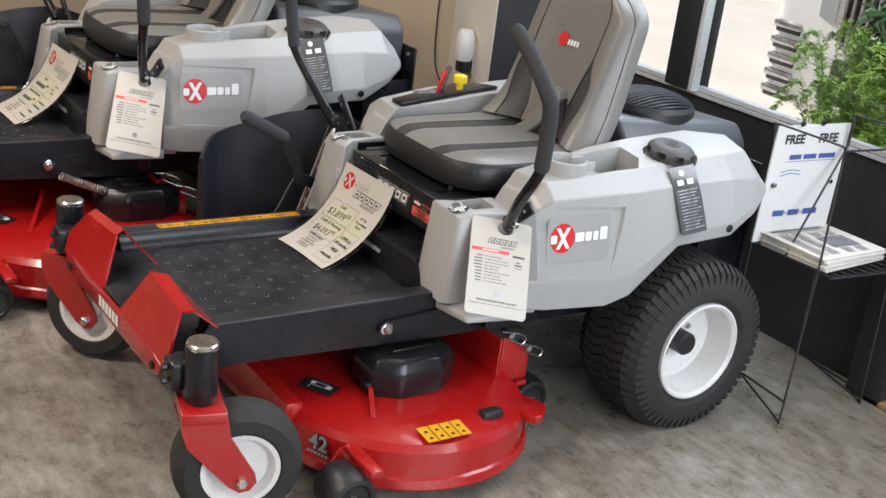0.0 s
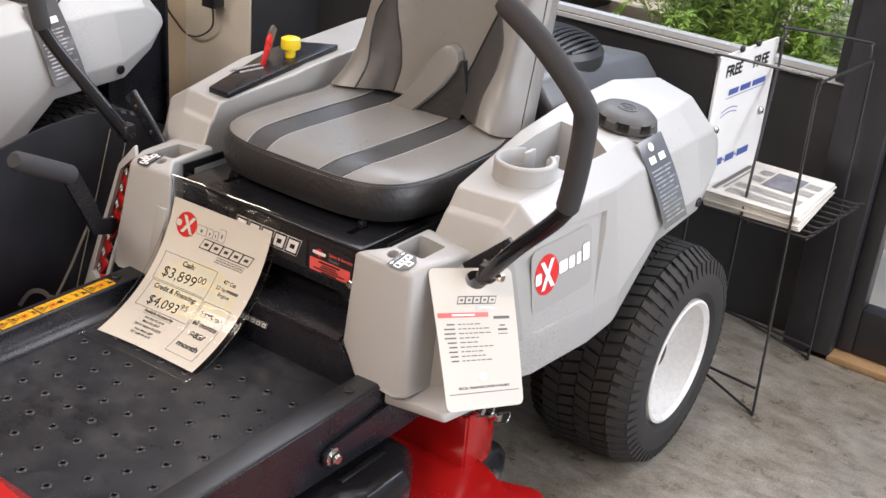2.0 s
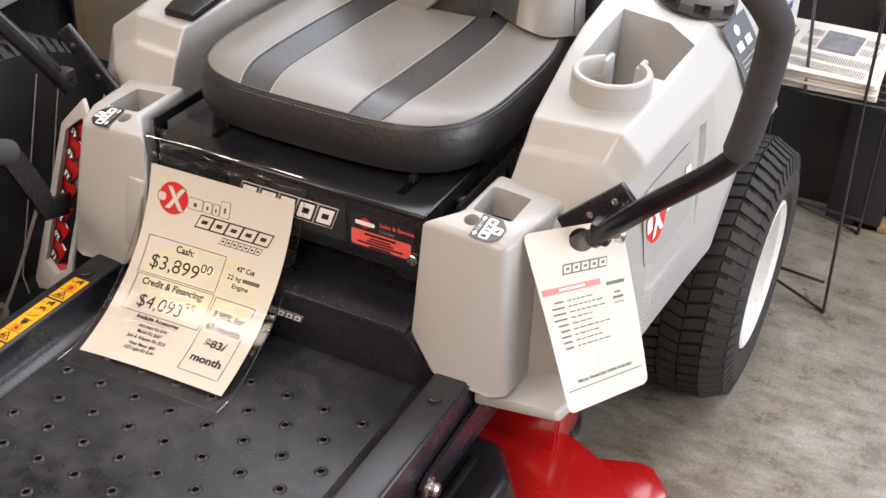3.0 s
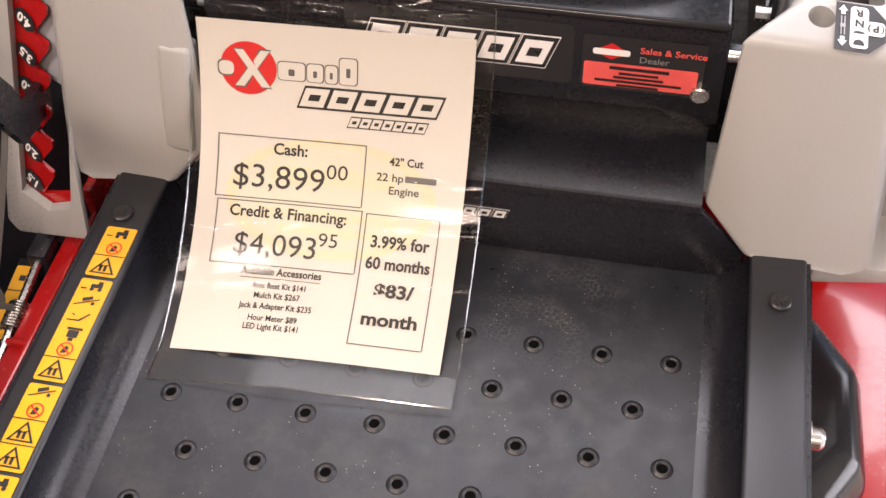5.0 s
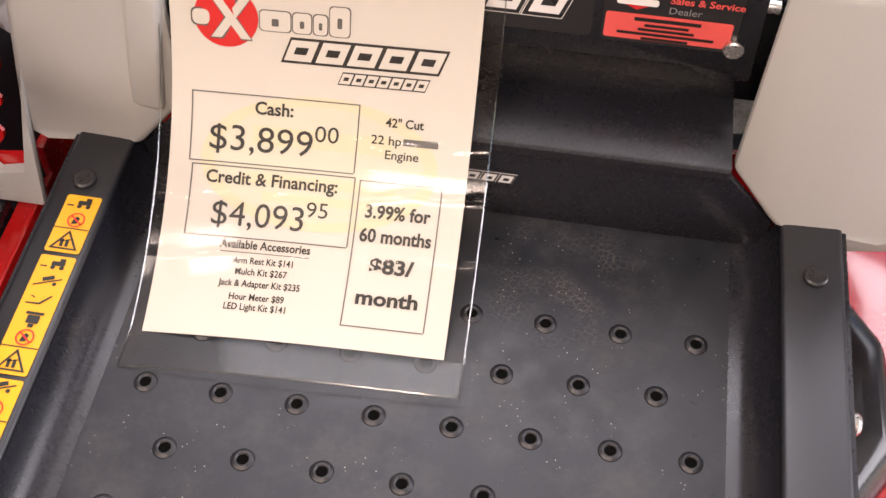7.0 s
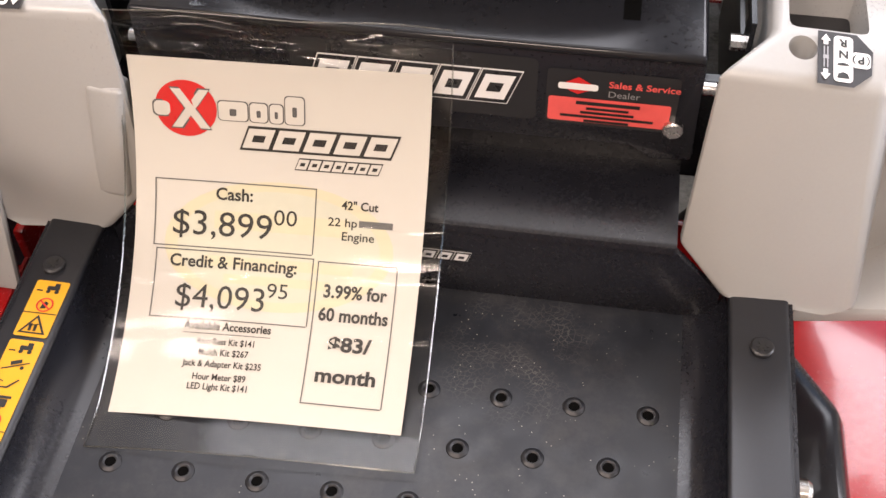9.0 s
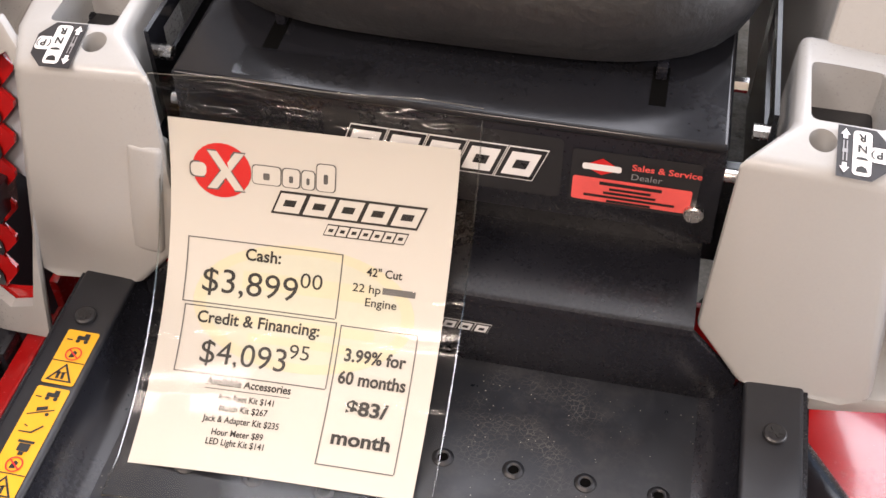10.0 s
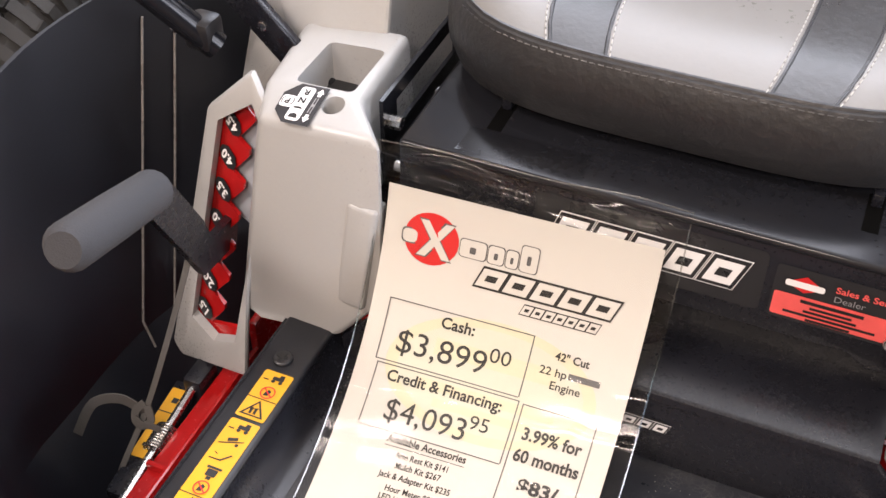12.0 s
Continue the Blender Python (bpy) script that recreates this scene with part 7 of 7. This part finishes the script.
        if y < 0.012:
            k = (0.012 - y) / 0.05
            w += 0.004 * k + 0.0030 * k * math.sin(x * 48 + 2.0 * math.sin(y * 120))
            for c, lean, high in ((-0.006, 0.012, 0.0022), (-0.016, -0.010, 0.0030), (-0.027, 0.006, 0.0026)):
                w += high * ridge(y - c - lean * (q - 0.5) - 0.002 * math.sin(x * 80 + c * 900), 0.0026)
        return sheet_point(x, y, w)
    part("clear_sleeve", map_bm(bm, cover), M_SLEEVE, t, "clear plastic sleeve with creases")
    bm = bmesh.new()
    edge = [(x0, y1), (x0, y0), (x1, y0), (x1, y1), (x0, y1)]
    run = []
    for (a, b), (c, d) in zip(edge, edge[1:]):
        run += [cover(a + (c - a) * i / 20, b + (d - b) * i / 20) for i in range(20)]
    tube(bm, run + [run[0]], 0.0007, 4, cap=False)
    part("sleeve_edge", bm, M_SLEEVE_EDGE, t)
    bm = grid_bm(-0.158, -0.056, 0.100, 0.134, 8, 3)
    part("tape", map_bm(bm, lambda x, y: Vector((x, y, 0.5548))), M_TAPE, t, "strip of clear tape")
    return t


def hang_tag():
    """Printed card hung by a slotted hole on the lever bracket."""
    t = thing("hang_tag", "white printed cardboard tag hanging on the control lever", "tag", "hang tags on the mowers")
    tl, bl, br = Vector((0.326, 0.106, 0.562)), Vector((0.430, 0.038, 0.378)), Vector((0.487, 0.168, 0.358))
    tr = Vector((0.412, 0.210, 0.556))
    right, down = (br - bl), (bl - tl)
    W, H = right.length, down.length
    n = right.cross(-down).normalized()
    r, d = right.normalized(), down.normalized()

    def f(lift):
        return lambda x, y: tl.lerp(tr, x / W).lerp(bl.lerp(br, x / W), -y / H) + n * (lift + 0.003 * math.sin(-y / H * 2.4))
    pts = rect_pts(W / 2, -H / 2, W, H, 0.010)
    bm = bmesh.new()
    hole = disc_pts(W * 0.56, -H * 0.085, 0.019, 0.015, 24)
    outer = [bm.verts.new((x, y, 0)) for x, y in pts]
    inner = [bm.verts.new((x, y, 0)) for x, y in hole]
    es = [bm.edges.new((a[i], a[(i + 1) % len(a)])) for a in (outer, inner) for i in range(len(a))]
    bmesh.ops.triangle_fill(bm, edges=es, use_beauty=True)
    for k in range(2):
        bmesh.ops.subdivide_edges(bm, edges=[e for e in bm.edges if e.calc_length() > 0.02], cuts=3, use_grid_fill=True)
    bmesh.ops.triangulate(bm, faces=bm.faces[:])
    bmesh.ops.remove_doubles(bm, verts=bm.verts[:], dist=1e-6)
    ext = bmesh.ops.extrude_face_region(bm, geom=bm.faces[:])
    map_z = {v for v in ext["geom"] if isinstance(v, bmesh.types.BMVert)}
    flags = {v: (v in map_z) for v in bm.verts}
    g0, g1 = f(0.0), f(0.0008)
    for v in bm.verts:
        v.co = (g1 if flags[v] else g0)(v.co.x, v.co.y)
    bmesh.ops.recalc_face_normals(bm, faces=bm.faces[:])
    part("card", bm, M_PAPER, t, "white card")
    g = f(0.0014)
    for name, w, h, m, lift in (("mark_block", 1.0, 1.0, M_INKG, 0.0014), ("mark_core", 0.80, 0.72, M_PAPER, 0.0017), ("mark_slit", 0.36, 0.26, M_INKG, 0.0020)):
        parts_each(name, slant_pieces(W * 0.53, -H * 0.230, 5, 0.0135 * w, 0.0130 * h, 0.0135, 0.35), f(lift), m, t)
    parts_each("mark_block", slant_pieces(W * 0.62, -H * 0.285, 7, 0.0040, 0.0042, 0.0048, 0.35), g, M_SILVER, t)
    part("red_band", map_bm(bars([(W * 0.34, -H * 0.335, W * 0.62, H * 0.034)]), g), M_PINK, t, "red band")
    part("band_words", map_bm(bars([(W * 0.34, -H * 0.335, W * 0.28, H * 0.012)]), f(0.0019)), M_WHITE, t)
    rows = [(W * 0.81, -H * 0.358, W * 0.20, H * 0.020), (W * 0.81, -H * 0.415, W * 0.07, H * 0.010), (W * 0.81, -H * 0.445, W * 0.12, H * 0.014), (W * 0.81, -H * 0.475, W * 0.12, H * 0.006)]
    rnd = random.Random(4)
    for i in range(9):
        y = -H * (0.400 + 0.032 * i)
        wl = W * rnd.uniform(0.08, 0.15)
        rows.append((W * 0.22 - wl / 2, y, wl, H * 0.010))
        x, end = W * 0.26, W * rnd.uniform(0.46, 0.66)
        while x < end:
            wl = W * rnd.uniform(0.025, 0.075)
            rows.append((x + wl / 2, y, wl, H * 0.007))
            x += wl + W * 0.014
    for row in rows:
        part("print_bar", map_bm(bars([row]), g), M_INKG, t)
    part("mark_ring", map_bm(flat_poly(disc_pts(W * 0.50, -H * 0.775, 0.007)), g), M_SILVER, t)
    part("foot_line", map_bm(bars([(W * 0.5, -H * 0.885, W * 0.9, H * 0.004)]), g), M_INK, t)
    part("lettering", map_bm(text_bm("SPECIAL FINANCING OFFERS AVAILABLE", 0.0052, 0.0001), lambda x, y: g(W * 0.5 + x, -H * 0.848 + y)), M_INK, t)
    return t


def filler_tag():
    t = thing("filler_tag", "dark warning tag hanging from the fuel filler neck", "tag", "filler tags on the mowers")
    tl, tr, bl, br = Vector((0.408, 0.602, 0.662)), Vector((0.418, 0.674, 0.672)), Vector((0.486, 0.610, 0.517)), Vector((0.494, 0.682, 0.529))
    n = (tr - tl).cross(tl - bl).normalized()

    def f(lift):
        return lambda x, y: (tl.lerp(tr, x)).lerp(bl.lerp(br, x), y) + n * (lift + 0.005 + 0.006 * math.sin(y * 3.14))
    part("strip", map_bm(grid_bm(0, 1, 0, 1, 3, 12), f(0.0)), M_TAGD, t, "dark grey glossy plastic strip")
    rows = [(0.5 - 0.03 * (i % 3), 0.36 + 0.047 * i, 0.80 - 0.10 * (i % 3), 0.016) for i in range(13)]
    bm = bmesh.new()
    for cx, cy, w, h in rows:
        bm.faces.new([bm.verts.new((x, y, 0)) for x, y in rect_pts(cx, cy, w, h)])
    part("print", map_bm(bm, f(0.0012)), M_SILVER, t)
    bm = flat_poly(disc_pts(0.42, 0.10, 0.10, 0.05, 14))
    bm.faces.new([bm.verts.new((x, y, 0)) for x, y in rect_pts(0.30, 0.24, 0.24, 0.08)])
    bm.faces.new([bm.verts.new((x, y, 0)) for x, y in rect_pts(0.68, 0.24, 0.24, 0.08)])
    part("pictogram", map_bm(bm, f(0.0012)), M_WHITE, t)
    return t


for made, again in ((price_sheet(True, "white price sheet in a clear plastic sleeve taped to the mower"), True), (hang_tag(), False), (filler_tag(), False)):
    if again:
        other = price_sheet(False, "white price sheet in a clear sleeve on the second mower")
        other.matrix_basis = SECOND
    else:
        copy_thing(made, SECOND)

# ---- newspaper rack by the door ----


def newspaper_rack():
    t = thing("newspaper_rack", "black wire newspaper rack standing by the door", "rack")
    A, B, C, D = (0.375, 1.005), (0.592, 1.015), (0.402, 1.270), (0.615, 1.285)
    w = 0.0032

    def wire(pts, name="wire", r=w):
        bm = bmesh.new()
        tube(bm, pts, r, 7)
        return part(name, bm, M_WIRE, t)
    for (x, y), (fx, fy) in ((B, (0.617, 0.972)), (D, (0.622, 1.300))):
        wire([(fx, fy, w), (x, y, 0.43), (x - 0.008, y, 0.735)], "post")
    wire([(A[0], A[1], 0.06), (A[0], A[1], 0.740)], "post")
    wire([(C[0], C[1], 0.06), (C[0], C[1], 0.745)], "post")
    wire(curve_pts([(A[0] + 0.006, A[1] - 0.012, 0.715), (A[0] + 0.006, A[1] - 0.014, 0.742), (A[0] + 0.014, A[1] - 0.014, 0.750), (B[0] - 0.020, B[1] - 0.010, 0.747), (B[0] - 0.004, B[1] - 0.008, 0.742), (B[0] - 0.006, B[1], 0.715)], 4), "top_rail")
    wire(curve_pts([(C[0] + 0.020, C[1] - 0.022, 0.690), (C[0] + 0.020, C[1] - 0.024, 0.760), (C[0] + 0.030, C[1] - 0.024, 0.772), (D[0] - 0.030, D[1], 0.770), (D[0] - 0.018, D[1], 0.762), (D[0] - 0.016, D[1], 0.735)], 4), "top_rail")
    wire([(B[0] - 0.008, B[1], 0.735), (D[0] - 0.008, D[1], 0.735)], "top_rail")
    wire([(A[0], A[1], 0.728), (C[0], C[1], 0.735)], "top_rail")
    wire([(C[0] + 0.020, C[1] - 0.022, 0.690), (0.491, 1.003, 0.42)], "brace")
    for (x0, y0), (x1, y1), (fx, fy) in ((A, B, (0.617, 0.972)), (C, D, (0.622, 1.300))):
        wire([(x0, y0, 0.065), (x1 + 0.012, y1 - 0.02, 0.055)], "foot_rail")
        wire([(x0 + 0.05, y0, 0.062), (fx - 0.01, fy + 0.01, 0.004), (fx, fy, w)], "foot")
    for i in range(9):
        k = i / 8
        a = Vector((A[0], A[1], 0.418)).lerp(Vector((C[0], C[1], 0.418)), k)
        b = Vector((B[0] + 0.035, B[1], 0.418)).lerp(Vector((D[0] + 0.035, D[1], 0.418)), k)
        wire([a, b, b + Vector((0.012, 0, 0.006))], "shelf_wire", 0.0026)
    for k in (0.0, 0.5, 1.0):
        a = Vector((A[0], A[1], 0.413)).lerp(Vector((B[0] + 0.035, B[1], 0.413)), k)
        b = Vector((C[0], C[1], 0.413)).lerp(Vector((D[0] + 0.035, D[1], 0.413)), k)
        wire([a, b], "shelf_wire", 0.0035)
    return t


def rack_sign():
    t = thing("rack_sign", "white sign board with blue print wired into the rack", "sign")
    tl, tr = Vector((0.386, 0.998, 0.742)), Vector((0.408, 1.258, 0.745))
    bl = Vector((0.392, 0.985, 0.428))
    r, d = (tr - tl).normalized(), (bl - tl).normalized()
    n = r.cross(-d).normalized()
    W, H = (tr - tl).length, (bl - tl).length
    bm = bmesh.new()
    loft(bm, [[tl + r * x + d * y for x, y in ((0, 0), (W, 0), (W, H), (0, H))], [tl + r * x + d * y - n * 0.005 for x, y in ((0, 0), (W, 0), (W, H), (0, H))]])
    part("board", bm, M_PLUG, t, "white board")

    def f(cx, cy, lift=0.001):
        return lambda x, y: tl + r * (cx * W + x) + d * (cy * H - y) + n * lift
    for cx in (0.26, 0.72):
        part("lettering", map_bm(text_bm("FREE", 0.034, 0.0012), f(cx, 0.12)), M_INK, t)
    for row in ((-0.058, 0, 0.042, 0.013), (-0.006, 0, 0.046, 0.013), (0.056, 0, 0.060, 0.013), (0, -0.012, 0.18, 0.0015)):
        part("name_bar", map_bm(bars([row]), f(0.54, 0.27)), M_BLUE, t)
    for i, y in enumerate((0.40, 0.43)):
        bm = bmesh.new()
        pts = [(-0.035 + 0.07 * k / 10, 0.006 * math.sin(k / 10 * 3.0)) for k in range(11)]
        for a, b in zip(pts, pts[1:]):
            bm.faces.new([bm.verts.new(p) for p in ((a[0], a[1] - 0.001, 0), (b[0], b[1] - 0.001, 0), (b[0], b[1] + 0.001, 0), (a[0], a[1] + 0.001, 0))])
        part("wave_line", map_bm(bm, f(0.30, y)), M_BLUE, t)
    for row in ((-0.062, 0, 0.040, 0.016), (-0.036, 0, 0.007, 0.004), (-0.008, 0, 0.040, 0.016), (0.018, 0, 0.007, 0.004), (0.052, 0, 0.052, 0.016)):
        part("number_bar", map_bm(bars([row]), f(0.50, 0.76)), M_BLUE, t)
    for cx, cy in ((0.10, 0.50), (0.88, 0.50), (0.30, -0.02), (0.58, -0.02)):
        p = f(cx, cy)(0, 0)
        bm = bmesh.new()
        lathe(bm, [(0.006, 0), (0.009, 0.003), (0.006, 0.008), (0, 0.008)], (0, 0, 0), "x", 10)
        bm.transform(Matrix.Translation(p))
        part("wire_tie", bm, M_STEEL if cy > 0 else M_WIRE, t)
    return t


def newspapers():
    rnd = random.Random(11)
    t = thing("newspaper_stack", "stack of folded newspapers lying on the wire shelf", "newspapers")
    z = 0.4218
    for i in range(9):
        dx, dy, a = rnd.uniform(-0.004, 0.004), rnd.uniform(-0.006, 0.006), radians(rnd.uniform(-1.5, 1.5))
        bm = bmesh.new()
        box(bm, -0.104, 0.104, -0.128, 0.128, 0, 0.0036, 0.0014, 2)
        bm.transform(Matrix.Translation((0.498 + dx, 1.142 + dy, z)) @ Matrix.Rotation(radians(3) + a, 4, "Z"))
        top = part("newspaper", bm, M_NEWS, t)
        z += 0.0038
    f = plane_map((0.498, 1.142, z + 0.0012), (0.04, 1, 0), (-1, 0.04, 0), 0.0)
    part("photo", map_bm(bars([(0.035, -0.015, 0.10, 0.07)]), f), M_NEWSK, t, "grey printed picture")
    part("headline", map_bm(bars([(-0.02, 0.084, 0.19, 0.010)]), f), M_INKG, t)
    part("headline", map_bm(bars([(-0.02, 0.070, 0.15, 0.003)]), f), M_INKG, t)
    for col, top, bottom in ((-0.095, 0.058, -0.088), (-0.050, 0.058, -0.088), (0.012, 0.052, 0.026), (0.062, 0.052, 0.026), (0.012, -0.056, -0.088), (0.062, -0.056, -0.088)):
        y, rows = top, []
        while y > bottom:
            rows.append((col + rnd.uniform(-0.002, 0.0), y, 0.038 + rnd.uniform(-0.006, 0.0), 0.0016))
            y -= 0.0042
        part("print_column", map_bm(bars(rows), f), M_INKG, t)


newspaper_rack()
rack_sign()
newspapers()


def lever_strap():
    t = thing("webbing_strap", "grey webbing strap knotted round the lift lever", "strap")

    def ribbon(pts, w, name):
        run = curve_pts(pts, 6)
        bm = bmesh.new()
        rings = []
        for i, p in enumerate(run):
            d = (run[min(i + 1, len(run) - 1)] - run[max(i - 1, 0)]).normalized()
            sd = d.cross(Vector((0.2, -0.9, 0.4))).normalized()
            up = sd.cross(d).normalized()
            rings.append([p + sd * w + up * 0.0008, p - sd * w + up * 0.0008, p - sd * w - up * 0.0008, p + sd * w - up * 0.0008])
        loft(bm, rings)
        part(name, bm, M_STRAP, t)
    ribbon([(-0.366, 0.020, 0.436), (-0.372, 0.004, 0.40), (-0.385, -0.015, 0.345), (-0.398, -0.045, 0.285), (-0.405, -0.085, 0.245), (-0.41, -0.12, 0.20)], 0.0026, "strap")
    ribbon([(-0.398, -0.045, 0.285), (-0.418, -0.050, 0.300), (-0.440, -0.062, 0.296), (-0.448, -0.082, 0.272)], 0.0045, "loose_end")
    # the knot: one flat loop folded over itself and a short stub
    o, e1, e2, e3 = Vector((-0.398, -0.045, 0.285)), Vector((0.97, 0.20, -0.05)), Vector((0.0, 0.40, 0.90)), Vector((0.1, -0.8, 0.35))
    knot = lambda pts: [o + e1 * x + e2 * y + e3 * h for x, y, h in pts]
    ribbon(knot([(0.000, 0.011, 0.003), (-0.007, 0.003, 0.004), (-0.006, -0.008, 0.005), (0.002, -0.011, 0.006), (0.009, -0.003, 0.007), (0.004, 0.010, 0.006)]), 0.0036, "knot")
    ribbon(knot([(-0.007, -0.004, 0.007), (0.002, -0.009, 0.008), (0.010, -0.009, 0.008), (0.018, -0.012, 0.006)]), 0.0030, "knot_stub")


lever_strap()
